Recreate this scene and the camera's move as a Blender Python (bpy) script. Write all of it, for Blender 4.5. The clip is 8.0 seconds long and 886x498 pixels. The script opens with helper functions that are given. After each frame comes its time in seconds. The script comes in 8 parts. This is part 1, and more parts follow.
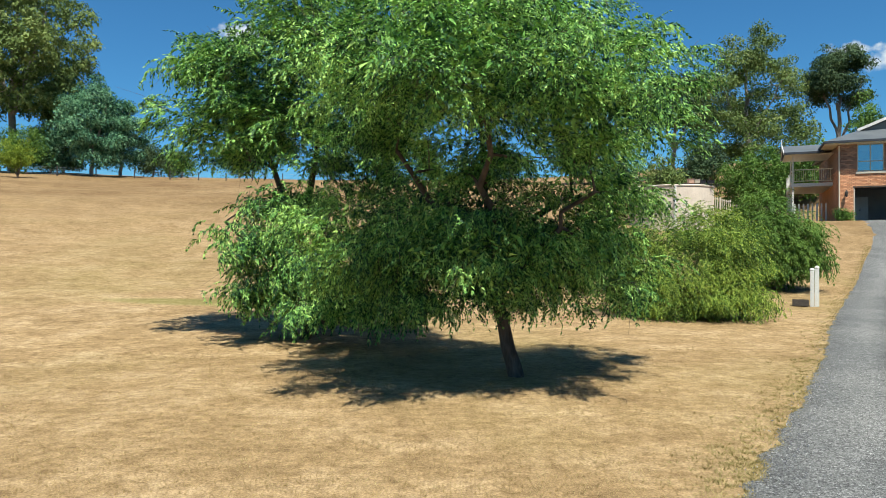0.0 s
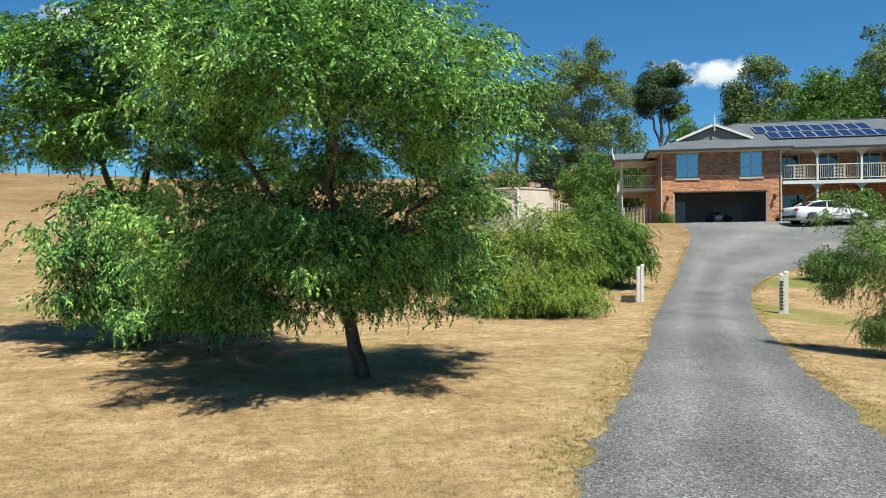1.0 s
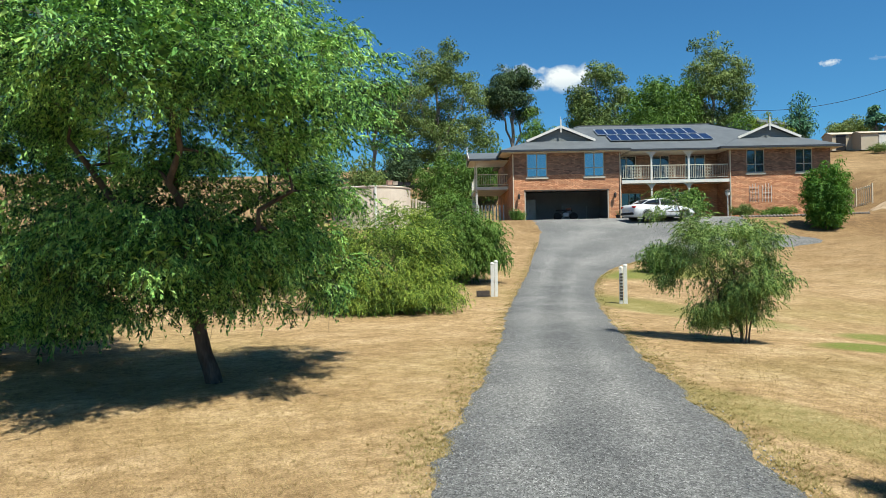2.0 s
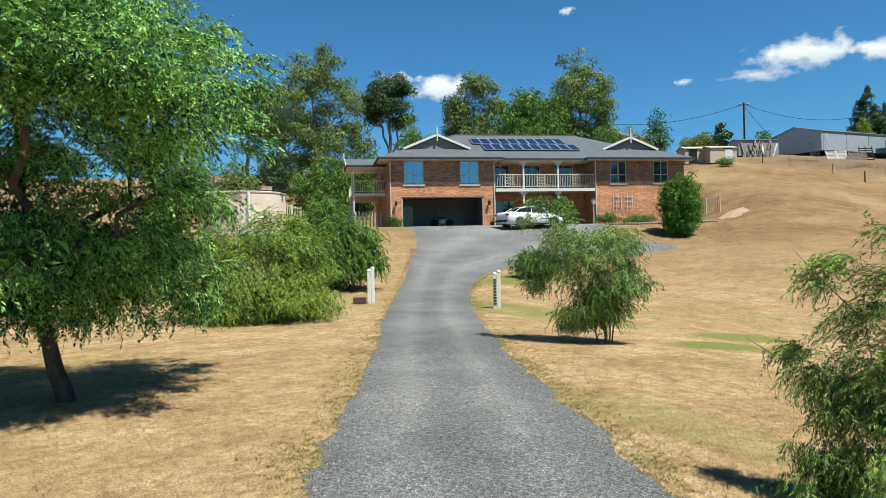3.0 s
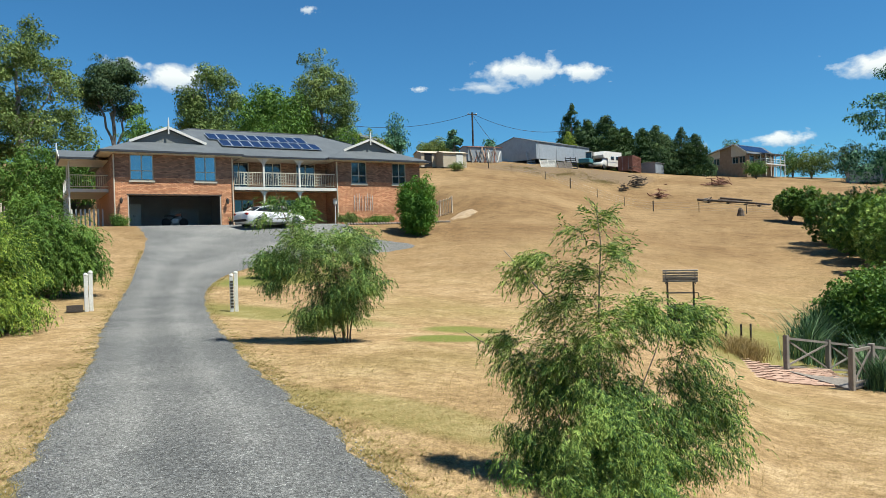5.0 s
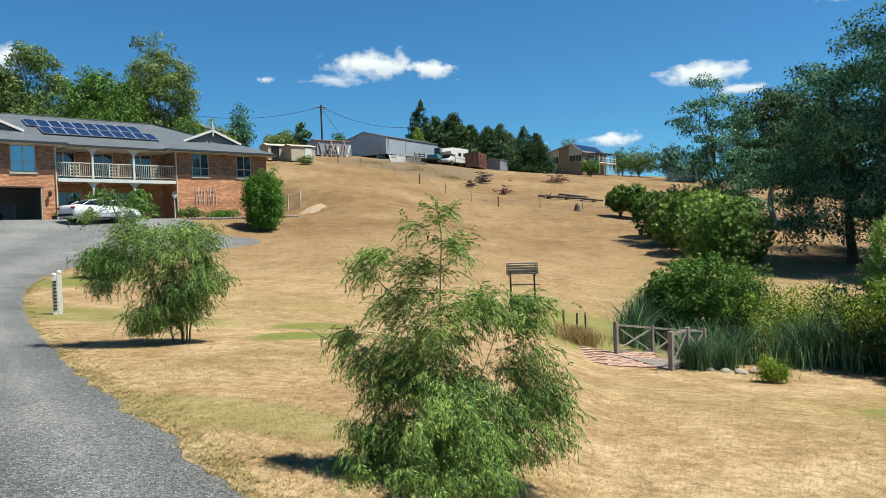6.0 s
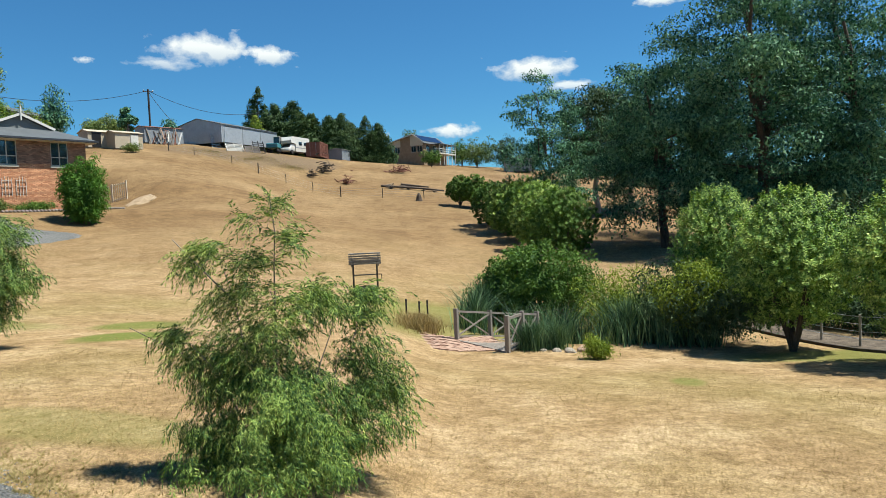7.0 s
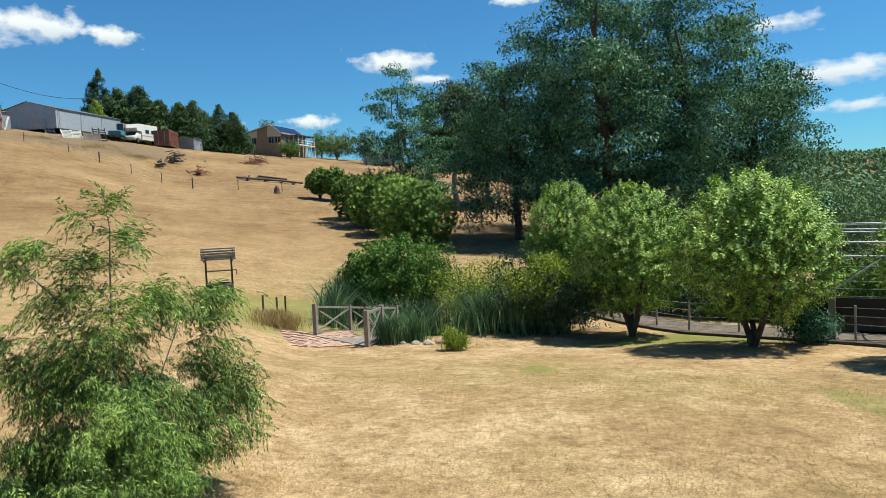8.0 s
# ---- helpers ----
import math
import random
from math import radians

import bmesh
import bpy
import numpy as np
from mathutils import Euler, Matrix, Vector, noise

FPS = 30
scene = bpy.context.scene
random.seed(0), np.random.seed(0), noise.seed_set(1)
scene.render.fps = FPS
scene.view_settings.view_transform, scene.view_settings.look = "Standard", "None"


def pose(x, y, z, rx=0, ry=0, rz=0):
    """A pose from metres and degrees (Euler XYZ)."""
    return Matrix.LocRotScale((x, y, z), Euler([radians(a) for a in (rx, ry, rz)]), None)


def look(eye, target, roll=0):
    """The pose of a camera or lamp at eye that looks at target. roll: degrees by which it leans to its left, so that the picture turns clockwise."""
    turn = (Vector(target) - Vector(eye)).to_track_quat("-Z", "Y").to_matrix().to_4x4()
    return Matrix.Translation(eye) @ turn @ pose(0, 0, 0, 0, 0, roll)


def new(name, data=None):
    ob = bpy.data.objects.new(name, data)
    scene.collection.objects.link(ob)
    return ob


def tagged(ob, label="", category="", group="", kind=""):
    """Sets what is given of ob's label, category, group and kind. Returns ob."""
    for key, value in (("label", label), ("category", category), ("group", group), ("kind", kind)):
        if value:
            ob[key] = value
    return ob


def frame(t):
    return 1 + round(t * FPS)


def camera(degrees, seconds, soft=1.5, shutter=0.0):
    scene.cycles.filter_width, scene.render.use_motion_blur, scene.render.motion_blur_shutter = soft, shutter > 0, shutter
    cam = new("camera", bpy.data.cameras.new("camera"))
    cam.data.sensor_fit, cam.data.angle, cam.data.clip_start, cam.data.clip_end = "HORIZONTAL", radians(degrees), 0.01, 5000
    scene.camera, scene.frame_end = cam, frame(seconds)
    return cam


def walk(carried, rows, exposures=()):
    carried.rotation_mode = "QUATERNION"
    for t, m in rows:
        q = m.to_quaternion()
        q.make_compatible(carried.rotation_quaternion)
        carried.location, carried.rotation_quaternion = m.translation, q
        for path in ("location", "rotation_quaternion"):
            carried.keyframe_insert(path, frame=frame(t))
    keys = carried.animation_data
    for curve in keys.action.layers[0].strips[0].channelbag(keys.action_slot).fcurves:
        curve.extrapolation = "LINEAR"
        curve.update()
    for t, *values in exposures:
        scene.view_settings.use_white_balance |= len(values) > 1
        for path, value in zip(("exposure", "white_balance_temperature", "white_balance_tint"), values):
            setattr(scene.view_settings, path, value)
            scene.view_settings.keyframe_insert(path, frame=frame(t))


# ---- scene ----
cam = camera(63.85, 8.0, soft=0.6)
# seconds, eye x y z, yaw, pitch, roll
PATH = [
    (0.0, -0.000, -0.000, 1.620, 0.01, -0.05, -0.13),
    (0.5, 0.025, 0.005, 1.620, -6.09, -0.02, -0.12),
    (1.0, 0.050, 0.009, 1.616, -11.98, -0.01, -0.34),
    (1.5, 0.070, 0.012, 1.609, -17.74, -0.13, -0.74),
    (2.0, 0.090, 0.013, 1.603, -23.31, -0.29, -1.08),
    (3.5, 0.155, 0.015, 1.601, -37.78, 0.21, -1.33),
    (4.0, 0.184, 0.004, 1.601, -42.62, 0.10, -1.56),
    (4.5, 0.210, -0.013, 1.603, -47.94, -0.20, -1.63),
    (6.0, 0.261, -0.085, 1.608, -65.52, -1.30, -1.93),
    (6.5, 0.267, -0.117, 1.609, -71.78, -1.95, -2.24),
    (7.0, 0.265, -0.150, 1.612, -78.00, -2.59, -2.58),
    (7.5, 0.265, -0.183, 1.625, -83.87, -3.15, -2.64),
    (8.0, 0.264, -0.217, 1.645, -89.11, -3.65, -2.41),
]
walk(cam, [(t, pose(x, y, z, 90 + pitch, 0, yaw) @ pose(0, 0, 0, 0, 0, roll)) for t, x, y, z, yaw, pitch, roll in PATH])

# ---- light ----
SUN_AZ, SUN_EL = 164.0, 64.0
world = bpy.data.worlds.new("sky")
world.use_nodes = True
scene.world = world
wn, wl = world.node_tree.nodes, world.node_tree.links
wn.clear()
sky = wn.new("ShaderNodeTexSky")
sky.sky_type = "NISHITA"
sky.sun_disc = False
sky.sun_elevation = radians(SUN_EL)
sky.sun_rotation = radians(SUN_AZ)
sky.altitude = 100
sky.air_density = 1.0
sky.dust_density = 0.0
sky.ozone_density = 4.0
bg = wn.new("ShaderNodeBackground")
bg.inputs["Strength"].default_value = 0.05
wout = wn.new("ShaderNodeOutputWorld")
deep = wn.new("ShaderNodeMix")
deep.data_type, deep.blend_type = "RGBA", "MULTIPLY"
deep.inputs[0].default_value = 1.0
deep.inputs[7].default_value = (0.50, 1.02, 1.34, 1)
wl.new(sky.outputs[0], deep.inputs[6])
wl.new(deep.outputs[2], bg.inputs["Color"])
wl.new(bg.outputs[0], wout.inputs["Surface"])

sun = new("sun", bpy.data.lights.new("sun", "SUN"))
sun.data.energy = 5.0
sun.data.angle = radians(0.5)
sun.data.color = (1.0, 0.965, 0.91)
sa, se = radians(SUN_AZ), radians(SUN_EL)
sun.matrix_world = look((math.sin(sa) * math.cos(se) * 60, math.cos(sa) * math.cos(se) * 60, math.sin(se) * 60), (0, 0, 0))
scene.view_settings.exposure = 0.78
scene.view_settings.use_white_balance = True
scene.view_settings.white_balance_temperature = 6500
scene.view_settings.white_balance_tint = 3.0

# ---- terrain ----
# heights of the land in metres along bearings from the lawn's corner (clockwise from +y)
BEARINGS = [-180, -110, -35, -20, 5, 18, 30, 40, 52, 58, 70, 80, 95, 110, 122, 180]
REACH = [0, 10, 20, 48, 85, 125, 200, 450]
RISE = {
    -180: (0, 0, -0.2, -0.8, -1.5, -2, -3, -6),
    -110: (0, 0, 0.1, 1, 3, 5, 8, 12),
    -35: (0, 0, 0.4, 4.6, 9.0, 13.3, 19, 26),
    -20: (0, 0, 0.4, 4.5, 9.0, 13.4, 19, 26),
    5: (0, 0, 0.2, 4.0, 8.6, 13.6, 20, 28),
    18: (0, 0, 0.1, 3.2, 8.4, 14.4, 22, 30),
    30: (0, 0, 0.0, 2.75, 8.2, 15.4, 23, 30),
    40: (0, -0.03, -0.15, 2.3, 8.6, 15.8, 23, 30),
    52: (0, -0.1, -0.4, 1.5, 9.3, 16.2, 22, 28),
    58: (0, -0.2, -0.6, 1.6, 8.6, 15.6, 20, 24),
    70: (0, -0.4, -1.0, 0.5, 4.6, 12.2, 17, 20),
    80: (0, -0.9, -1.85, -0.6, 3.6, 9.2, 15.0, 18),
    95: (0, -1.0, -1.95, -1.1, 1.5, 4.5, 9, 10),
    110: (0, -1.0, -1.9, -3.0, -4.0, -4.5, -5, -8),
    122: (0, -0.95, -1.8, -4.0, -6.0, -8.0, -10, -14),
    180: (0, 0, -0.2, -0.8, -1.5, -2, -3, -6),
}
TABLE = np.array([RISE[b] for b in BEARINGS], float)


def hermite(xs, ys, x):
    """A smooth curve through the rows ys at xs (last axis), with slopes that do not overshoot."""
    xs, x = np.asarray(xs, float), np.asarray(x, float)
    step = np.diff(ys, axis=-1) / np.diff(xs)
    slope = np.zeros_like(ys)
    a, b = step[..., :-1], step[..., 1:]
    slope[..., 1:-1] = np.where(a * b > 0, 2 * a * b / np.where(np.abs(a + b) < 1e-9, 1, a + b), 0)
    slope[..., 0], slope[..., -1] = step[..., 0], step[..., -1]
    i = np.clip(np.searchsorted(xs, x) - 1, 0, len(xs) - 2)
    h = xs[i + 1] - xs[i]
    s = np.clip((x - xs[i]) / h, 0, 1)
    rows = np.arange(len(x))
    pick = (lambda m, k: m[rows, k]) if ys.ndim == 2 and len(ys) == len(x) else (lambda m, k: m[..., k])
    y0, y1, m0, m1 = pick(ys, i), pick(ys, i + 1), pick(slope, i), pick(slope, i + 1)
    return (1 + 2 * s) * (1 - s) ** 2 * y0 + s * (1 - s) ** 2 * h * m0 + s * s * (3 - 2 * s) * y1 + s * s * (s - 1) * h * m1


# the house's own axes: origin at the garage's front left foot, along the front, and back into the hill
HOUSE_O = (26.9, 46.35, 3.3)
HOUSE_AZ = 113.0
HU = (math.sin(radians(HOUSE_AZ)), math.cos(radians(HOUSE_AZ)))
HV = (-HU[1], HU[0])


def smooth01(x):
    x = np.clip(x, 0, 1)
    return x * x * (3 - 2 * x)


def ground_z(x, y):
    """The height of the land at places x, y (arrays or numbers)."""
    x, y = np.atleast_1d(np.asarray(x, float)), np.atleast_1d(np.asarray(y, float))
    r, az = np.hypot(x, y), np.degrees(np.arctan2(x, y))
    at_reach = np.stack([hermite(BEARINGS, TABLE[:, k], az) for k in range(len(REACH))], -1)
    z = hermite(REACH, at_reach, np.minimum(r, 450))
    far = np.maximum(r - 450, 0)
    z = z * np.exp(-far / 900) - 6 * (1 - np.exp(-far / 900))
    # soft swells
    z = z + smooth01((r - 12) / 30) * (0.12 * np.sin(x * 0.21 + 1.3) * np.cos(y * 0.17) + 0.06 * np.sin(x * 0.53 - y * 0.41))
    # wooded hills far to the right, and the pond's hollow
    z = z + 64 * smooth01((r - 420) / 1100) * smooth01((az - 84) / 18)
    hollow = np.hypot((x - 22.8) / 3.4, (y - 0.6) / 3.6)
    z = z - 0.75 * (1 - smooth01((hollow - 0.45) / 0.55))
    # the level pad on which the house stands
    u = (x - HOUSE_O[0]) * HU[0] + (y - HOUSE_O[1]) * HU[1]
    v = (x - HOUSE_O[0]) * HV[0] + (y - HOUSE_O[1]) * HV[1]
    out = np.maximum(np.maximum(-4.0 - u, u - 25), np.maximum(-0.8 - v, v - 14.5))
    k = 1 - smooth01(out / 9)
    return z * (1 - k) + HOUSE_O[2] * k


def gz(x, y):
    return float(ground_z(x, y)[0])
# ---- end of terrain ----

# ---- materials ----
def mat(name, rough=0.8, metal=0.0, spec=0.3):
    m = bpy.data.materials.new(name)
    m.use_nodes = True
    b = m.node_tree.nodes["Principled BSDF"]
    b.inputs["Roughness"].default_value = rough
    b.inputs["Metallic"].default_value = metal
    b.inputs["Specular IOR Level"].default_value = spec
    return m, m.node_tree.nodes, m.node_tree.links, b


def coords(n, l, scale=(1, 1, 1)):
    g = n.new("ShaderNodeNewGeometry")
    mp = n.new("ShaderNodeMapping")
    mp.inputs["Scale"].default_value = scale
    l.new(g.outputs["Position"], mp.inputs["Vector"])
    return mp.outputs[0]


def noise_tex(n, l, vec, scale, detail=4.0, rough=0.6):
    t = n.new("ShaderNodeTexNoise")
    t.inputs["Scale"].default_value = scale
    t.inputs["Detail"].default_value = detail
    t.inputs["Roughness"].default_value = rough
    l.new(vec, t.inputs["Vector"])
    return t.outputs[0]


def ramp(n, l, fac, stops):
    r = n.new("ShaderNodeValToRGB")
    els = r.color_ramp.elements
    while len(els) < len(stops):
        els.new(0.5)
    for e, (p, c) in zip(els, stops):
        e.position, e.color = p, (*c, 1)
    l.new(fac, r.inputs[0])
    return r.outputs[0]


def mix(n, l, fac, a, b, kind="MIX"):
    x = n.new("ShaderNodeMix")
    x.data_type, x.blend_type = "RGBA", kind
    for sock, v in ((x.inputs[0], fac), (x.inputs[6], a), (x.inputs[7], b)):
        if isinstance(v, (int, float)):
            sock.default_value = v
        elif isinstance(v, tuple):
            sock.default_value = (*v, 1)
        else:
            l.new(v, sock)
    return x.outputs[2]


def bump(n, l, b, height, strength=0.4, dist=0.02):
    k = n.new("ShaderNodeBump")
    k.inputs["Strength"].default_value = strength
    k.inputs["Distance"].default_value = dist
    l.new(height, k.inputs["Height"])
    l.new(k.outputs[0], b.inputs["Normal"])


def mottled(name, c1, c2, scale=6.0, rough=0.75, metal=0.0, fine=60.0, rel=0.3, stretch=(1, 1, 1), spec=0.3, dist=0.005):
    """A surface of two tones with grain at two sizes."""
    m, n, l, b = mat(name, rough, metal, spec)
    vec = coords(n, l, stretch)
    big = noise_tex(n, l, vec, scale, 5)
    small = noise_tex(n, l, vec, fine, 3)
    col = ramp(n, l, big, [(0.3, c1), (0.7, c2)])
    grain = ramp(n, l, small, [(0.25, (0.60, 0.60, 0.60)), (0.75, (0.95, 0.95, 0.95))])
    l.new(mix(n, l, 1.0, col, grain, "MULTIPLY"), b.inputs["Base Color"])
    if rel:
        bump(n, l, b, small, rel, dist)
    return m


def leaf_mat(name, dark, mid, light, trans=0.35, rough=0.68, patch=0.9, low=0.2, vary=0.36):
    """Leaves: tone by leaf and by clump, part of the light goes through."""
    m, n, l, b = mat(name, rough, 0, 0.18)
    g = n.new("ShaderNodeNewGeometry")
    big = noise_tex(n, l, coords(n, l), patch, 3)
    add = n.new("ShaderNodeMath")
    add.operation = "MULTIPLY_ADD"
    l.new(g.outputs["Random Per Island"], add.inputs[0])
    add.inputs[1].default_value = vary
    l.new(big, add.inputs[2])
    sub = n.new("ShaderNodeMath")
    sub.operation = "SUBTRACT"
    l.new(add.outputs[0], sub.inputs[0])
    sub.inputs[1].default_value = vary / 2
    col = ramp(n, l, sub.outputs[0], [(low, dark), (0.52, mid), (0.82, light)])
    l.new(col, b.inputs["Base Color"])
    tr = n.new("ShaderNodeBsdfTranslucent")
    warm = mix(n, l, 1.0, col, (1.05, 1.12, 0.55), "MULTIPLY")
    l.new(warm, tr.inputs["Color"])
    ms = n.new("ShaderNodeMixShader")
    ms.inputs[0].default_value = trans
    l.new(b.outputs[0], ms.inputs[1])
    l.new(tr.outputs[0], ms.inputs[2])
    l.new(ms.outputs[0], n["Material Output"].inputs["Surface"])
    return m


def grass_mat():
    """Dry summer lawn: straw with greener and barer patches, and browner paddock beyond the mown ground."""
    m, n, l, b = mat("dry_grass", 0.95, 0, 0.1)
    v = coords(n, l)
    big = noise_tex(n, l, v, 0.12, 5, 0.55)
    med = noise_tex(n, l, v, 0.8, 7, 0.68)
    fine = noise_tex(n, l, v, 9, 7, 0.78)
    hair = noise_tex(n, l, v, 48, 4, 0.75)
    streak = noise_tex(n, l, coords(n, l, (0.05, 0.55, 0.3)), 1.0, 4)
    col = ramp(n, l, med, [(0.3, (0.205, 0.143, 0.07)), (0.47, (0.265, 0.188, 0.093)), (0.56, (0.31, 0.227, 0.12)), (0.7, (0.375, 0.288, 0.163))])
    green = ramp(n, l, big, [(0.50, (0, 0, 0)), (0.70, (0.45, 0.45, 0.45))])
    col = mix(n, l, green, col, (0.188, 0.172, 0.056))
    # the unmown paddock is browner
    mp = n.new("ShaderNodeMapping")
    mp.inputs["Scale"].default_value = (1 / 75, 1 / 75, 0)
    g = n.new("ShaderNodeNewGeometry")
    l.new(g.outputs["Position"], mp.inputs["Vector"])
    ball = n.new("ShaderNodeTexGradient")
    ball.gradient_type = "SPHERICAL"
    l.new(mp.outputs[0], ball.inputs[0])
    near = ramp(n, l, ball.outputs["Fac"], [(0.25, (0, 0, 0)), (0.75, (1, 1, 1))])
    pad = ramp(n, l, noise_tex(n, l, v, 0.09, 7, 0.62), [(0.32, (0.152, 0.098, 0.046)), (0.5, (0.196, 0.134, 0.066)), (0.7, (0.256, 0.184, 0.096))])
    rough = ramp(n, l, noise_tex(n, l, v, 0.7, 9, 0.75), [(0.36, (0.72, 0.70, 0.68)), (0.5, (1, 1, 1)), (0.64, (1.22, 1.22, 1.2))])
    pad = mix(n, l, 0.9, pad, rough, "MULTIPLY")
    col = mix(n, l, near, pad, col)
    lines = ramp(n, l, streak, [(0.35, (0.84, 0.82, 0.8)), (0.65, (1.1, 1.1, 1.1))])
    col = mix(n, l, 0.3, col, lines, "MULTIPLY")
    grain = ramp(n, l, fine, [(0.36, (0.46, 0.41, 0.36)), (0.49, (0.97, 0.96, 0.94)), (0.62, (1.42, 1.42, 1.40))])
    col = mix(n, l, 0.62, col, grain, "MULTIPLY")
    tips = ramp(n, l, hair, [(0.36, (0.45, 0.42, 0.38)), (0.5, (1, 1, 1)), (0.64, (1.5, 1.5, 1.5))])
    col = mix(n, l, 0.6, col, tips, "MULTIPLY")
    # bare clay on the bank below the yard
    for x, y, rx, ry, k in CLAY_PATCHES:
        mp = n.new("ShaderNodeMapping")
        mp.inputs["Location"].default_value = (-x / rx, -y / ry, 0)
        mp.inputs["Scale"].default_value = (1 / rx, 1 / ry, 0)
        g = n.new("ShaderNodeNewGeometry")
        l.new(g.outputs["Position"], mp.inputs["Vector"])
        ball = n.new("ShaderNodeTexGradient")
        ball.gradient_type = "SPHERICAL"
        l.new(mp.outputs[0], ball.inputs[0])
        mul = n.new("ShaderNodeMath")
        mul.operation = "MULTIPLY"
        l.new(ball.outputs["Fac"], mul.inputs[0])
        l.new(med, mul.inputs[1])
        f = ramp(n, l, mul.outputs[0], [(0.05, (0, 0, 0)), (0.2, (k, k, k))])
        col = mix(n, l, f, col, (0.15, 0.112, 0.07))
    # dry clods and thatch
    clod = ramp(n, l, noise_tex(n, l, v, 3.2, 6, 0.72), [(0.34, (0.62, 0.58, 0.54)), (0.48, (0.98, 0.97, 0.96)), (0.66, (1.22, 1.22, 1.22))])
    col = mix(n, l, 0.45, col, clod, "MULTIPLY")
    col = mix(n, l, 1.0, col, (1.03, 0.985, 1.0), "MULTIPLY")
    # green tongues beside the drive and in the damp hollow
    for x, y, rx, ry, k in GREEN_PATCHES:
        mp = n.new("ShaderNodeMapping")
        mp.inputs["Location"].default_value = (-x / rx, -y / ry, 0)
        mp.inputs["Scale"].default_value = (1 / rx, 1 / ry, 0)
        g = n.new("ShaderNodeNewGeometry")
        l.new(g.outputs["Position"], mp.inputs["Vector"])
        ball = n.new("ShaderNodeTexGradient")
        ball.gradient_type = "SPHERICAL"
        l.new(mp.outputs[0], ball.inputs[0])
        mul = n.new("ShaderNodeMath")
        mul.operation = "MULTIPLY"
        l.new(ball.outputs["Fac"], mul.inputs[0])
        l.new(med, mul.inputs[1])
        f = ramp(n, l, mul.outputs[0], [(0.04, (0, 0, 0)), (0.2, (k, k, k))])
        col = mix(n, l, f, col, (0.116, 0.140, 0.028))
    l.new(col, b.inputs["Base Color"])
    bump(n, l, b, fine, 0.55, 0.04)
    return m


CLAY_PATCHES = [(98.0, 48.0, 13.0, 9.0, 0.8), (103.0, 42.5, 11.0, 6.0, 0.8), (92.0, 54.0, 9.0, 6.0, 0.6)]
GREEN_PATCHES = [(19.5, 22.5, 4.0, 2.2, 0.8), (12.6, 15.0, 1.6, 5.5, 0.55), (5.6, 4.6, 0.7, 2.6, 0.4), (11.6, 8.3, 1.6, 0.7, 0.9), (14.0, 9.5, 1.8, 0.9, 0.8),
                 (-5.5, 17.5, 3.5, 0.8, 0.45), (22.5, 5.0, 5.0, 4.0, 0.6), (17.0, -6.5, 1.6, 4.5, 0.7), (8.6, -5.2, 1.6, 0.5, 0.5), (12.5, -1.6, 0.8, 0.35, 0.6)]


def gravel_mat():
    m, n, l, b = mat("gravel", 0.95, 0, 0.15)
    v = coords(n, l)
    vo = n.new("ShaderNodeTexVoronoi")
    vo.inputs["Scale"].default_value = 105
    l.new(v, vo.inputs["Vector"])
    big = noise_tex(n, l, v, 0.35, 5)
    fine = noise_tex(n, l, v, 26, 6, 0.7)
    tone = ramp(n, l, vo.outputs["Color"], [(0.08, (0.064, 0.063, 0.061)), (0.45, (0.164, 0.162, 0.157)), (0.8, (0.248, 0.246, 0.236)), (0.97, (0.480, 0.472, 0.452))])
    peb = n.new("ShaderNodeTexVoronoi")
    peb.inputs["Scale"].default_value = 38
    l.new(v, peb.inputs["Vector"])
    lump = ramp(n, l, peb.outputs["Color"], [(0.15, (0.66, 0.66, 0.66)), (0.5, (0.98, 0.98, 0.98)), (0.85, (1.25, 1.25, 1.24)), (0.95, (1.7, 1.7, 1.66))])
    tone = mix(n, l, 0.85, tone, lump, "MULTIPLY")
    worn = ramp(n, l, big, [(0.35, (0.78, 0.79, 0.80)), (0.65, (1.15, 1.14, 1.12))])
    col = mix(n, l, 1.0, tone, worn, "MULTIPLY")
    at = n.new("ShaderNodeAttribute")
    at.attribute_name = "across"
    wav = noise_tex(n, l, v, 0.9, 3)
    add = n.new("ShaderNodeMath")
    add.operation = "MULTIPLY_ADD"
    l.new(wav, add.inputs[0])
    add.inputs[1].default_value = 0.16
    l.new(at.outputs["Fac"], add.inputs[2])
    track = ramp(n, l, add.outputs[0], [(0.08, (0.80, 0.80, 0.80)), (0.22, (0.92, 0.92, 0.92)), (0.36, (1.22, 1.21, 1.19)), (0.50, (0.86, 0.86, 0.86)), (0.62, (0.84, 0.84, 0.84)), (0.76, (1.2, 1.19, 1.17)), (0.92, (0.88, 0.88, 0.88)), (1.0, (0.8, 0.8, 0.8))])
    col = mix(n, l, 0.8, col, track, "MULTIPLY")
    dust = ramp(n, l, fine, [(0.4, (0.82, 0.82, 0.82)), (0.7, (1.15, 1.15, 1.15))])
    l.new(mix(n, l, 1.0, col, dust, "MULTIPLY"), b.inputs["Base Color"])
    bump(n, l, b, vo.outputs["Distance"], 0.7, 0.015)
    return m


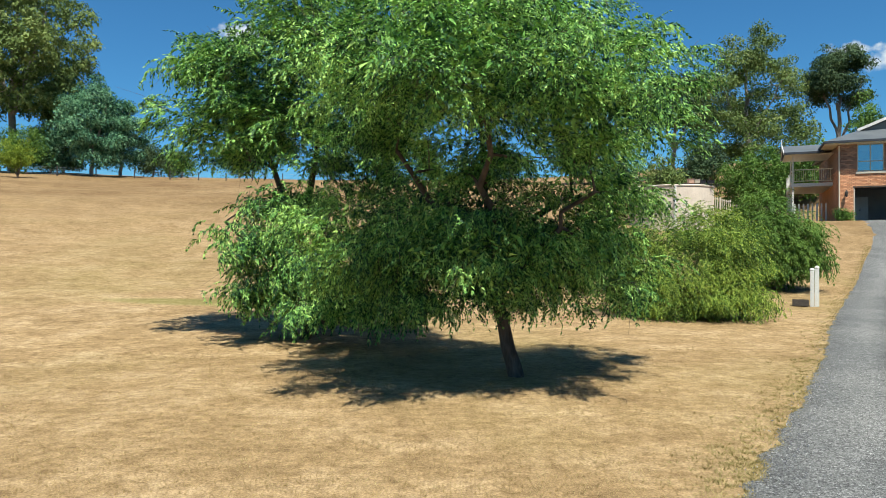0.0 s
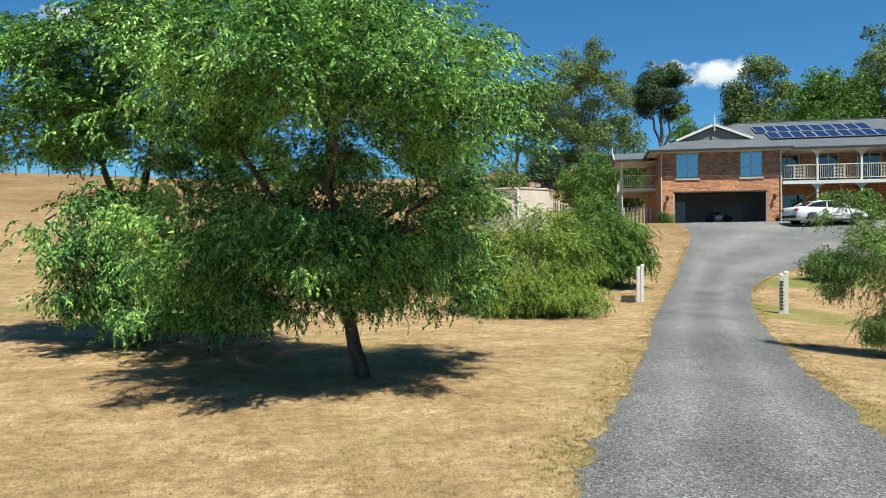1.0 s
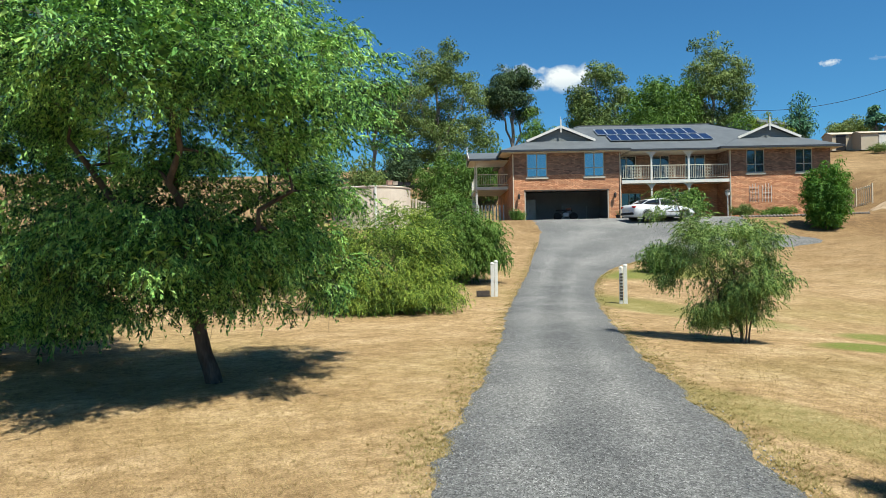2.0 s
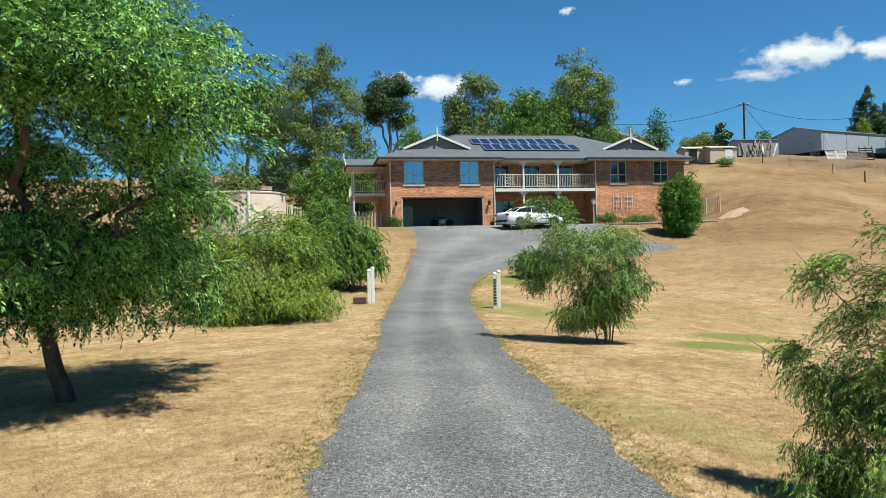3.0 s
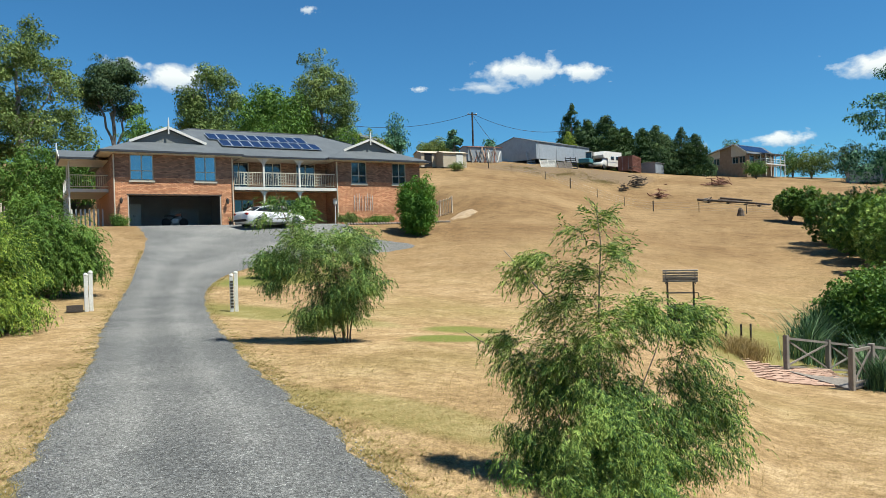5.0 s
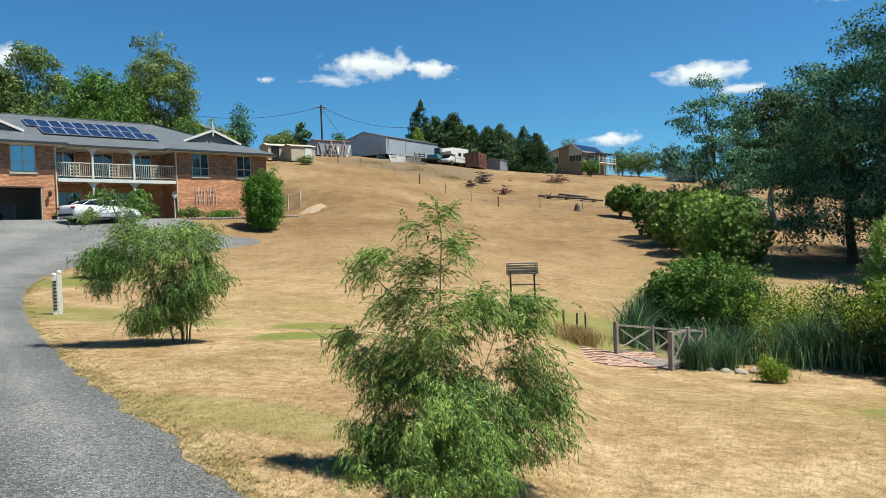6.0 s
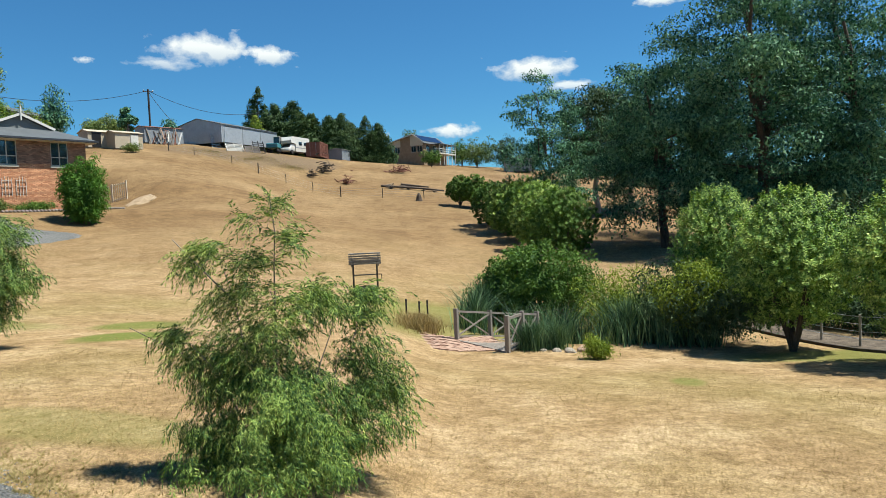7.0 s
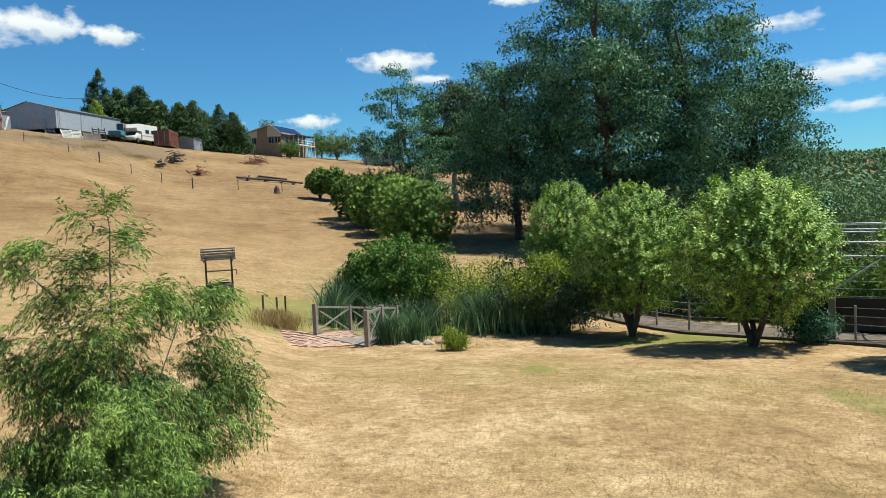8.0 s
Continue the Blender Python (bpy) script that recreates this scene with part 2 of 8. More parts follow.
def brick_mat():
    """Fired clay, each brick of its own tone."""
    m, n, l, b = mat("brick", 0.9, 0, 0.2)
    info = n.new("ShaderNodeNewGeometry")
    v = coords(n, l)
    tone = ramp(n, l, info.outputs["Random Per Island"], [(0.0, (0.30, 0.14, 0.08)), (0.35, (0.50, 0.25, 0.135)), (0.7, (0.59, 0.315, 0.175)), (1.0, (0.66, 0.41, 0.26))])
    grain = ramp(n, l, noise_tex(n, l, v, 25, 5), [(0.3, (0.8, 0.8, 0.8)), (0.7, (1.12, 1.12, 1.12))])
    l.new(mix(n, l, 1.0, tone, grain, "MULTIPLY"), b.inputs["Base Color"])
    return m


def glass_mat(name, tint=(0.02, 0.035, 0.05)):
    m, n, l, b = mat(name, 0.03, 0, 0.9)
    b.inputs["Base Color"].default_value = (*tint, 1)
    b.inputs["IOR"].default_value = 1.6
    return m


M = {
    "grass": grass_mat(), "gravel": gravel_mat(), "brick": brick_mat(),
    "mortar": mottled("mortar", (0.42, 0.36, 0.29), (0.5, 0.43, 0.35), 3),
    "cream": mottled("cream_paint", (0.70, 0.62, 0.47), (0.76, 0.68, 0.53), 2, 0.5, rel=0.05),
    "white": mottled("white_paint", (0.74, 0.72, 0.66), (0.82, 0.8, 0.74), 3, 0.5, rel=0.08),
    "roof": mottled("slate_roof_sheet", (0.10, 0.112, 0.12), (0.14, 0.152, 0.16), 1.2, 0.55, rel=0.05),
    "gutter": mottled("dark_gutter", (0.045, 0.05, 0.06), (0.065, 0.07, 0.08), 2, 0.4, rel=0.0),
    "glass": glass_mat("window_glass"),
    "frame": mottled("aluminium_frame", (0.55, 0.5, 0.4), (0.6, 0.55, 0.45), 3, 0.4, rel=0.0),
    "tank": mottled("pale_concrete", (0.68, 0.57, 0.46), (0.80, 0.69, 0.57), 1.2, 0.85, rel=0.15),
    "bark": mottled("bark", (0.06, 0.045, 0.035), (0.17, 0.13, 0.10), 9, 0.9, stretch=(1, 1, 0.25), fine=40, rel=0.6, dist=0.02),
    "palebark": mottled("pale_bark", (0.20, 0.17, 0.14), (0.40, 0.35, 0.30), 5, 0.85, stretch=(1, 1, 0.25), fine=30, rel=0.4, dist=0.02),
    "twig": mottled("twig_bark", (0.13, 0.09, 0.06), (0.24, 0.18, 0.13), 9, 0.85, fine=40, rel=0.3),
    "wood": mottled("weathered_timber", (0.20, 0.17, 0.14), (0.34, 0.30, 0.26), 4, 0.85, stretch=(1, 1, 0.2), fine=50, rel=0.4),
    "darkwood": mottled("dark_timber", (0.05, 0.04, 0.035), (0.10, 0.085, 0.07), 5, 0.85, fine=40, rel=0.3),
    "black": mottled("black_plastic", (0.012, 0.012, 0.013), (0.02, 0.02, 0.022), 4, 0.5, rel=0.0),
    "steel": mottled("zinc_sheet", (0.42, 0.45, 0.48), (0.52, 0.55, 0.58), 1.5, 0.45, 0.3, rel=0.05),
    "greyshed": mottled("grey_sheet", (0.28, 0.31, 0.34), (0.36, 0.39, 0.42), 0.8, 0.6, rel=0.05),
    "beigeshed": mottled("beige_sheet", (0.55, 0.46, 0.33), (0.62, 0.53, 0.40), 0.8, 0.6, rel=0.05),
    "rust": mottled("red_oxide_steel", (0.20, 0.085, 0.06), (0.29, 0.13, 0.095), 1.0, 0.7, rel=0.1),
    "teal": mottled("teal_paint", (0.05, 0.20, 0.24), (0.08, 0.26, 0.30), 1.5, 0.5, rel=0.0),
    "carwhite": mottled("white_car_paint", (0.78, 0.78, 0.78), (0.82, 0.82, 0.82), 1, 0.18, rel=0.0, spec=0.6),
    "tyre": mottled("tyre_rubber", (0.015, 0.015, 0.016), (0.03, 0.03, 0.03), 6, 0.85, rel=0.1),
    "alloy": mottled("alloy_rim", (0.45, 0.45, 0.46), (0.55, 0.55, 0.56), 6, 0.3, 0.8, rel=0.0),
    "lampred": mottled("red_tail_lens", (0.35, 0.02, 0.02), (0.45, 0.03, 0.03), 6, 0.2, rel=0.0),
    "stone": mottled("garden_stone", (0.30, 0.26, 0.21), (0.48, 0.42, 0.34), 3, 0.9, rel=0.5, dist=0.02),
    "soil": mottled("dry_soil", (0.34, 0.24, 0.14), (0.50, 0.38, 0.25), 3, 0.95, rel=0.6, dist=0.03),
    "paver": mottled("worn_red_paver", (0.38, 0.22, 0.155), (0.56, 0.39, 0.29), 5, 0.9, rel=0.3),
    "leaf_hero": leaf_mat("feathery_leaf", (0.018, 0.06, 0.022), (0.15, 0.335, 0.072), (0.39, 0.58, 0.15), 0.15, 0.5, low=0.3, vary=0.6),
    "leaf_weep": leaf_mat("weeping_leaf", (0.035, 0.08, 0.018), (0.16, 0.255, 0.035), (0.33, 0.41, 0.07), 0.16, 0.6, low=0.3, vary=0.6),
    "leaf_green": leaf_mat("deep_green_leaf", (0.030, 0.073, 0.016), (0.089, 0.170, 0.029), (0.178, 0.272, 0.051), 0.18),
    "leaf_sapling": leaf_mat("sapling_leaf", (0.03, 0.075, 0.022), (0.13, 0.23, 0.055), (0.32, 0.41, 0.11), 0.16, 0.6, low=0.3, vary=0.6),
    "leaf_gum": leaf_mat("gum_leaf", (0.035, 0.065, 0.018), (0.125, 0.18, 0.046), (0.25, 0.295, 0.095), 0.12, patch=0.25),
    "leaf_gumdark": leaf_mat("dark_gum_leaf", (0.018, 0.04, 0.018), (0.055, 0.095, 0.04), (0.115, 0.16, 0.065), 0.1, patch=0.25),
    "leaf_wattle": leaf_mat("blue_wattle_leaf", (0.016, 0.058, 0.033), (0.08, 0.2, 0.105), (0.22, 0.38, 0.2), 0.1, patch=0.3, vary=0.55, low=0.3),
    # far leaves: distance haze put into the colour, raised darks and muted lights
    "leaf_far": leaf_mat("hazed_far_leaf", (0.05, 0.1, 0.045), (0.09, 0.165, 0.07), (0.16, 0.25, 0.105), 0.1, patch=0.02),
    "leaf_topiary": leaf_mat("clipped_leaf", (0.035, 0.09, 0.02), (0.2, 0.33, 0.06), (0.5, 0.6, 0.17), 0.12, 0.6, vary=0.5),
    "leaf_lime": leaf_mat("lime_leaf", (0.068, 0.119, 0.015), (0.196, 0.264, 0.031), (0.340, 0.391, 0.055), 0.2),
    "leaf_conifer": leaf_mat("conifer_leaf", (0.016, 0.04, 0.014), (0.048, 0.09, 0.028), (0.1, 0.15, 0.048), 0.08, patch=0.3),
    "leaf_cypress": leaf_mat("cypress_leaf", (0.031, 0.087, 0.013), (0.075, 0.174, 0.022), (0.138, 0.262, 0.031), 0.25),
    "reed": leaf_mat("reed_blade", (0.018, 0.045, 0.025), (0.085, 0.17, 0.08), (0.3, 0.4, 0.19), 0.1, low=0.34),
    "leaf_young": leaf_mat("young_tree_leaf", (0.045, 0.1, 0.026), (0.2, 0.31, 0.06), (0.42, 0.5, 0.13), 0.18, 0.6, low=0.3, vary=0.6),
    "tuft": leaf_mat("tufted_grass", (0.232, 0.168, 0.080), (0.336, 0.252, 0.124), (0.464, 0.368, 0.200), 0.25, 0.8, patch=2.5),
    "verge": leaf_mat("verge_grass", (0.144, 0.120, 0.040), (0.288, 0.232, 0.100), (0.432, 0.344, 0.168), 0.25, 0.8, patch=1.6),
    "straw": leaf_mat("straw_blade", (0.231, 0.157, 0.068), (0.340, 0.245, 0.116), (0.449, 0.340, 0.184), 0.25, 0.8),
}


# ---- mesh tools ----
def part(name, bm, material, parent=None, label=""):
    """Links a bmesh as one mesh object, under a thing or a part."""
    me = bpy.data.meshes.new(name)
    bm.to_mesh(me)
    bm.free()
    me.materials.append(material)
    ob = new(name, me)
    if parent:
        ob.parent = parent
    if label:
        ob["label"] = label
    return ob


def arrays(name, verts, faces, material, parent=None, label="", smooth=False):
    """One mesh object from numpy verts (n,3) and faces (m,3 or 4) or a list of such face blocks."""
    me = bpy.data.meshes.new(name)
    blocks = faces if isinstance(faces, list) else [faces]
    loops = np.concatenate([f.ravel() for f in blocks]).astype(np.int32)
    sizes = np.concatenate([np.full(len(f), f.shape[1]) for f in blocks]).astype(np.int32)
    me.vertices.add(len(verts))
    me.vertices.foreach_set("co", np.asarray(verts, np.float32).ravel())
    me.loops.add(len(loops))
    me.loops.foreach_set("vertex_index", loops)
    me.polygons.add(len(sizes))
    me.polygons.foreach_set("loop_start", np.r_[0, np.cumsum(sizes)[:-1]].astype(np.int32))
    me.polygons.foreach_set("loop_total", sizes)
    if smooth:
        me.polygons.foreach_set("use_smooth", np.ones(len(sizes), bool))
    me.update(calc_edges=True)
    me.validate()
    me.materials.append(material)
    ob = new(name, me)
    if parent:
        ob.parent = parent
    if label:
        ob["label"] = label
    return ob


def thing(name, at, label, category, group="", turn=0.0, kind=""):
    """An Empty at a thing's base."""
    e = new(name)
    e.empty_display_size = 0.2
    e.matrix_world = pose(*at, 0, 0, turn)
    return tagged(e, label, category, group, kind)


def box(bm, x0, x1, y0, y1, z0, z1, bevel=0.0):
    vs = [bm.verts.new((x, y, z)) for x in (x0, x1) for y in (y0, y1) for z in (z0, z1)]
    fs = [bm.faces.new([vs[i] for i in q]) for q in ((0, 1, 3, 2), (4, 6, 7, 5), (0, 4, 5, 1), (2, 3, 7, 6), (0, 2, 6, 4), (1, 5, 7, 3))]
    if bevel:
        edges = list({e for f in fs for e in f.edges})
        bmesh.ops.bevel(bm, geom=edges, offset=bevel, segments=1, affect="EDGES")
    return bm


def boxes(*specs, bevel=0.0):
    bm = bmesh.new()
    for s in specs:
        box(bm, *s, bevel=bevel)
    return bm


def beam(bm, a, b, w, h=None, sides=4):
    """A bar from a to b, w wide and h deep (or round, with more sides)."""
    a, b = Vector(a), Vector(b)
    h = h or w
    d = (b - a).normalized()
    x = d.cross(Vector((0, 0, 1)) if abs(d.z) < 0.95 else Vector((0, 1, 0))).normalized()
    y = d.cross(x)
    rings = []
    for p in (a, b):
        ring = []
        for k in range(sides):
            t = 2 * math.pi * (k + 0.5) / sides
            s = math.sqrt(2) if sides == 4 else 1
            ring.append(bm.verts.new(p + x * (math.cos(t) * w / 2 * s) + y * (math.sin(t) * h / 2 * s)))
        rings.append(ring)
    for k in range(sides):
        bm.faces.new((rings[0][k], rings[0][(k + 1) % sides], rings[1][(k + 1) % sides], rings[1][k]))
    bm.faces.new(rings[0][::-1])
    bm.faces.new(rings[1])
    return bm


def beams(*specs, sides=4):
    bm = bmesh.new()
    for s in specs:
        beam(bm, *s, sides=sides)
    return bm


def lathe(profile, segs=24, bm=None):
    """A turned form from (radius, z) pairs."""
    bm = bm or bmesh.new()
    rings = [[bm.verts.new((r * math.cos(2 * math.pi * k / segs), r * math.sin(2 * math.pi * k / segs), z)) for k in range(segs)] for r, z in profile]
    for a, b in zip(rings, rings[1:]):
        for k in range(segs):
            bm.faces.new((a[k], a[(k + 1) % segs], b[(k + 1) % segs], b[k]))
    bm.faces.new(rings[0][::-1])
    bm.faces.new(rings[-1])
    return bm


def prism(bm, outline, axis, a, b):
    """A flat outline pushed from a to b along an axis (x, y or z)."""
    def at(p, c):
        return {"x": (c, p[0], p[1]), "y": (p[0], c, p[1]), "z": (p[0], p[1], c)}[axis]
    lo, hi = [bm.verts.new(at(p, a)) for p in outline], [bm.verts.new(at(p, b)) for p in outline]
    n = len(outline)
    for k in range(n):
        bm.faces.new((lo[k], lo[(k + 1) % n], hi[(k + 1) % n], hi[k]))
    bm.faces.new(lo[::-1])
    bm.faces.new(hi)
    bmesh.ops.recalc_face_normals(bm, faces=bm.faces)
    return bm


# ---- plants ----
def rot_to(dirs, rng, droop=None):
    """Frames (n,3,3) whose first column is dirs, turned at random about it."""
    d = dirs / np.linalg.norm(dirs, axis=1, keepdims=True)
    a = rng.normal(size=d.shape)
    b = np.cross(d, a)
    b /= np.linalg.norm(b, axis=1, keepdims=True)
    return np.stack([d, b, np.cross(d, b)], -1)


def spread(template, faces, at, frames, sizes):
    """Copies of a template's verts at places, with frames and sizes, as one block of verts and faces."""
    v = np.einsum("nij,vj->nvi", frames, template) * sizes[:, None, None] + at[:, None, :]
    f = faces[None] + (np.arange(len(at)) * len(template))[:, None, None]
    return v.reshape(-1, 3), f.reshape(-1, faces.shape[1])


def spray(seed, length=0.28, pairs=8, leaf=0.08, width=0.009, droop=0.7, hang=0.6, wild=0.25):
    """A feathery spray: narrow leaflets in pairs along a stalk that arches over and hangs; x runs outwards, z is up."""
    rng = np.random.default_rng(seed)
    k = np.arange(pairs * 2 + 1)
    s = np.minimum((k // 2 + 0.7) / pairs, 1.0)
    bend = rng.normal() * 0.25
    root = np.stack([length * (s - 0.32 * s ** 2), length * bend * s ** 2, length * (0.22 * s - droop * s ** 2)], -1)
    side = np.where(k == pairs * 2, 0.0, np.where(k % 2, 1.0, -1.0))
    ang = side * rng.uniform(0.6, 1.15, len(k))
    d = np.stack([np.cos(ang), np.sin(ang), -hang * (0.5 + s)], -1) + rng.normal(size=(len(k), 3)) * wild
    d /= np.linalg.norm(d, axis=1, keepdims=True)
    w = np.cross(d, np.tile([0.0, 0.0, 1.0], (len(k), 1)) + rng.normal(size=(len(k), 3)) * 0.35)
    w *= width / (np.linalg.norm(w, axis=1, keepdims=True) + 1e-9)
    ll = (leaf * (1 - 0.4 * s) * rng.uniform(0.75, 1.2, len(k)))[:, None]
    v = np.stack([root + d * ll * 0.1 + w, root + d * ll * 0.4 - w, root + d * ll - np.array([0, 0, 0.1]) * ll], 1)
    return v.reshape(-1, 3), np.arange(len(k) * 3).reshape(-1, 3)


def tuft(count, leaf, width, seed, flat=0.0):
    """A pad of leaves of radius about one, laid over one another like the skin of a loose ball."""
    rng = np.random.default_rng(seed)
    d = rng.normal(size=(count, 3)) + [0, 0, 0.35]
    d /= np.linalg.norm(d, axis=1, keepdims=True)
    p = d * (0.35 + 0.65 * rng.random((count, 1)) ** 0.6)
    p[:, 2] *= 1 - flat
    nrm = d + rng.normal(size=p.shape) * 0.5 + [0, 0, 0.25]
    nrm /= np.linalg.norm(nrm, axis=1, keepdims=True)
    run = np.cross(nrm, rng.normal(size=p.shape))
    run /= np.linalg.norm(run, axis=1, keepdims=True)
    run[:, 2] -= 0.3
    fr = np.stack([run, np.cross(nrm, run), nrm], -1)
    t = np.array([(0.0, width / leaf, 0.0), (1, 0.0, -0.05), (0.1, -width / leaf, 0.0)]) * leaf
    return spread(t, np.array([[0, 1, 2]]), p, fr, 0.6 + 0.8 * rng.random(count))


def core_leaves(rng, blobs, count, size):
    """Broad shaded leaves deep inside the blobs, which close the crown."""
    p, d = in_blobs(rng, [(*b[:3], b[3] * 0.72, b[4] * 0.72, b[5] * 0.72) for b in blobs], count, 0.5)
    t = np.array([(0.0, 0.2, 0.0), (1.0, 0.0, -0.1), (0.0, -0.2, 0.1)]) * size
    return spread(t, np.array([[0, 1, 2]]), p - [0, 0, size * 0.2], rot_to(rng.normal(size=p.shape), rng), 0.6 + 0.8 * rng.random(len(p)))


def hung(dirs, rng, tip=0.35):
    """Frames whose x runs along dirs and whose z stays near up."""
    d = dirs / np.linalg.norm(dirs, axis=1, keepdims=True)
    up = np.tile([0.0, 0.0, 1.0], (len(d), 1)) + rng.normal(size=d.shape) * tip
    y = np.cross(up, d)
    y /= np.linalg.norm(y, axis=1, keepdims=True) + 1e-9
    return np.stack([d, y, np.cross(d, y)], -1)


def tubes(segs, radii, sides=5, fat=0):
    """Tapered tubes for rows of polylines: segs is a list of (k,3) arrays, radii of (k,) arrays."""
    V, F, o = [], [], 0
    full = sides
    for m, (p, r) in enumerate(zip(segs, radii)):
        sides = fat if m < fat else full
        ang = 2 * np.pi * np.arange(sides) / sides
        d = np.gradient(p, axis=0)
        d /= np.linalg.norm(d, axis=1, keepdims=True) + 1e-9
        ref = np.where(np.abs(d[:, 2:3]) > 0.9, [[1.0, 0, 0]], [[0, 0, 1.0]])
        x = np.cross(d, ref)
        x /= np.linalg.norm(x, axis=1, keepdims=True) + 1e-9
        y = np.cross(d, x)
        ring = p[:, None] + r[:, None, None] * (np.cos(ang)[None, :, None] * x[:, None] + np.sin(ang)[None, :, None] * y[:, None])
        V.append(ring.reshape(-1, 3))
        k = np.arange(len(p) - 1)[:, None] * sides
        j = np.arange(sides)[None]
        F.append((np.stack([k + j, k + (j + 1) % sides, k + sides + (j + 1) % sides, k + sides + j], -1) + o).reshape(-1, 4))
        o += len(p) * sides
    return np.concatenate(V), np.concatenate(F)


def skeleton_of(rng, stems, clumps, thick, sag=0.15, taper=0.62):
    """Limbs that reach from the stems to every clump: each clump joins the nearest limb so far."""
    pts = np.concatenate(stems)
    widths = [np.linspace(thick, thick * taper, len(stems[0]))] + [np.linspace(thick * 0.6, thick * 0.22, len(s)) for s in stems[1:]]
    rad = np.concatenate(widths)
    segs, radii = [np.asarray(s, float) for s in stems], widths
    base = pts[0]
    order = np.argsort(np.linalg.norm(clumps - pts.mean(0), axis=1))
    outs = np.zeros_like(clumps)
    for i in order:
        c = clumps[i]
        d = np.linalg.norm(pts - c, axis=1) + 0.6 * np.maximum(pts[:, 2] - c[2] + 0.1, 0)
        j = int(np.argmin(d))
        a = pts[j]
        t = np.linspace(0, 1, 5)[:, None]
        bow = np.array([0, 0, 1.0]) * np.linalg.norm(c - a) * sag + rng.normal(size=3) * np.linalg.norm(c - a) * 0.08
        p = a * (1 - t) + c * t + bow * (t * (1 - t)) * 2
        r0 = min(rad[j] * 0.75, thick * 0.5)
        r = np.linspace(r0, max(r0 * 0.45, thick * 0.03), 5)
        segs.append(p)
        radii.append(r)
        pts = np.concatenate([pts, p[1:]])
        rad = np.concatenate([rad, r[1:]])
        outs[i] = c - p[-2]
    return segs, radii, outs


def in_blobs(rng, blobs, count, shell=0.35, floor=-9e9, even=0.65):
    """Places in a union of ellipsoids (x y z rx ry rz), crowded to their outsides."""
    w = np.array([b[3] * b[4] * b[5] for b in blobs]) ** even
    pick = rng.choice(len(blobs), count * 2, p=w / w.sum())
    b = np.array(blobs, float)[pick]
    d = rng.normal(size=(len(b), 3))
    d /= np.linalg.norm(d, axis=1, keepdims=True)
    p = b[:, :3] + d * b[:, 3:] * (rng.random((len(b), 1)) ** shell)
    return p[p[:, 2] > floor][:count], d[p[:, 2] > floor][:count]

# ---- ground and drive ----
def build_ground():
    az = np.radians(np.arange(0, 360, 1.5))
    r = np.r_[np.linspace(0.6, 12, 26), np.geomspace(12.6, 300, 110), np.geomspace(320, 4500, 26)]
    A, R = np.meshgrid(az, r)
    x, y = (R * np.sin(A)).ravel(), (R * np.cos(A)).ravel()
    v = np.c_[x, y, ground_z(x, y)]
    n, k = len(az), len(r)
    i = np.arange(k - 1)[:, None] * n
    j = np.arange(n)[None]
    f = np.stack([i + j, i + n + j, i + n + (j + 1) % n, i + (j + 1) % n], -1).reshape(-1, 4)
    v = np.r_[v, [[0, 0, gz(0, 0)]]]
    cap = np.stack([np.full(n, len(v) - 1), np.arange(n), (np.arange(n) + 1) % n], -1)
    ob = arrays("ground", v, [f, cap], M["grass"], smooth=True)
    return tagged(ob, "dry straw-coloured summer lawn and paddock on a rolling hillside", "ground", kind="structure")


build_ground()

DRIVE_L = [(-3.6, -6.5), (-1.0, -0.8), (0.75, 2.5), (2.0, 4.75), (2.6, 5.75), (3.75, 7.6), (5.1, 9.75), (7.55, 14.0), (10.85, 19.45), (14.6, 25.2), (18.0, 30.5),
           (20.4, 34.1), (22.3, 37.2), (23.7, 39.8), (25.0, 42.6), (26.3, 45.2), (27.0, 46.2), (32.6, 43.8), (39.6, 40.8)]
DRIVE_R = [(-0.6, -7.5), (1.8, -1.6), (3.1, 1.5), (4.0, 3.2), (4.6, 4.2), (5.55, 6.05), (6.8, 8.3), (8.9, 11.7), (12.0, 16.6), (15.0, 20.9), (17.3, 23.5),
           (20.6, 25.9), (24.8, 27.0), (31.0, 28.3), (35.7, 28.4), (38.1, 30.8), (37.6, 33.2), (37.8, 35.0), (39.5, 38.0)]


def along(points, t):
    p = np.array(points, float)
    k = np.arange(len(p), dtype=float)
    return np.stack([hermite(k, p[:, 0], t), hermite(k, p[:, 1], t)], -1)


def drive_rows(step=0.03):
    t = np.arange(0, len(DRIVE_L) - 1 + 1e-6, step)
    return t, along(DRIVE_L, t), along(DRIVE_R, t)


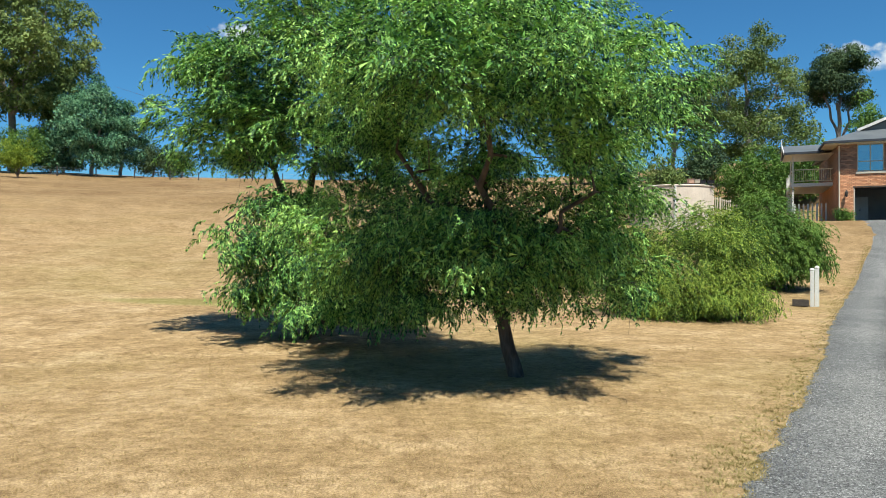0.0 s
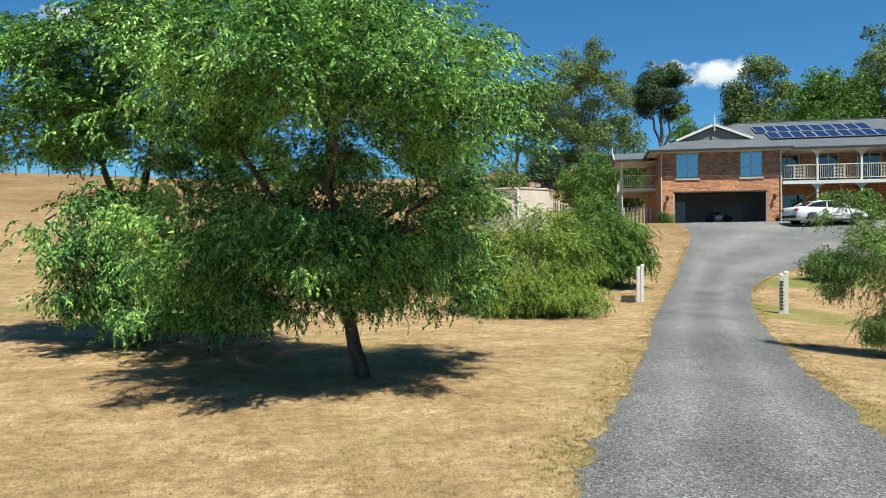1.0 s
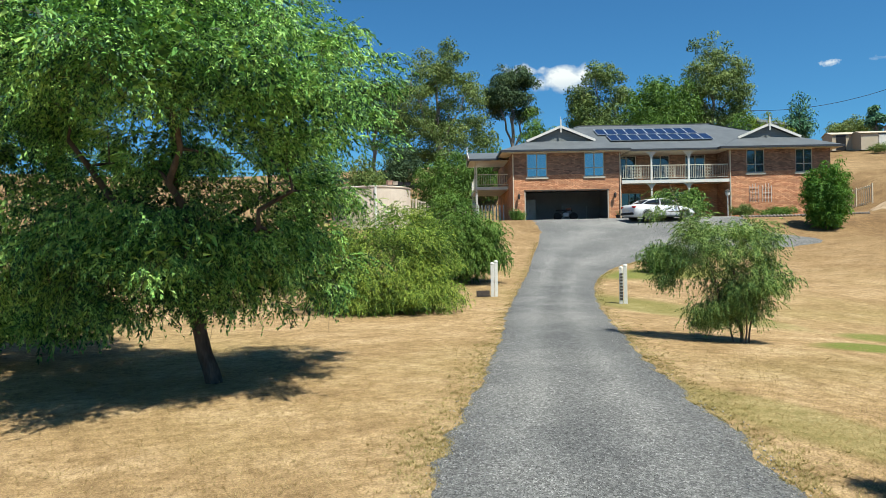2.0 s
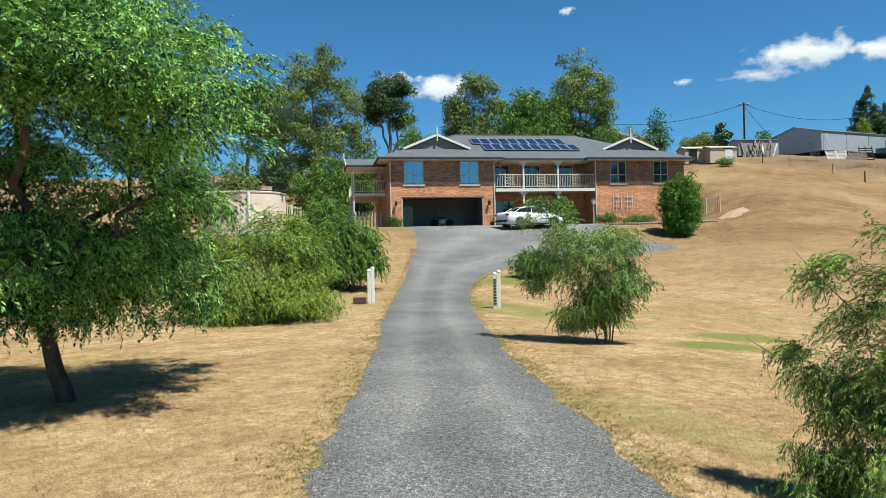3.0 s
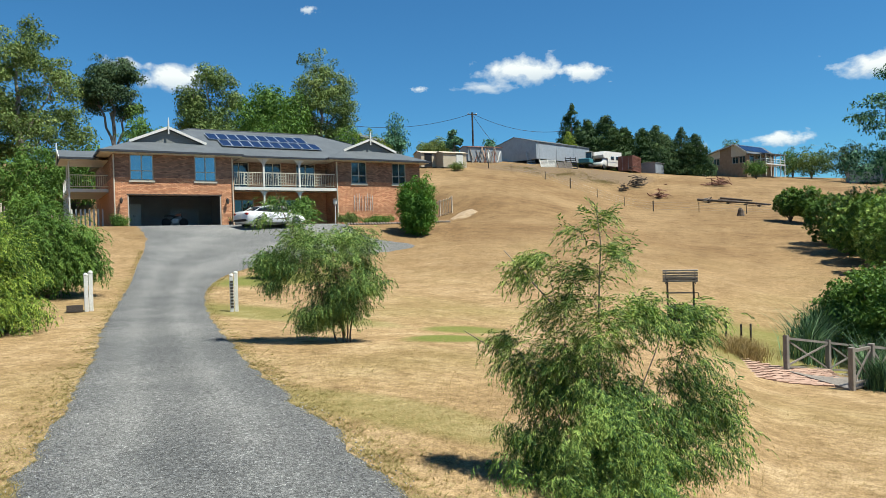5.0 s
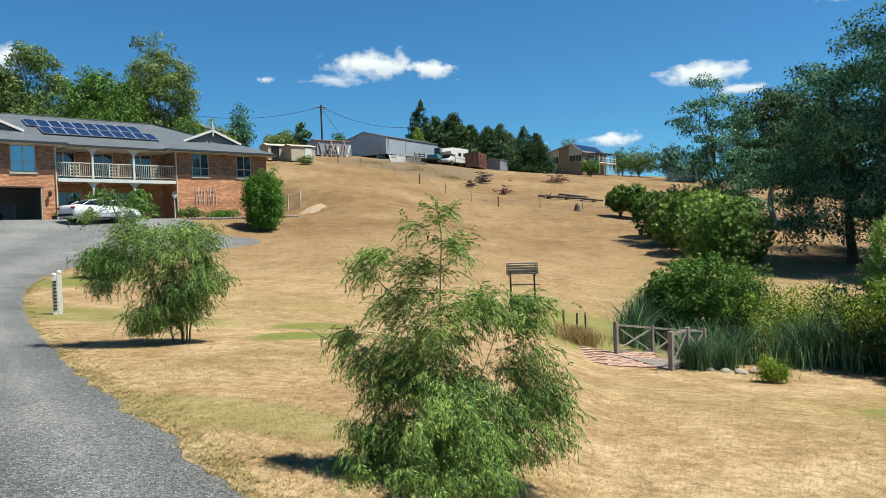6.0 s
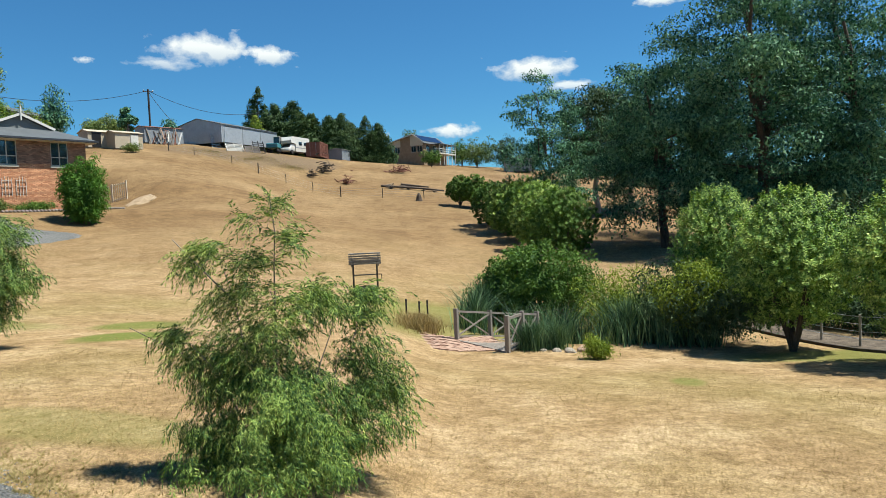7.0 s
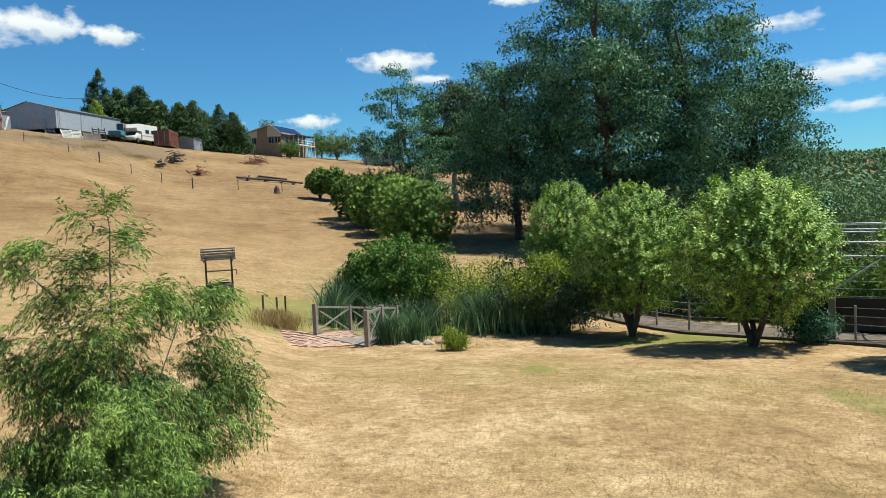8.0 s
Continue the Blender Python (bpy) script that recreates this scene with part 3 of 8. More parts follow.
def build_drive():
    t, a, b = drive_rows()
    w = np.linspace(0, 1, 17)
    ragged = np.array([[noise.noise((p[0] * 1.7, p[1] * 1.7, s)) * 0.10 + noise.noise((p[0] * 5, p[1] * 5, s)) * 0.05 for p in e] for s, e in ((0.0, a), (7.0, b))])
    d = (b - a) / np.linalg.norm(b - a, axis=1, keepdims=True)
    a, b = a + d * ragged[0][:, None], b + d * ragged[1][:, None]
    p = a[:, None] * (1 - w)[None, :, None] + b[:, None] * w[None, :, None]
    x, y = p[..., 0].ravel(), p[..., 1].ravel()
    crown = np.tile(0.018 + 0.02 * np.sin(np.pi * w) - 0.03 * (np.abs(w - 0.5) > 0.49), len(t))
    v = np.c_[x, y, ground_z(x, y) + crown]
    k = len(w)
    i = np.arange(len(t) - 1)[:, None] * k
    j = np.arange(k - 1)[None]
    f = np.stack([i + j, i + j + 1, i + k + j + 1, i + k + j], -1).reshape(-1, 4)
    ob = arrays("road", v, f, M["gravel"], smooth=True)
    ob.data.attributes.new("across", "FLOAT", "POINT").data.foreach_set("value", np.tile(w, len(t)).astype(np.float32))
    return tagged(ob, "grey crushed-gravel driveway with ragged grass edges", "driveway", kind="structure")


build_drive()


def on_drive(x, y):
    """Whether places lie on the drive's nearer stretch."""
    t, a, b = drive_rows(0.1)
    mid, half = (a + b) / 2, np.linalg.norm(b - a, axis=1) / 2
    d = np.hypot(x[:, None] - mid[None, :, 0], y[:, None] - mid[None, :, 1])
    return (d < half[None] * 0.93).any(1)


def sector(rng, count, r0, r1, a0, a1, power=1.0):
    az = np.radians(rng.uniform(a0, a1, count))
    r = r0 + (r1 - r0) * rng.random(count) ** power
    return r * np.sin(az), r * np.cos(az)


def build_blades():
    rng = np.random.default_rng(5)
    x, y = sector(rng, 150000, 3.0, 12, -40, 128, 1.1)
    keep = ~on_drive(x, y)
    x, y = x[keep], y[keep]
    n = len(x)
    h = rng.uniform(0.012, 0.034, n) * (0.6 + 0.7 * rng.random(n))
    a = rng.uniform(0, 2 * np.pi, n)
    lean = rng.normal(size=(n, 2)) * 0.9 * h[:, None]
    w = rng.uniform(0.0018, 0.0042, n)
    z = ground_z(x, y) - 0.004
    base = np.c_[x, y, z]
    side = np.c_[np.cos(a) * w, np.sin(a) * w, np.zeros(n)]
    v = np.stack([base - side, base + side, base + np.c_[lean, h]], 1).reshape(-1, 3)
    ob = arrays("grass", v, np.arange(3 * n).reshape(-1, 3), M["straw"])
    tagged(ob, "short dry straw-coloured grass blades on the lawn", "grass", kind="stuff")


build_blades()


def tuft_field(x, y, tall, material, label, seed):
    """Low tussocks of a few bent blades each, thick where the turf is thick."""
    rng = np.random.default_rng(seed)
    V, F, o = [], [], 0
    for k in range(5):
        q = slice(k, None, 5)
        n = 8
        a = rng.uniform(0, 6.283, n)
        r = rng.uniform(0.1, 0.5, n)
        foot = np.c_[np.cos(a) * r, np.sin(a) * r, np.zeros(n)]
        tip = np.c_[np.cos(a) * (r + rng.uniform(0.3, 0.9, n)), np.sin(a) * (r + rng.uniform(0.3, 0.9, n)), rng.uniform(0.25, 0.65, n)]
        b = a + 1.57 + rng.normal(size=n) * 0.6
        side = np.c_[np.cos(b), np.sin(b), np.zeros(n)] * 0.11
        tpl = np.stack([foot - side, foot + side, tip], 1).reshape(-1, 3)
        c = np.c_[x[q], y[q], ground_z(x[q], y[q]) - 0.004]
        g = rng.uniform(0, 6.283, len(c))
        z = np.zeros_like(g)
        fr = np.stack([np.stack([np.cos(g), -np.sin(g), z], -1), np.stack([np.sin(g), np.cos(g), z], -1), np.stack([z, z, z + 1], -1)], 1)
        v, f = spread(tpl, np.arange(3 * n).reshape(-1, 3), c, fr, rng.uniform(*tall, len(c)))
        V.append(v)
        F.append(f + o)
        o += len(v)
    ob = arrays("grass", np.concatenate(V), np.concatenate(F), M[material])
    tagged(ob, label, "grass", kind="stuff")


def build_tufts():
    rng = np.random.default_rng(15)
    x, y = sector(rng, 60000, 3.6, 24, -38, 126, 1.25)
    thick = np.array([noise.noise((p * 0.9, q * 0.9, 3.0)) + 0.6 * noise.noise((p * 2.7, q * 2.7, 8.0)) for p, q in zip(x, y)])
    keep = ~on_drive(x, y) & (thick + rng.normal(size=len(x)) * 0.22 > 0.05)
    tuft_field(x[keep], y[keep], (0.014, 0.036), "tuft", "low brown and straw tussocks in the lawn", 16)
    t, a, b = drive_rows(0.004)
    n = len(t)
    side = np.where(rng.random(n * 3) < 0.5, 0, 1)
    i = np.tile(np.arange(n), 3)
    d = (b - a) / np.linalg.norm(b - a, axis=1, keepdims=True)
    off = np.abs(rng.normal(size=n * 3)) * 0.24 - 0.13
    p = np.where(side[:, None] == 0, a[i] - d[i] * off[:, None], b[i] + d[i] * off[:, None]) + rng.normal(size=(n * 3, 2)) * 0.03
    keep = (i > n * 0.05) & (i < n * 0.62)
    tuft_field(p[keep, 0], p[keep, 1], (0.02, 0.06), "verge", "ragged olive and straw grass along the drive", 17)


build_tufts()


def build_stones():
    rng = np.random.default_rng(6)
    t, a, b = drive_rows(0.01)
    pick = rng.integers(90, 950, 7000)
    w = rng.random(7000)
    w = np.where(rng.random(7000) < 0.45, np.where(w < 0.5, 0.02 + w * 0.2, 0.98 - (1 - w) * 0.2), w)
    p = a[pick] * (1 - w)[:, None] + b[pick] * w[:, None] + rng.normal(size=(7000, 2)) * 0.07
    s = rng.uniform(0.003, 0.011, 7000) * (0.6 + 0.4 * rng.random(7000))
    tpl = np.array([(1, 0, 0.1), (0, 1, 0), (-1, 0.1, 0.1), (0, -0.9, 0), (0.1, 0, 0.8), (0, 0.1, -0.6)])
    tri = np.array([(0, 1, 4), (1, 2, 4), (2, 3, 4), (3, 0, 4), (1, 0, 5), (2, 1, 5), (3, 2, 5), (0, 3, 5)])
    at = np.c_[p, ground_z(p[:, 0], p[:, 1]) + 0.03]
    v, f = spread(tpl, tri, at, rot_to(rng.normal(size=(7000, 3)) * [1, 1, 0.2], rng), s)
    ob = arrays("gravel", v, f, M["pebble"])
    tagged(ob, "loose pale and grey gravel stones scattered on the drive", "gravel", kind="stuff")


m_, n_, l_, b_ = mat("loose_stone", 0.9)
g_ = n_.new("ShaderNodeNewGeometry")
l_.new(ramp(n_, l_, g_.outputs["Random Per Island"], [(0, (0.104, 0.108, 0.116)), (0.7, (0.216, 0.216, 0.224)), (1, (0.480, 0.464, 0.432))]), b_.inputs["Base Color"])
M["pebble"] = m_
build_stones()


# ---- house ----
def wall_brick():
    m, n, l, b = mat("brickwork", 0.9, 0, 0.2)
    tc = n.new("ShaderNodeTexCoord")
    sep = n.new("ShaderNodeSeparateXYZ")
    l.new(tc.outputs["Object"], sep.inputs[0])
    add = n.new("ShaderNodeMath")
    l.new(sep.outputs[0], add.inputs[0])
    l.new(sep.outputs[1], add.inputs[1])
    com = n.new("ShaderNodeCombineXYZ")
    l.new(add.outputs[0], com.inputs[0])
    l.new(sep.outputs[2], com.inputs[1])
    bt = n.new("ShaderNodeTexBrick")
    bt.inputs["Scale"].default_value = 1.0
    bt.inputs["Brick Width"].default_value = 0.24
    bt.inputs["Row Height"].default_value = 0.086
    bt.inputs["Mortar Size"].default_value = 0.012
    bt.inputs["Bias"].default_value = 0.1
    l.new(com.outputs[0], bt.inputs["Vector"])
    # above 3.43 m the bricks turn darker: eave shade put into their colour
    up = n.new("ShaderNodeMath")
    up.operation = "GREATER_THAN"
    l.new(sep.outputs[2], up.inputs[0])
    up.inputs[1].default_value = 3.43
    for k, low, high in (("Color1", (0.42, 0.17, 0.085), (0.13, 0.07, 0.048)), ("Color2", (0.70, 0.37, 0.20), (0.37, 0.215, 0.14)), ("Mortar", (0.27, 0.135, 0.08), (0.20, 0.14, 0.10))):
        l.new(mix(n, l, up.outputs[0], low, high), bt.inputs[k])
    blotch = ramp(n, l, noise_tex(n, l, coords(n, l), 0.8, 5), [(0.3, (0.82, 0.8, 0.8)), (0.7, (1.12, 1.1, 1.1))])
    l.new(mix(n, l, 1.0, bt.outputs["Color"], blotch, "MULTIPLY"), b.inputs["Base Color"])
    bump(n, l, b, bt.outputs["Fac"], -0.4, 0.01)
    return m


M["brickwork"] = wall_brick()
m_, n_, l_, b_ = mat("reflecting_glass", 0.04, 0.75, 0.8)
b_.inputs["Base Color"].default_value = (0.26, 0.38, 0.44, 1)
M["skyglass"] = m_


def holed(u0, u1, z0, z1, v0, v1, holes):
    """A wall along u with rectangular openings (u0, u1, z0, z1) through it, as one skin."""
    us = sorted({u0, u1, *[h[0] for h in holes], *[h[1] for h in holes]})
    zs = sorted({z0, z1, *[min(max(h[k], z0), z1) for h in holes for k in (2, 3)]})
    bm, made = bmesh.new(), {}

    def corner(i, j, v):
        if (i, j, v) not in made:
            made[i, j, v] = bm.verts.new((us[i], v, zs[j]))
        return made[i, j, v]

    def solid(i, j):
        if not (0 <= i < len(us) - 1 and 0 <= j < len(zs) - 1):
            return False
        u, z = (us[i] + us[i + 1]) / 2, (zs[j] + zs[j + 1]) / 2
        return not any(h[0] < u < h[1] and h[2] < z < h[3] for h in holes)

    for i in range(len(us) - 1):
        for j in range(len(zs) - 1):
            if not solid(i, j):
                continue
            bm.faces.new([corner(*q, v0) for q in ((i, j), (i + 1, j), (i + 1, j + 1), (i, j + 1))])
            bm.faces.new([corner(*q, v1) for q in ((i, j), (i, j + 1), (i + 1, j + 1), (i + 1, j))])
            for di, dj, p, q in ((-1, 0, (i, j), (i, j + 1)), (1, 0, (i + 1, j + 1), (i + 1, j)), (0, -1, (i + 1, j), (i, j)), (0, 1, (i, j + 1), (i + 1, j + 1))):
                if not solid(i + di, j + dj):
                    bm.faces.new([corner(*p, v0), corner(*q, v0), corner(*q, v1), corner(*p, v1)])
    bmesh.ops.recalc_face_normals(bm, faces=bm.faces)
    return bm


def sheet(bm, pts, thick=0.06):
    """A flat slab below the polygon pts."""
    a = [Vector(p) for p in pts]
    nrm = (a[1] - a[0]).cross(a[2] - a[0]).normalized()
    if nrm.z < 0:
        a, nrm = a[::-1], -nrm
    hi, lo = [bm.verts.new(p) for p in a], [bm.verts.new(p - nrm * thick) for p in a]
    n = len(a)
    bm.faces.new(hi)
    bm.faces.new(lo[::-1])
    for k in range(n):
        bm.faces.new((hi[k], lo[k], lo[(k + 1) % n], hi[(k + 1) % n]))
    return bm


def house_window(parent, u0, u1, z0, z1, v, split=0.36, cols=2, dark=False, sill=True):
    w = part("window", boxes((u0, u1, v + 0.07, v + 0.11, z0, z1)), M["glass" if dark else "skyglass"], parent, "sliding window with sky-reflecting glass")
    f = 0.06
    zs = z0 + (z1 - z0) * split
    part("window_frame", boxes((u0, u0 + f, v + 0.03, v + 0.069, z0, z1), (u1 - f, u1, v + 0.03, v + 0.069, z0, z1), (u0 + f, u1 - f, v + 0.03, v + 0.069, z0, z0 + f),
                               (u0 + f, u1 - f, v + 0.03, v + 0.069, z1 - f, z1)), M["frame"], w)
    for k in range(1, cols):
        uc = u0 + (u1 - u0) * k / cols
        part("mullion", boxes((uc - 0.035, uc + 0.035, v + 0.025, v + 0.068, z0 + f, z1 - f)), M["frame"], w)
    if split:
        part("transom", boxes((u0 + f, u1 - f, v + 0.032, v + 0.067, zs - 0.03, zs + 0.03)), M["frame"], w)
    if sill:
        part("window_sill", boxes((u0 - 0.08, u1 + 0.08, v - 0.06, v + 0.1, z0 - 0.16, z0 - 0.004), bevel=0.01), M["frame"], w)
    return w


EV, PITCH = 5.25, math.tan(radians(22.5))


def block_roof(house, u0, u1, label=""):
    """A hipped wing roof with a small gable on top: eaves at u0 and u1."""
    vf, mid = -0.65, (u0 + u1) / 2
    half = (u1 - u0) / 2
    vg = 1.55
    zg = EV + PITCH * (vg - vf)
    zr = EV + PITCH * half
    inset = (zg - EV) / PITCH
    ul, ur = u0 + inset, u1 - inset
    vb = 5.2
    r = bmesh.new()
    sheet(r, [(u0, vf, EV), (u1, vf, EV), (ur, vg, zg), (ul, vg, zg)])
    sheet(r, [(u0, vf, EV), (ul, vg, zg), (mid, vg - 0.22, zr + 0.02), (mid, vb, zr + 0.02), (u0, vb, EV)][:2] + [(ul, vg - 0.22, zg), (mid, vg - 0.22, zr), (mid, vb, zr), (u0, vb, EV)])
    sheet(r, [(u1, vf, EV), (ur, vg, zg), (ur, vg - 0.22, zg), (mid, vg - 0.22, zr), (mid, vb, zr), (u1, vb, EV)])
    roof = part("roof", r, M["roof"], house, "slate-grey metal wing roof with a small gable")
    g = bmesh.new()
    prism(g, [(ul + 0.15, zg - 0.05), (ur - 0.15, zg - 0.05), (mid, zr - 0.12)], "y", vg - 0.02, vg + 0.1)
    part("gable", g, M["gablegrey"], roof, "grey boarded gable")
    for a in (ul - 0.1, ur + 0.1):
        part("barge_board", beams(((a, vg - 0.25, zg - 0.02), (mid, vg - 0.25, zr + 0.02), 0.05, 0.18)), M["white"], roof, "cream barge board")
    fin = beams(((mid, vg - 0.29, zr - 0.45), (mid, vg - 0.29, zr + 0.55), 0.09, 0.09))
    beam(fin, (mid, vg - 0.29, zr + 0.5), (mid, vg - 0.29, zr + 0.75), 0.03)
    part("finial", fin, M["white"], roof, "cream timber finial")
    gut = boxes((u0 - 0.06, u1 + 0.06, vf - 0.12, vf, EV - 0.14, EV - 0.01), (u0 - 0.1, u0, vf + 0.002, vb, EV - 0.14, EV - 0.01), (u1, u1 + 0.1, vf + 0.002, vb, EV - 0.14, EV - 0.01))
    part("gutter", gut, M["gutter"], roof, "dark metal gutter")
    part("soffit", boxes((u0 + 0.02, u1 - 0.02, vf + 0.02, vb, EV - 0.2, EV - 0.15)), M["cream"], roof, "cream eave lining")
    return roof


M["gablegrey"] = mottled("gable_boards", (0.20, 0.21, 0.20), (0.26, 0.27, 0.26), 2, 0.7, stretch=(1, 1, 8), rel=0.1)


def build_house():
    house = thing("house", HOUSE_O, "two-storey brick house with slate-grey metal roof and balcony", "house", turn=90 - HOUSE_AZ)
    BW = M["brickwork"]
    top = 5.06
    # garage wing
    gar = (-0.12, 6.19, -0.2, 2.22)
    w1, w2 = (0.08, 1.60, 3.27, 5.06), (4.39, 5.87, 3.27, 5.06)
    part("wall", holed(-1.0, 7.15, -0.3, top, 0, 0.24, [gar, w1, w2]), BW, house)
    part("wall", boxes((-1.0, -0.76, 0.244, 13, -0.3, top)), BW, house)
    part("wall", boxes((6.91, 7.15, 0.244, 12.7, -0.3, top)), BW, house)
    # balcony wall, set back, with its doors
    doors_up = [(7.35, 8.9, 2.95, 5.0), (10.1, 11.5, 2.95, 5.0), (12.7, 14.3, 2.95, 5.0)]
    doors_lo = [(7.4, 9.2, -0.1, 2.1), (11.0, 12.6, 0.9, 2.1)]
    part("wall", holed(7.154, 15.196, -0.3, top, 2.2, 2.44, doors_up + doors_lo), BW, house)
    for d in doors_up:
        house_window(house, *d, 2.2, 0, 2, True, False)
    for d in doors_lo:
        house_window(house, *d, 2.2, 0, 2, True, False)
    # bedroom wing
    w3, w4 = (16.55, 17.9, 3.32, 5.06), (20.23, 21.5, 3.32, 5.06)
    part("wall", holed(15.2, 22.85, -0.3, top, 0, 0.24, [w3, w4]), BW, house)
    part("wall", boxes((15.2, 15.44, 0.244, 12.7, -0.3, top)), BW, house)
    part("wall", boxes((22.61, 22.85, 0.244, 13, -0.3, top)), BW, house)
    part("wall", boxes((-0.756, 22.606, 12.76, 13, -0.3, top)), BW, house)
    for w in (w1, w2):
        house_window(house, *w, 0)
    for w in (w3, w4):
        house_window(house, *w, 0, dark=True)
    # open garage: lining, floor, lintel, shelves and boxes
    part("garage_lining", boxes((-0.75, 6.9, 6.0, 6.1, -0.1, 2.5), (-0.75, -0.7, 0.25, 6.0, -0.1, 2.5), (6.85, 6.9, 0.25, 6.0, -0.1, 2.5)), M["plaster"], house, "grey plaster garage walls")
    part("garage_ceiling", boxes((-0.75, 6.9, 0.25, 6.1, 2.5, 2.6)), M["plaster"], house)
    part("garage_floor", boxes((-0.74, 6.89, 0.0, 6.0, -0.12, 0.03)), M["concrete"], house, "grey concrete garage slab")
    part("lintel", boxes((-0.17, 6.24, -0.012, 0.06, 2.22, 2.30)), M["darkwood"], house, "dark steel lintel over the garage opening")
    part("garage_jamb", boxes((-0.12, -0.04, 0.02, 0.14, 0.03, 2.22)), M["frame"], house)
    part("garage_jamb", boxes((6.11, 6.19, 0.02, 0.14, 0.03, 2.22)), M["frame"], house)
    # balcony
    deck = part("balcony", boxes((7.16, 15.19, -0.1, 2.19, 2.72, 2.90)), M["white"], house, "cream balcony floor edge")
    part("beam", boxes((7.16, 15.19, -0.16, -0.104, 2.66, 2.90)), M["white"], deck)
    for u in (9.42, 12.22):
        part("post", boxes((u - 0.06, u + 0.06, -0.02, 0.1, 2.93, 5.05)), M["white"], deck)
        part("post", boxes((u - 0.06, u + 0.06, -0.02, 0.1, -0.3, 2.71)), M["white"], deck)
        for zt in (5.04, 2.7):
            for s in (-1, 1):
                bm = bmesh.new()
                prism(bm, [(u + s * 0.064, zt), (u + s * 0.5, zt), (u + s * 0.36, zt - 0.1), (u + s * 0.18, zt - 0.24), (u + s * 0.064, zt - 0.5)], "y", 0.02, 0.06)
                part("bracket", bm, M["white"], deck, "lace bracket")
    for a, b in ((7.2, 9.34), (9.5, 12.14), (12.3, 15.16)):
        rail = part("railing", boxes((a, b, 0.0, 0.06, 3.96, 4.02), (a, b, 0.01, 0.05, 3.04, 3.08)), M["cream"], deck, "cream balustrade")
        n = int((b - a) / 0.13)
        for k in range(n + 1):
            uu = a + (b - a) * k / n
            if abs(uu - (a + b) / 2) > 0.36:
                part("baluster", boxes((uu - 0.011, uu + 0.011, 0.02, 0.042, 3.08, 3.96)), M["cream"], rail)
        mid = (a + b) / 2
        bm = boxes((mid - 0.33, mid - 0.29, 0.015, 0.045, 3.08, 3.96), (mid + 0.29, mid + 0.33, 0.015, 0.045, 3.08, 3.96))
        for i in range(3):
            for j in range(4):
                cu, cz, rr = mid - 0.19 + 0.19 * i, 3.19 + 0.22 * j, 0.10
                for k in range(8):
                    p, q = k * math.pi / 4, (k + 1) * math.pi / 4
                    beam(bm, (cu + rr * math.cos(p), 0.03, cz + rr * 1.1 * math.sin(p)), (cu + rr * math.cos(q), 0.03, cz + rr * 1.1 * math.sin(q)), 0.022, 0.03)
        part("lace_panel", bm, M["cream"], rail, "cast lace panel")
    # main roof
    r = bmesh.new()
    a0, a1, b0, b1 = -1.5, 23.2, -0.15, 13.65
    half = (b1 - b0) / 2
    zr, vr = EV + half * PITCH, (b0 + b1) / 2
    e = EV - 0.03
    sheet(r, [(a0, b0, e), (a1, b0, e), (a1 - half, vr, zr), (a0 + half, vr, zr)])
    sheet(r, [(a0, b1, e), (a1, b1, e), (a1 - half, vr, zr), (a0 + half, vr, zr)])
    sheet(r, [(a0, b0, e), (a0, b1, e), (a0 + half, vr, zr)])
    sheet(r, [(a1, b0, e), (a1, b1, e), (a1 - half, vr, zr)])
    main = part("roof", r, M["roof"], house, "slate-grey metal main roof with ridge capping")
    ridge = beams(((a0 + half, vr, zr + 0.01), (a1 - half, vr, zr + 0.01), 0.22, 0.07))
    for u, s in ((a0, 1), (a1, -1)):
        beam(ridge, (u, b0, e + 0.01), (u + s * half, vr, zr + 0.01), 0.2, 0.06)
    part("ridge_capping", ridge, M["roof"], main)
    part("gutter", boxes((7.8, 14.3, b0 - 0.12, b0, e - 0.13, e - 0.005)), M["gutter"], main, "dark metal gutter")
    part("soffit", boxes((7.75, 14.35, b0 + 0.01, 2.18, e - 0.2, e - 0.14)), M["cream"], main, "cream eave lining")
    block_roof(house, -1.83, 7.66)
    block_roof(house, 14.42, 23.45)
    # solar panels on the front slope
    def slope(v):
        return e + (v - b0) * PITCH
    ct = 1 / math.hypot(1, PITCH)
    for row, (ua, vs, count) in enumerate(((6.85, 1.75, 10), (6.25, 3.5, 10))):
        for k in range(count):
            ul = ua + k * 0.80
            bm = bmesh.new()
            sheet(bm, [(ul + 0.03, vs + 0.03, slope(vs + 0.03) + 0.15), (ul + 0.75, vs + 0.03, slope(vs + 0.03) + 0.15), (ul + 0.75, vs + 1.6, slope(vs + 1.6) + 0.15), (ul + 0.03, vs + 1.6, slope(vs + 1.6) + 0.15)], 0.03)
            p = part("solar_panel", bm, M["solar"], house, "dark blue solar panel in a pale frame")
            fr = bmesh.new()
            for x0, x1, y0, y1 in ((0, 0.03, 0, 1.63), (0.75, 0.78, 0, 1.63), (0.03, 0.75, 0, 0.03), (0.03, 0.75, 1.6, 1.63)):
                sheet(fr, [(ul + x0, vs + y0, slope(vs + y0) + 0.165), (ul + x1, vs + y0, slope(vs + y0) + 0.165), (ul + x1, vs + y1, slope(vs + y1) + 0.165), (ul + x0, vs + y1, slope(vs + y1) + 0.165)], 0.05)
            part("panel_frame", fr, M["steel"], p)
    # side deck with its own roof
    sd = part("side_deck", boxes((-3.6, -1.01, 3.0, 10.5, 2.62, 2.86)), M["white"], house, "cream side verandah deck")
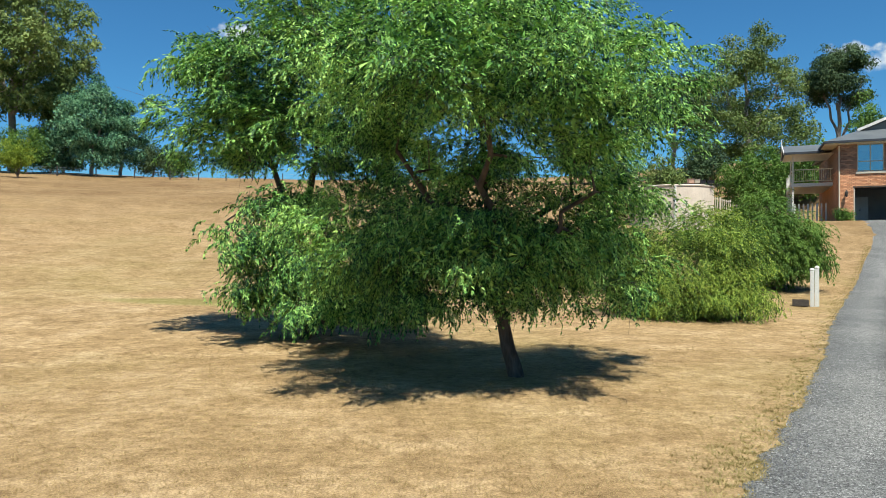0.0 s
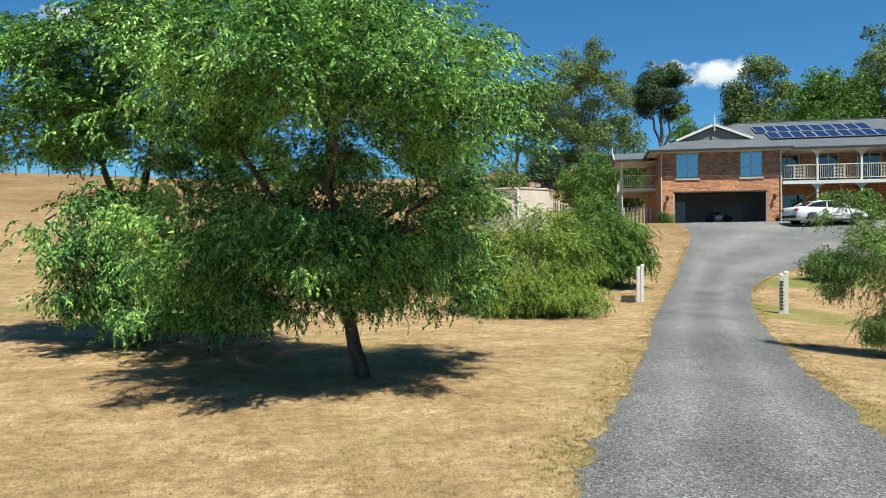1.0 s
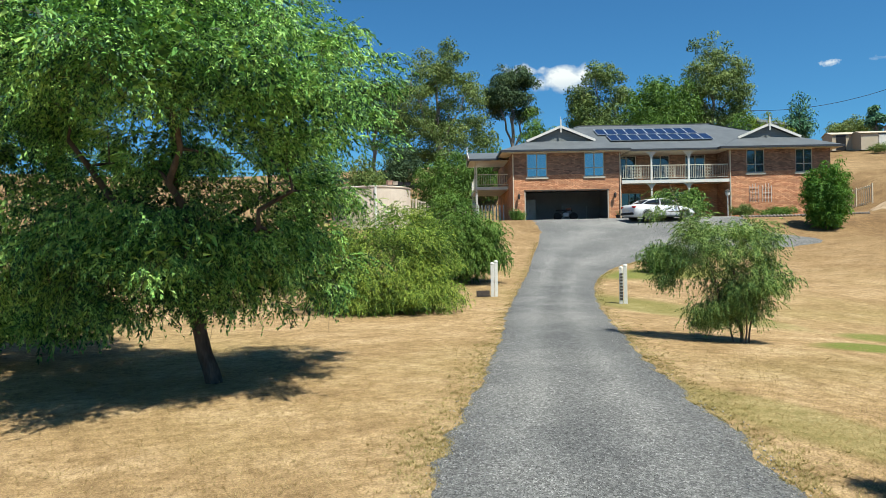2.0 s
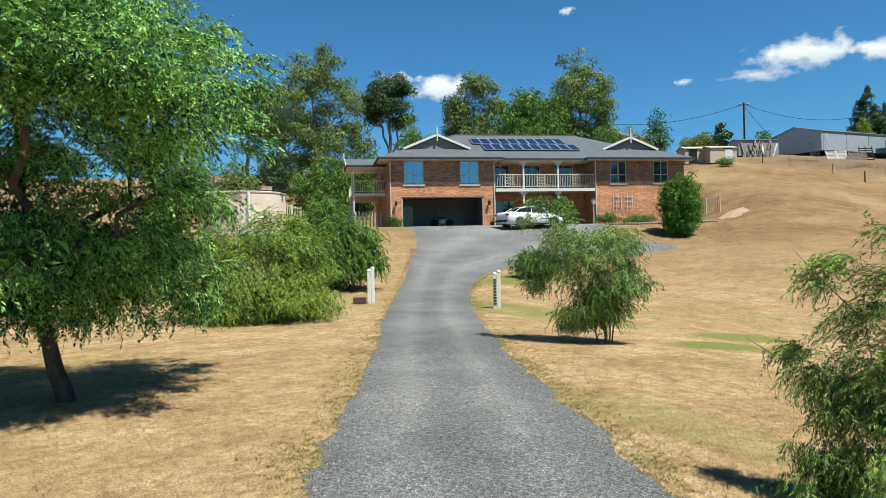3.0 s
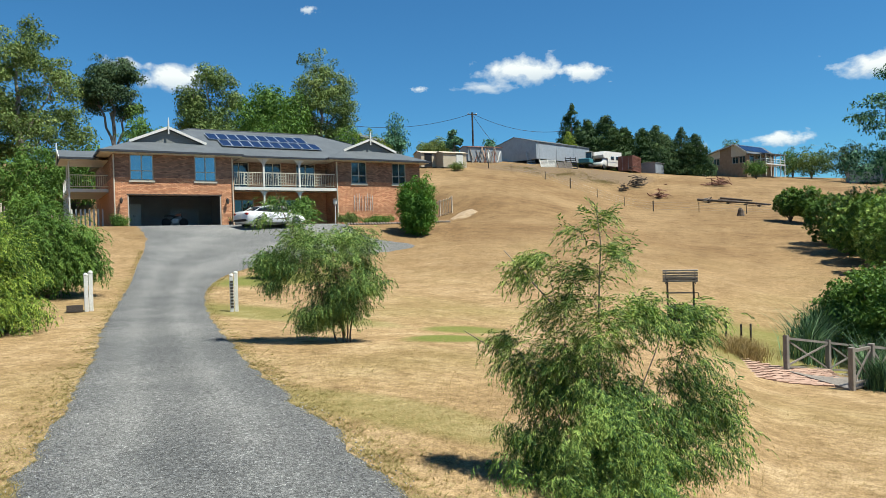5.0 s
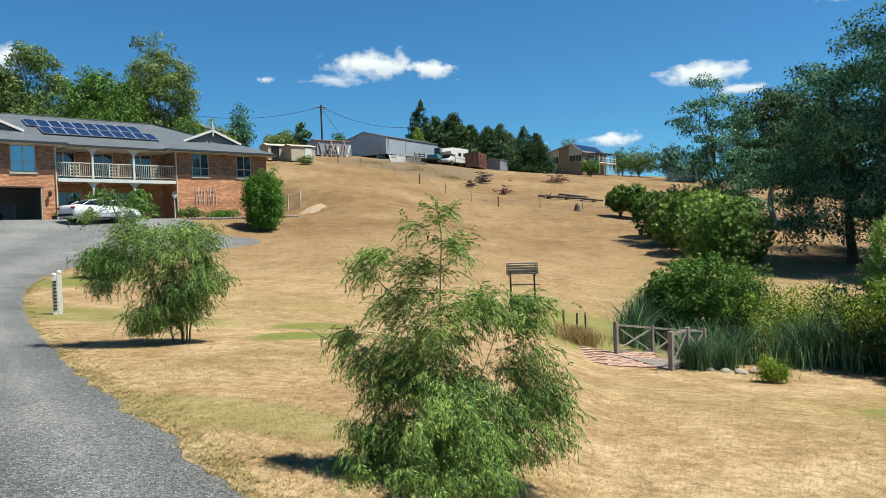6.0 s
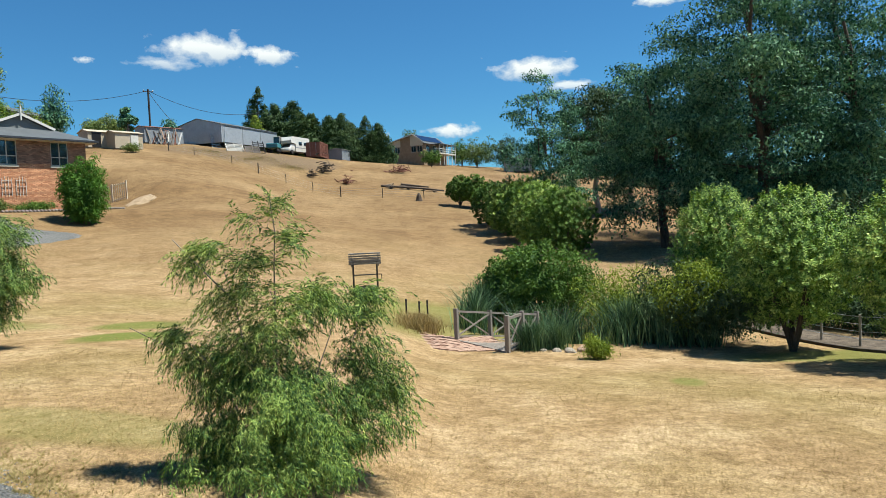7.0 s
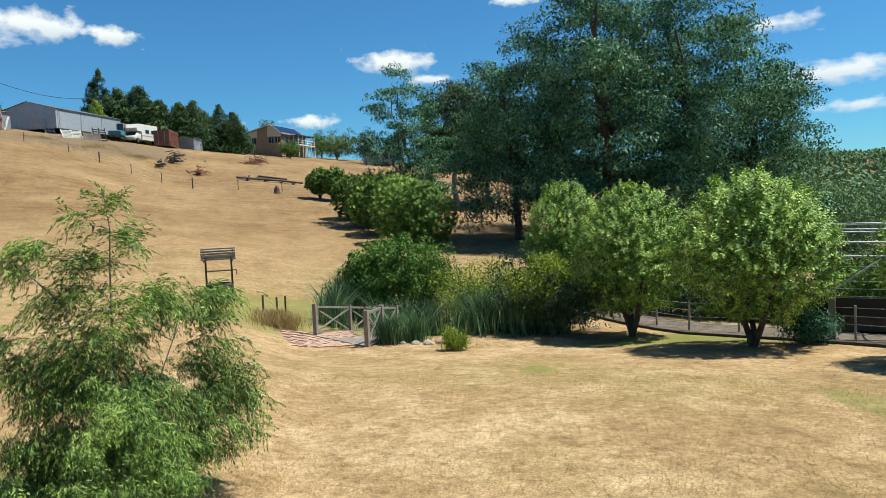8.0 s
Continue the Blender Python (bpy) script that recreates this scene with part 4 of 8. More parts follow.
    for v in (3.1, 5.6, 8.0, 10.4):
        part("post", boxes((-3.56, -3.46, v - 0.05, v + 0.05, -0.4, 4.79 if v < 7 else 3.9)), M["white"], sd)
    part("railing", boxes((-3.53, -3.49, 3.15, 10.35, 3.8, 3.86), (-3.53, -3.49, 3.15, 10.35, 3.0, 3.05), (-3.45, -1.02, 3.08, 3.12, 3.8, 3.86), (-3.45, -1.02, 3.08, 3.12, 3.0, 3.05)), M["cream"], sd)
    for k in range(17):
        part("baluster", boxes((-3.4 + 0.14 * k, -3.38 + 0.14 * k, 3.09, 3.11, 3.05, 3.8)), M["cream"], sd)
    rf = bmesh.new()
    for v0, v1 in ((2.2, 4.5), (6.8, 4.5)):
        sheet(rf, [(-4.1, v0, 4.98), (-1.62, v0, 4.98), (-1.62, v1, 5.72), (-4.1, v1, 5.72)])
    sr = part("verandah_roof", rf, M["roof"], house, "slate-grey gabled side verandah roof")
    for v in (2.2, 6.8):
        part("barge_board", beams(((-4.13, v, 4.92), (-4.13, 4.5, 5.68), 0.05, 0.16)), M["white"], sr, "cream barge board")
    part("finial", beams(((-4.16, 4.5, 5.4), (-4.16, 4.5, 6.2), 0.07)), M["white"], sr)
    part("gutter", boxes((-4.1, -1.84, 2.08, 2.2, 4.84, 4.98)), M["gutter"], sr)
    part("soffit", boxes((-4.05, -1.02, 2.25, 6.7, 4.80, 4.84)), M["cream"], sr)
    part("lattice", beams(*[((-3.4 + 0.28 * k, 2.98, 0.2), (-3.4 + 0.28 * k, 2.98, 1.4), 0.1, 0.03) for k in range(8)]), M["white"], sd, "cream slatted screen below the deck")
    # downpipes, coach lamps, wall trellis
    for u in (-0.95, 7.05, 15.3):
        part("downpipe", beams(((u, -0.06, -0.1), (u, -0.06, 5.0), 0.09), sides=8), M["cream"], house, "cream downpipe")
    for u in (-0.55, 6.62):
        lamp = part("wall_lamp", boxes((u - 0.05, u + 0.05, -0.05, 0, 1.75, 2.0)), M["darkwood"], house, "bronze coach lamp")
        part("arm", beams(((u, -0.03, 1.95), (u, -0.22, 2.05), 0.03)), M["darkwood"], lamp)
        bm = lathe([(0.03, 0), (0.09, 0.08), (0.11, 0.3), (0.04, 0.4)], 8)
        bmesh.ops.translate(bm, verts=bm.verts, vec=(u, -0.22, 1.62))
        part("lantern", bm, M["darkwood"], lamp)
    for s in range(2):
        o = 16.75 + s * 0.95
        tr = part("trellis", beams(((o, -0.04, 1.1), (o, -0.04, 2.35), 0.025)), M["white"], house, "slim white wall trellis")
        for k in range(1, 4):
            part("lath", beams(((o + 0.22 * k, -0.04, 1.1), (o + 0.22 * k, -0.04, 2.35 + (0.14 if k < 3 else 0)), 0.025)), M["white"], tr)
        for k in range(3):
            part("crossbar", beams(((o, -0.056, 1.4 + 0.4 * k), (o + 0.66, -0.056, 1.4 + 0.4 * k), 0.02)), M["white"], tr)
    return house


M["plaster"] = mottled("grey_plaster", (0.30, 0.31, 0.32), (0.36, 0.37, 0.38), 1.5, 0.9, rel=0.05)
M["concrete"] = mottled("concrete", (0.28, 0.27, 0.26), (0.38, 0.37, 0.36), 1.5, 0.9, rel=0.1)
m_, n_, l_, b_ = mat("solar_cells", 0.12, 0, 0.7)
b_.inputs["Base Color"].default_value = (0.012, 0.018, 0.05, 1)
M["solar"] = m_
build_house()

# ---- trees ----
def feather_tree(name, at, label, category, leaf, stems, blobs, clumps, fronds, frond_kw, thick, seed, size=(0.8, 1.25), floor=0.2, droop=-0.25, shell=0.4, bark="bark", reach=0.28, group="", core=0, core_size=0.2, twigs=2, even=0.65, taper=0.62):
    """A tree or shrub with hanging feathery sprays. Stems and blobs are in its own metres, from its foot."""
    rng = np.random.default_rng(seed)
    t = thing(name, at, label, category, group)
    c, d = in_blobs(rng, blobs, clumps, shell, floor, even)
    segs, radii, outs = skeleton_of(rng, [np.array(s, float) for s in stems], c, thick, taper=taper)
    for j in np.repeat(np.arange(len(c)), twigs):
        w = rng.normal(size=3) * reach * 1.6 + outs[j] * 0.5
        mid = c[j] + w * 0.5 + np.array([0, 0, 0.05])
        segs.append(np.stack([c[j] - outs[j] * 0.4, mid, c[j] + w]))
        radii.append(np.array([1.0, 0.7, 0.3]) * thick * 0.035)
    v, f = tubes(segs, radii, 3, 6)
    arrays("trunk", v, f, M[bark], t, smooth=True)
    k = fronds
    src = np.repeat(np.arange(len(c)), k)
    back = rng.random((len(src), 1)) * 0.9
    o = outs[src] / (np.linalg.norm(outs[src], axis=1, keepdims=True) + 1e-6)
    p = c[src] - outs[src] * back * 0.9 + rng.normal(size=(len(src), 3)) * reach * np.array([1, 1, 0.45])
    out = p - np.array([np.mean([b[0] for b in blobs]), np.mean([b[1] for b in blobs]), np.mean([b[2] for b in blobs])])
    out[:, 2] *= 0.3
    out /= np.linalg.norm(out, axis=1, keepdims=True) + 1e-6
    dirs = out * 0.6 + o * 0.45 + rng.normal(size=p.shape) * np.array([0.55, 0.55, 0.25]) + np.array([0, 0, droop])
    keep = p[:, 2] > floor
    p, dirs = p[keep], dirs[keep]
    V, F, n = [], [], 0
    for j in range(6):
        tpl, tf = spray(seed * 7 + j, **frond_kw)
        q = slice(j, None, 6)
        v, f = spread(tpl, tf, p[q], hung(dirs[q], rng), rng.uniform(*size, len(p[q])))
        V.append(v)
        F.append(f + n)
        n += len(v)
    if core:
        v, f = core_leaves(rng, blobs, core, core_size)
        V.append(v)
        F.append(f + n)
    arrays("crown", np.concatenate(V), np.concatenate(F), M[leaf], t)
    return t


def tuft_tree(name, at, label, category, leaf, stems, blobs, clumps, thick, seed, tuft_r=(0.6, 1.1), leaves=46, leaf_len=0.34, leaf_w=0.10, bark="palebark", shell=0.45, flat=0.25, floor=0.5, group="", sides=5, core=260, core_size=0.9):
    """A tree seen from afar: limbs and many loose tufts of leaves with gaps between."""
    rng = np.random.default_rng(seed)
    t = thing(name, at, label, category, group)
    c, d = in_blobs(rng, blobs, clumps, shell, floor)
    segs, radii, outs = skeleton_of(rng, [np.array(s, float) for s in stems], c, thick, 0.05)
    k = len(stems) + len(c) // 3
    v, f = tubes(segs[:k], radii[:k], 3, 4)
    arrays("trunk", v, f, M[bark], t, smooth=True)
    V, F, o = [], [], 0
    for k in range(4):
        pick = np.arange(len(c)) % 4 == k
        if not pick.any():
            continue
        r = rng.uniform(*tuft_r, pick.sum())
        tv, tf = tuft(leaves, 1.0 * leaf_len / np.mean(tuft_r), 0.72 * leaf_w / np.mean(tuft_r), seed * 10 + k, flat)
        a = rng.uniform(0, 6.283, pick.sum())
        z = np.zeros_like(a)
        fr = np.stack([np.stack([np.cos(a), -np.sin(a), z], -1), np.stack([np.sin(a), np.cos(a), z], -1), np.stack([z, z, z + 1], -1)], 1)
        vv, ff = spread(tv, tf, c[pick], fr, r)
        V.append(vv)
        F.append(ff + o)
        o += len(vv)
    vv, ff = core_leaves(rng, blobs, core, core_size)
    V.append(vv)
    F.append(ff + o)
    arrays("crown", np.concatenate(V), np.concatenate(F), M[leaf], t)
    return t


def stem(x0, y0, z0, x1, y1, z1, n=7, wob=0.06, seed=0):
    rng = np.random.default_rng(seed)
    s = np.linspace(0, 1, n)[:, None]
    p = np.array([[x0, y0, z0]]) * (1 - s) + np.array([[x1, y1, z1]]) * s
    p[1:] += rng.normal(size=(n - 1, 3)) * wob * np.array([1, 1, 0.2])
    return p


def base_at(x, y, dz=0.0):
    return (x, y, gz(x, y) + dz)


# the two spreading trees on the lawn
HERO = dict(length=0.29, pairs=9, leaf=0.078, width=0.0115, droop=0.75, hang=0.75, wild=0.25)
feather_tree("tree", base_at(0.93, 9.0, -0.05), "spreading feathery-leaved green tree on the dry lawn", "tree", "leaf_hero",
             [stem(0, 0, 0, -0.27, 0.05, 1.15, 7, 0.012, seed=1), stem(-0.25, 0.05, 1.1, -1.5, -0.2, 2.9, seed=2), stem(-0.25, 0.05, 1.1, 0.9, 0.1, 3.0, seed=3), stem(-0.22, 0.05, 1.0, -0.5, 0.4, 3.8, seed=4), stem(-0.22, 0, 1.0, -1.9, 0.3, 1.9, seed=5), stem(-0.22, 0, 1.1, -0.5, -1.6, 3.0, seed=11), stem(-0.22, 0, 1.1, 0.7, -0.9, 2.3, seed=12)],
             [(-0.8, 0, 4.1, 1.6, 1.5, 1.15), (1.0, 0, 3.45, 1.35, 1.3, 1.1), (-1.7, -0.2, 3.5, 0.9, 1.1, 0.6), (-2.0, -0.1, 1.75, 1.0, 1.0, 0.7), (0.2, 0.1, 1.55, 1.15, 1.1, 0.7), (1.2, 0.1, 2.2, 0.75, 0.9, 0.7), (-0.9, 0.1, 1.45, 1.2, 1.1, 0.62), (0.1, 0.2, 4.6, 1.2, 1.2, 0.7), (-0.7, -1.5, 3.7, 1.5, 1.1, 0.85), (0.5, -1.3, 3.2, 1.1, 1.0, 0.75), (-0.6, 0.3, 2.6, 1.5, 1.1, 0.75), (-0.6, -1.1, 1.75, 1.2, 0.7, 0.5), (-0.3, -0.3, 1.5, 1.5, 1.0, 0.65), (-0.8, -0.5, 1.9, 1.0, 0.9, 0.4), (0.9, -0.2, 1.5, 0.8, 0.9, 0.6), (-0.9, -2.2, 3.5, 1.4, 0.9, 0.65), (0.4, -2.0, 3.2, 1.0, 0.8, 0.55)],
             600, 27, HERO, 0.115, 21, (0.55, 1.2), 0.55, -0.05, reach=0.13, core=9000, core_size=0.1)
feather_tree("tree", base_at(-2.45, 12.5, -0.05), "feathery-leaved green tree with low sweeping limbs", "tree", "leaf_hero",
             [stem(0, 0, 0, -0.05, 0, 1.5, seed=6), stem(0, 0, 0.9, -1.3, -0.3, 2.1, seed=7), stem(-0.05, 0, 1.3, 0.6, 0.2, 5.6, seed=8), stem(-0.05, 0, 1.3, -1.1, 0.2, 4.8, seed=9), stem(0, 0, 0.8, 1.6, -0.3, 2.4, seed=10), stem(0, 0, 0.3, 1.9, -1.0, 0.9, seed=13)],
             [(0.2, 0, 5.4, 1.7, 1.6, 1.6), (-1.55, 0, 4.1, 1.15, 1.2, 1.1), (-0.35, -0.2, 1.7, 1.15, 1.2, 0.75), (1.4, 0, 3.1, 0.8, 1.1, 0.8), (-0.5, 0, 4.4, 1.2, 1.2, 0.9), (-1.0, 0, 3.5, 1.0, 1.0, 0.4), (0.5, -0.3, 3.5, 1.1, 1.0, 0.5), (-1.6, 0.2, 5.0, 0.7, 0.8, 0.5), (-0.3, 0, 2.5, 1.0, 1.0, 0.3), (-0.1, 0, 0.9, 1.3, 1.2, 0.6), (1.1, -0.9, 0.9, 1.4, 1.1, 0.65), (1.9, -0.3, 1.6, 1.0, 1.0, 0.8), (1.2, -0.9, 4.3, 1.3, 1.2, 1.0)],
             400, 25, dict(HERO, leaf=0.095, width=0.014), 0.12, 22, (0.75, 1.35), 0.12, -0.05, reach=0.18, core=9000, core_size=0.09)

# weeping bushes beside the drive
WEEP = dict(length=0.32, pairs=7, leaf=0.1, width=0.011, droop=0.95, hang=1.1, wild=0.25)
feather_tree("bush", base_at(5.75, 16.1), "weeping yellow-green bush reaching to the ground", "bush", "leaf_weep",
             [stem(0, 0, 0, 0.25 * k, 0.1 * (k % 2), 1.5, 5, 0.1, seed=30 + k) for k in (-4, -2, 1, 3, 5)],
             [(-1.15, 0.4, 1.5, 0.75, 0.9, 0.6), (-0.2, 0.1, 1.75, 0.8, 0.9, 0.6), (0.5, -0.2, 1.7, 0.75, 0.9, 0.6), (0.7, -0.4, 1.0, 0.75, 0.9, 0.6), (-1.3, 0.5, 0.8, 0.9, 0.9, 0.6), (-0.1, -0.4, 0.8, 1.3, 1.1, 0.6), (-0.6, -0.1, 0.35, 1.3, 1.1, 0.3), (0.55, -0.4, 0.35, 0.95, 1.0, 0.3), (0.65, 0.2, 2.3, 0.3, 0.3, 0.25), (0.1, 0.3, 2.3, 0.25, 0.3, 0.2)],
             360, 21, WEEP, 0.05, 23, (0.6, 1.15), 0.1, -0.15, 0.35, "twig", 0.17, core=4000, core_size=0.1)
feather_tree("bush", base_at(10.9, 22.9), "tall dense green weeping bush", "bush", "leaf_green",
             [stem(0, 0, 0, 0.2 * k, 0.1, 2.6, 5, 0.1, seed=40 + k) for k in (-3, 0, 3)],
             [(-0.6, 0, 2.0, 0.75, 0.9, 0.85), (0.15, -0.2, 1.7, 0.75, 0.9, 0.85), (-1.2, 0.5, 1.5, 0.75, 0.9, 0.8), (-0.4, -0.1, 0.8, 1.0, 1.0, 0.7), (-0.4, 0.1, 2.75, 0.45, 0.5, 0.35), (0.35, -0.4, 1.05, 0.6, 0.7, 0.5), (-1.1, 0.4, 2.3, 0.35, 0.4, 0.35)],
             260, 18, dict(WEEP, leaf=0.13, width=0.015), 0.06, 24, (0.8, 1.3), 0.1, -0.1, 0.35, "twig", 0.26, core=3500, core_size=0.15)


def across(az, r, d, z, *size):
    """A blob r metres to the side and d metres beyond a plant's foot, for a line of sight along the bearing az."""
    a = radians(az)
    return (r * math.cos(a) + d * math.sin(a), -r * math.sin(a) + d * math.cos(a), z, *size)


def leader(az, r0, z0, r1, z1, d=0.0, seed=0, n=7, wob=0.02):
    return stem(*across(az, r0, 0, z0), *across(az, r1, d, z1), n, wob, seed)


# young tree across the drive
Y = 42.6
feather_tree("tree", base_at(9.35, 8.95, -0.03), "young weeping feathery tree with several dark stems", "tree", "leaf_sapling",
             [leader(Y, 0.0, 0, -0.1, 1.3, 0.1, 50), leader(Y, -0.12, 0, -0.5, 1.5, -0.1, 51), leader(Y, 0.1, 0, 0.3, 1.4, 0.0, 52), leader(Y, 0.05, 0, 0.1, 1.2, -0.2, 53), leader(Y, -0.45, 1.3, -1.15, 2.75, 0.0, 54)],
             [across(Y, *q) for q in ((-0.3, 0, 1.5, 0.75, 0.7, 0.45), (-0.95, 0.1, 1.5, 0.42, 0.45, 0.28), (0.35, 0, 1.3, 0.42, 0.45, 0.38), (-0.1, 0, 0.95, 0.5, 0.5, 0.3), (-0.5, -0.1, 0.62, 0.32, 0.35, 0.2), (-0.6, 0.1, 1.95, 0.5, 0.45, 0.25), (0.15, 0.1, 1.85, 0.5, 0.45, 0.28),
                                      (-1.1, 0, 2.55, 0.18, 0.18, 0.12), (-0.8, 0, 2.35, 0.16, 0.18, 0.1), (-1.3, 0, 2.3, 0.12, 0.14, 0.12), (0.5, 0, 1.0, 0.2, 0.3, 0.18), (0.1, 0, 0.6, 0.18, 0.2, 0.15), (-1.15, 0.1, 1.15, 0.2, 0.25, 0.15), (-0.05, 0, 0.85, 0.4, 0.4, 0.25), (-0.1, 0, 0.6, 0.42, 0.42, 0.25), (-0.55, 0, 0.5, 0.3, 0.3, 0.15), (0.25, 0, 0.95, 0.3, 0.3, 0.3))],
             330, 18, dict(WEEP, length=0.2, leaf=0.065, width=0.0075, wild=0.3), 0.028, 25, (0.55, 1.2), 0.15, -0.1, 0.5, "twig", 0.1, core=2200, core_size=0.06, even=0.65)
# the near shrub
S = 71.8
feather_tree("shrub", base_at(4.95, 2.15, -0.02), "young feathery shrub with a bare-stemmed leader and drooping sprays", "shrub", "leaf_young",
             [leader(S, 0.05, 0, 0.06, 2.0, 0, 60, 9, 0.012), leader(S, 0.1, 0, 0.75, 1.25, 0.1, 61), leader(S, 0.0, 0, -0.3, 1.5, 0, 62), leader(S, 0.0, 0, -0.5, 1.0, -0.1, 63), leader(S, 0.1, 0, 0.5, 1.2, -0.1, 64), leader(S, -0.25, 1.3, -0.62, 1.72, 0, 65, 5, 0.01), leader(S, -0.4, 0.8, -0.95, 1.12, 0, 66, 5, 0.01)],
             [across(S, *q) for q in ((0.075, 0, 1.921, 0.097, 0.093, 0.05), (-0.034, 0, 1.804, 0.062, 0.06, 0.1), (0.159, 0, 1.668, 0.053, 0.068, 0.16), (-0.051, 0, 1.533, 0.123, 0.119, 0.13), (-0.386, 0, 1.649, 0.176, 0.085, 0.06), (-0.462, 0, 1.533, 0.07, 0.051, 0.06), (-0.169, 0, 1.377, 0.176, 0.17, 0.13), (-0.253, 0, 1.164, 0.229, 0.212, 0.14),
                                      (0.117, 0, 1.164, 0.22, 0.255, 0.2), (0.369, 0, 1.28, 0.176, 0.17, 0.1), (-0.617, 0, 1.067, 0.088, 0.068, 0.05), (-0.449, 0, 0.854, 0.194, 0.187, 0.15), (-0.222, 0, 0.698, 0.317, 0.306, 0.22), (0.142, -0.1, 0.728, 0.396, 0.34, 0.28), (0.646, 0, 1.115, 0.246, 0.238, 0.2), (0.73, 0, 1.261, 0.123, 0.119, 0.06), (0.671, 0, 0.825, 0.264, 0.255, 0.2),
                                      (0.646, 0, 0.485, 0.37, 0.34, 0.22), (0.1, -0.1, 0.31, 0.616, 0.468, 0.2), (-0.337, 0, 0.388, 0.317, 0.306, 0.2), (0.873, 0, 0.601, 0.106, 0.102, 0.1), (-0.026, 0, 0.97, 0.264, 0.255, 0.2), (0.1, -0.25, 0.22, 0.72, 0.5, 0.16), (0.5, -0.2, 0.3, 0.5, 0.45, 0.2), (-0.35, -0.1, 0.24, 0.4, 0.4, 0.16), (0.2, -0.3, 0.55, 0.5, 0.35, 0.25))],
             540, 13, dict(length=0.16, pairs=9, leaf=0.05, width=0.0042, droop=0.8, hang=0.8, wild=0.25), 0.0125, 26, (0.6, 1.15), 0.03, -0.2, 0.5, "palebark", 0.06, core=2600, core_size=0.035, twigs=1, even=0.42, taper=0.28)


def at(bearing, reach):
    a = radians(bearing)
    return reach * math.sin(a), reach * math.cos(a)


# ---- far trees ----
def gum(bearing, reach, tall, wide, label, leaf="leaf_gum", seed=1, clumps=330, bare=0.3, lean=0.0, dz=0.0, tuft_r=(0.7, 1.25), leaves=90, lobes=9, category="tree", leaf_len=0.22, flat=0.3, core=8, bark="palebark", girth=1.0):
    """A eucalypt: pale forked trunk, rounded masses of foliage at several heights."""
    rng = np.random.default_rng(seed)
    h, w = tall, wide / 2
    stems = [stem(0, 0, -0.3, lean, 0, h * 0.55, 8, 0.12, seed), stem(lean * 0.5, 0, h * 0.28, -w * 0.5, w * 0.2, h * 0.75, 7, 0.15, seed + 1),
             stem(lean * 0.5, 0, h * 0.25, w * 0.55, -w * 0.2, h * 0.7, 7, 0.15, seed + 2), stem(lean, 0, h * 0.5, lean * 1.5, w * 0.2, h * 0.88, 6, 0.12, seed + 3)]
    blobs = []
    for k in range(lobes):
        s = (k + 0.5) / lobes
        z = h * (bare + (0.93 - bare) * s)
        reachw = w * (0.95 - 0.55 * max(0, (s - 0.45) / 0.55) ** 1.5) * (0.75 + 0.25 * min(1, s / 0.25))
        a = k * 2.4 + rng.uniform(-0.4, 0.4)
        q = reachw * rng.uniform(0.35, 0.6)
        blobs.append((math.cos(a) * q + lean * s, math.sin(a) * q, z, reachw * rng.uniform(0.45, 0.62), reachw * rng.uniform(0.45, 0.62), h * (1 - bare) * rng.uniform(0.10, 0.17)))
        # smaller heads of leaves on the outside of each mass
        for j in range(3):
            b = a + rng.uniform(-1.3, 1.3)
            blobs.append((math.cos(b) * reachw * rng.uniform(0.7, 0.98) + lean * s, math.sin(b) * reachw * rng.uniform(0.7, 0.98), z + h * rng.uniform(-0.05, 0.07), reachw * rng.uniform(0.2, 0.32), reachw * rng.uniform(0.2, 0.32), reachw * rng.uniform(0.16, 0.26)))
    x, y = at(bearing, reach)
    return tuft_tree("tree", base_at(x, y, dz), label, category, leaf, stems, blobs, clumps, girth * (0.018 * h + 0.06), seed, tuft_r, leaves, leaf_len, leaf_len * 0.42, shell=0.4, floor=h * bare * 0.55, core=core * clumps, core_size=0.006 * wide + 0.17, flat=flat, bark=bark)


def mound(name, bearing, reach, tall, wide, label, leaf, seed, clumps=160, tuft_r=(0.35, 0.7), leaves=40, leaf_len=0.24, category="bush", stemless=0.06, bark="twig", dz=0.0, width=0.3):
    """A rounded bush or low tree, leafy to the ground."""
    w, h = wide / 2, tall
    leaves, leaf_len = int(leaves * 1.2), leaf_len * 0.72
    rng = np.random.default_rng(seed)
    blobs = [(rng.uniform(-0.35, 0.35) * w, rng.uniform(-0.35, 0.35) * w, h * rng.uniform(0.35, 0.6), w * rng.uniform(0.55, 0.75), w * rng.uniform(0.55, 0.75), h * rng.uniform(0.32, 0.42)) for _ in range(4)]
    blobs.append((0, 0, h * 0.3, w * 0.9, w * 0.9, h * 0.28))
    x, y = at(bearing, reach)
    stems = [stem(0, 0, -0.05, 0.2 * w * math.cos(k * 2.1), 0.2 * w * math.sin(k * 2.1), h * 0.6, 5, 0.05, seed + k) for k in range(3)]
    return tuft_tree(name, base_at(x, y, dz), label, category, leaf, stems, blobs, clumps, 0.02 * h + 0.02, seed, tuft_r, leaves, leaf_len, leaf_len * width, bark, 0.35, 0.1, h * stemless, core=1600, core_size=0.07 * min(w, h) + 0.04)


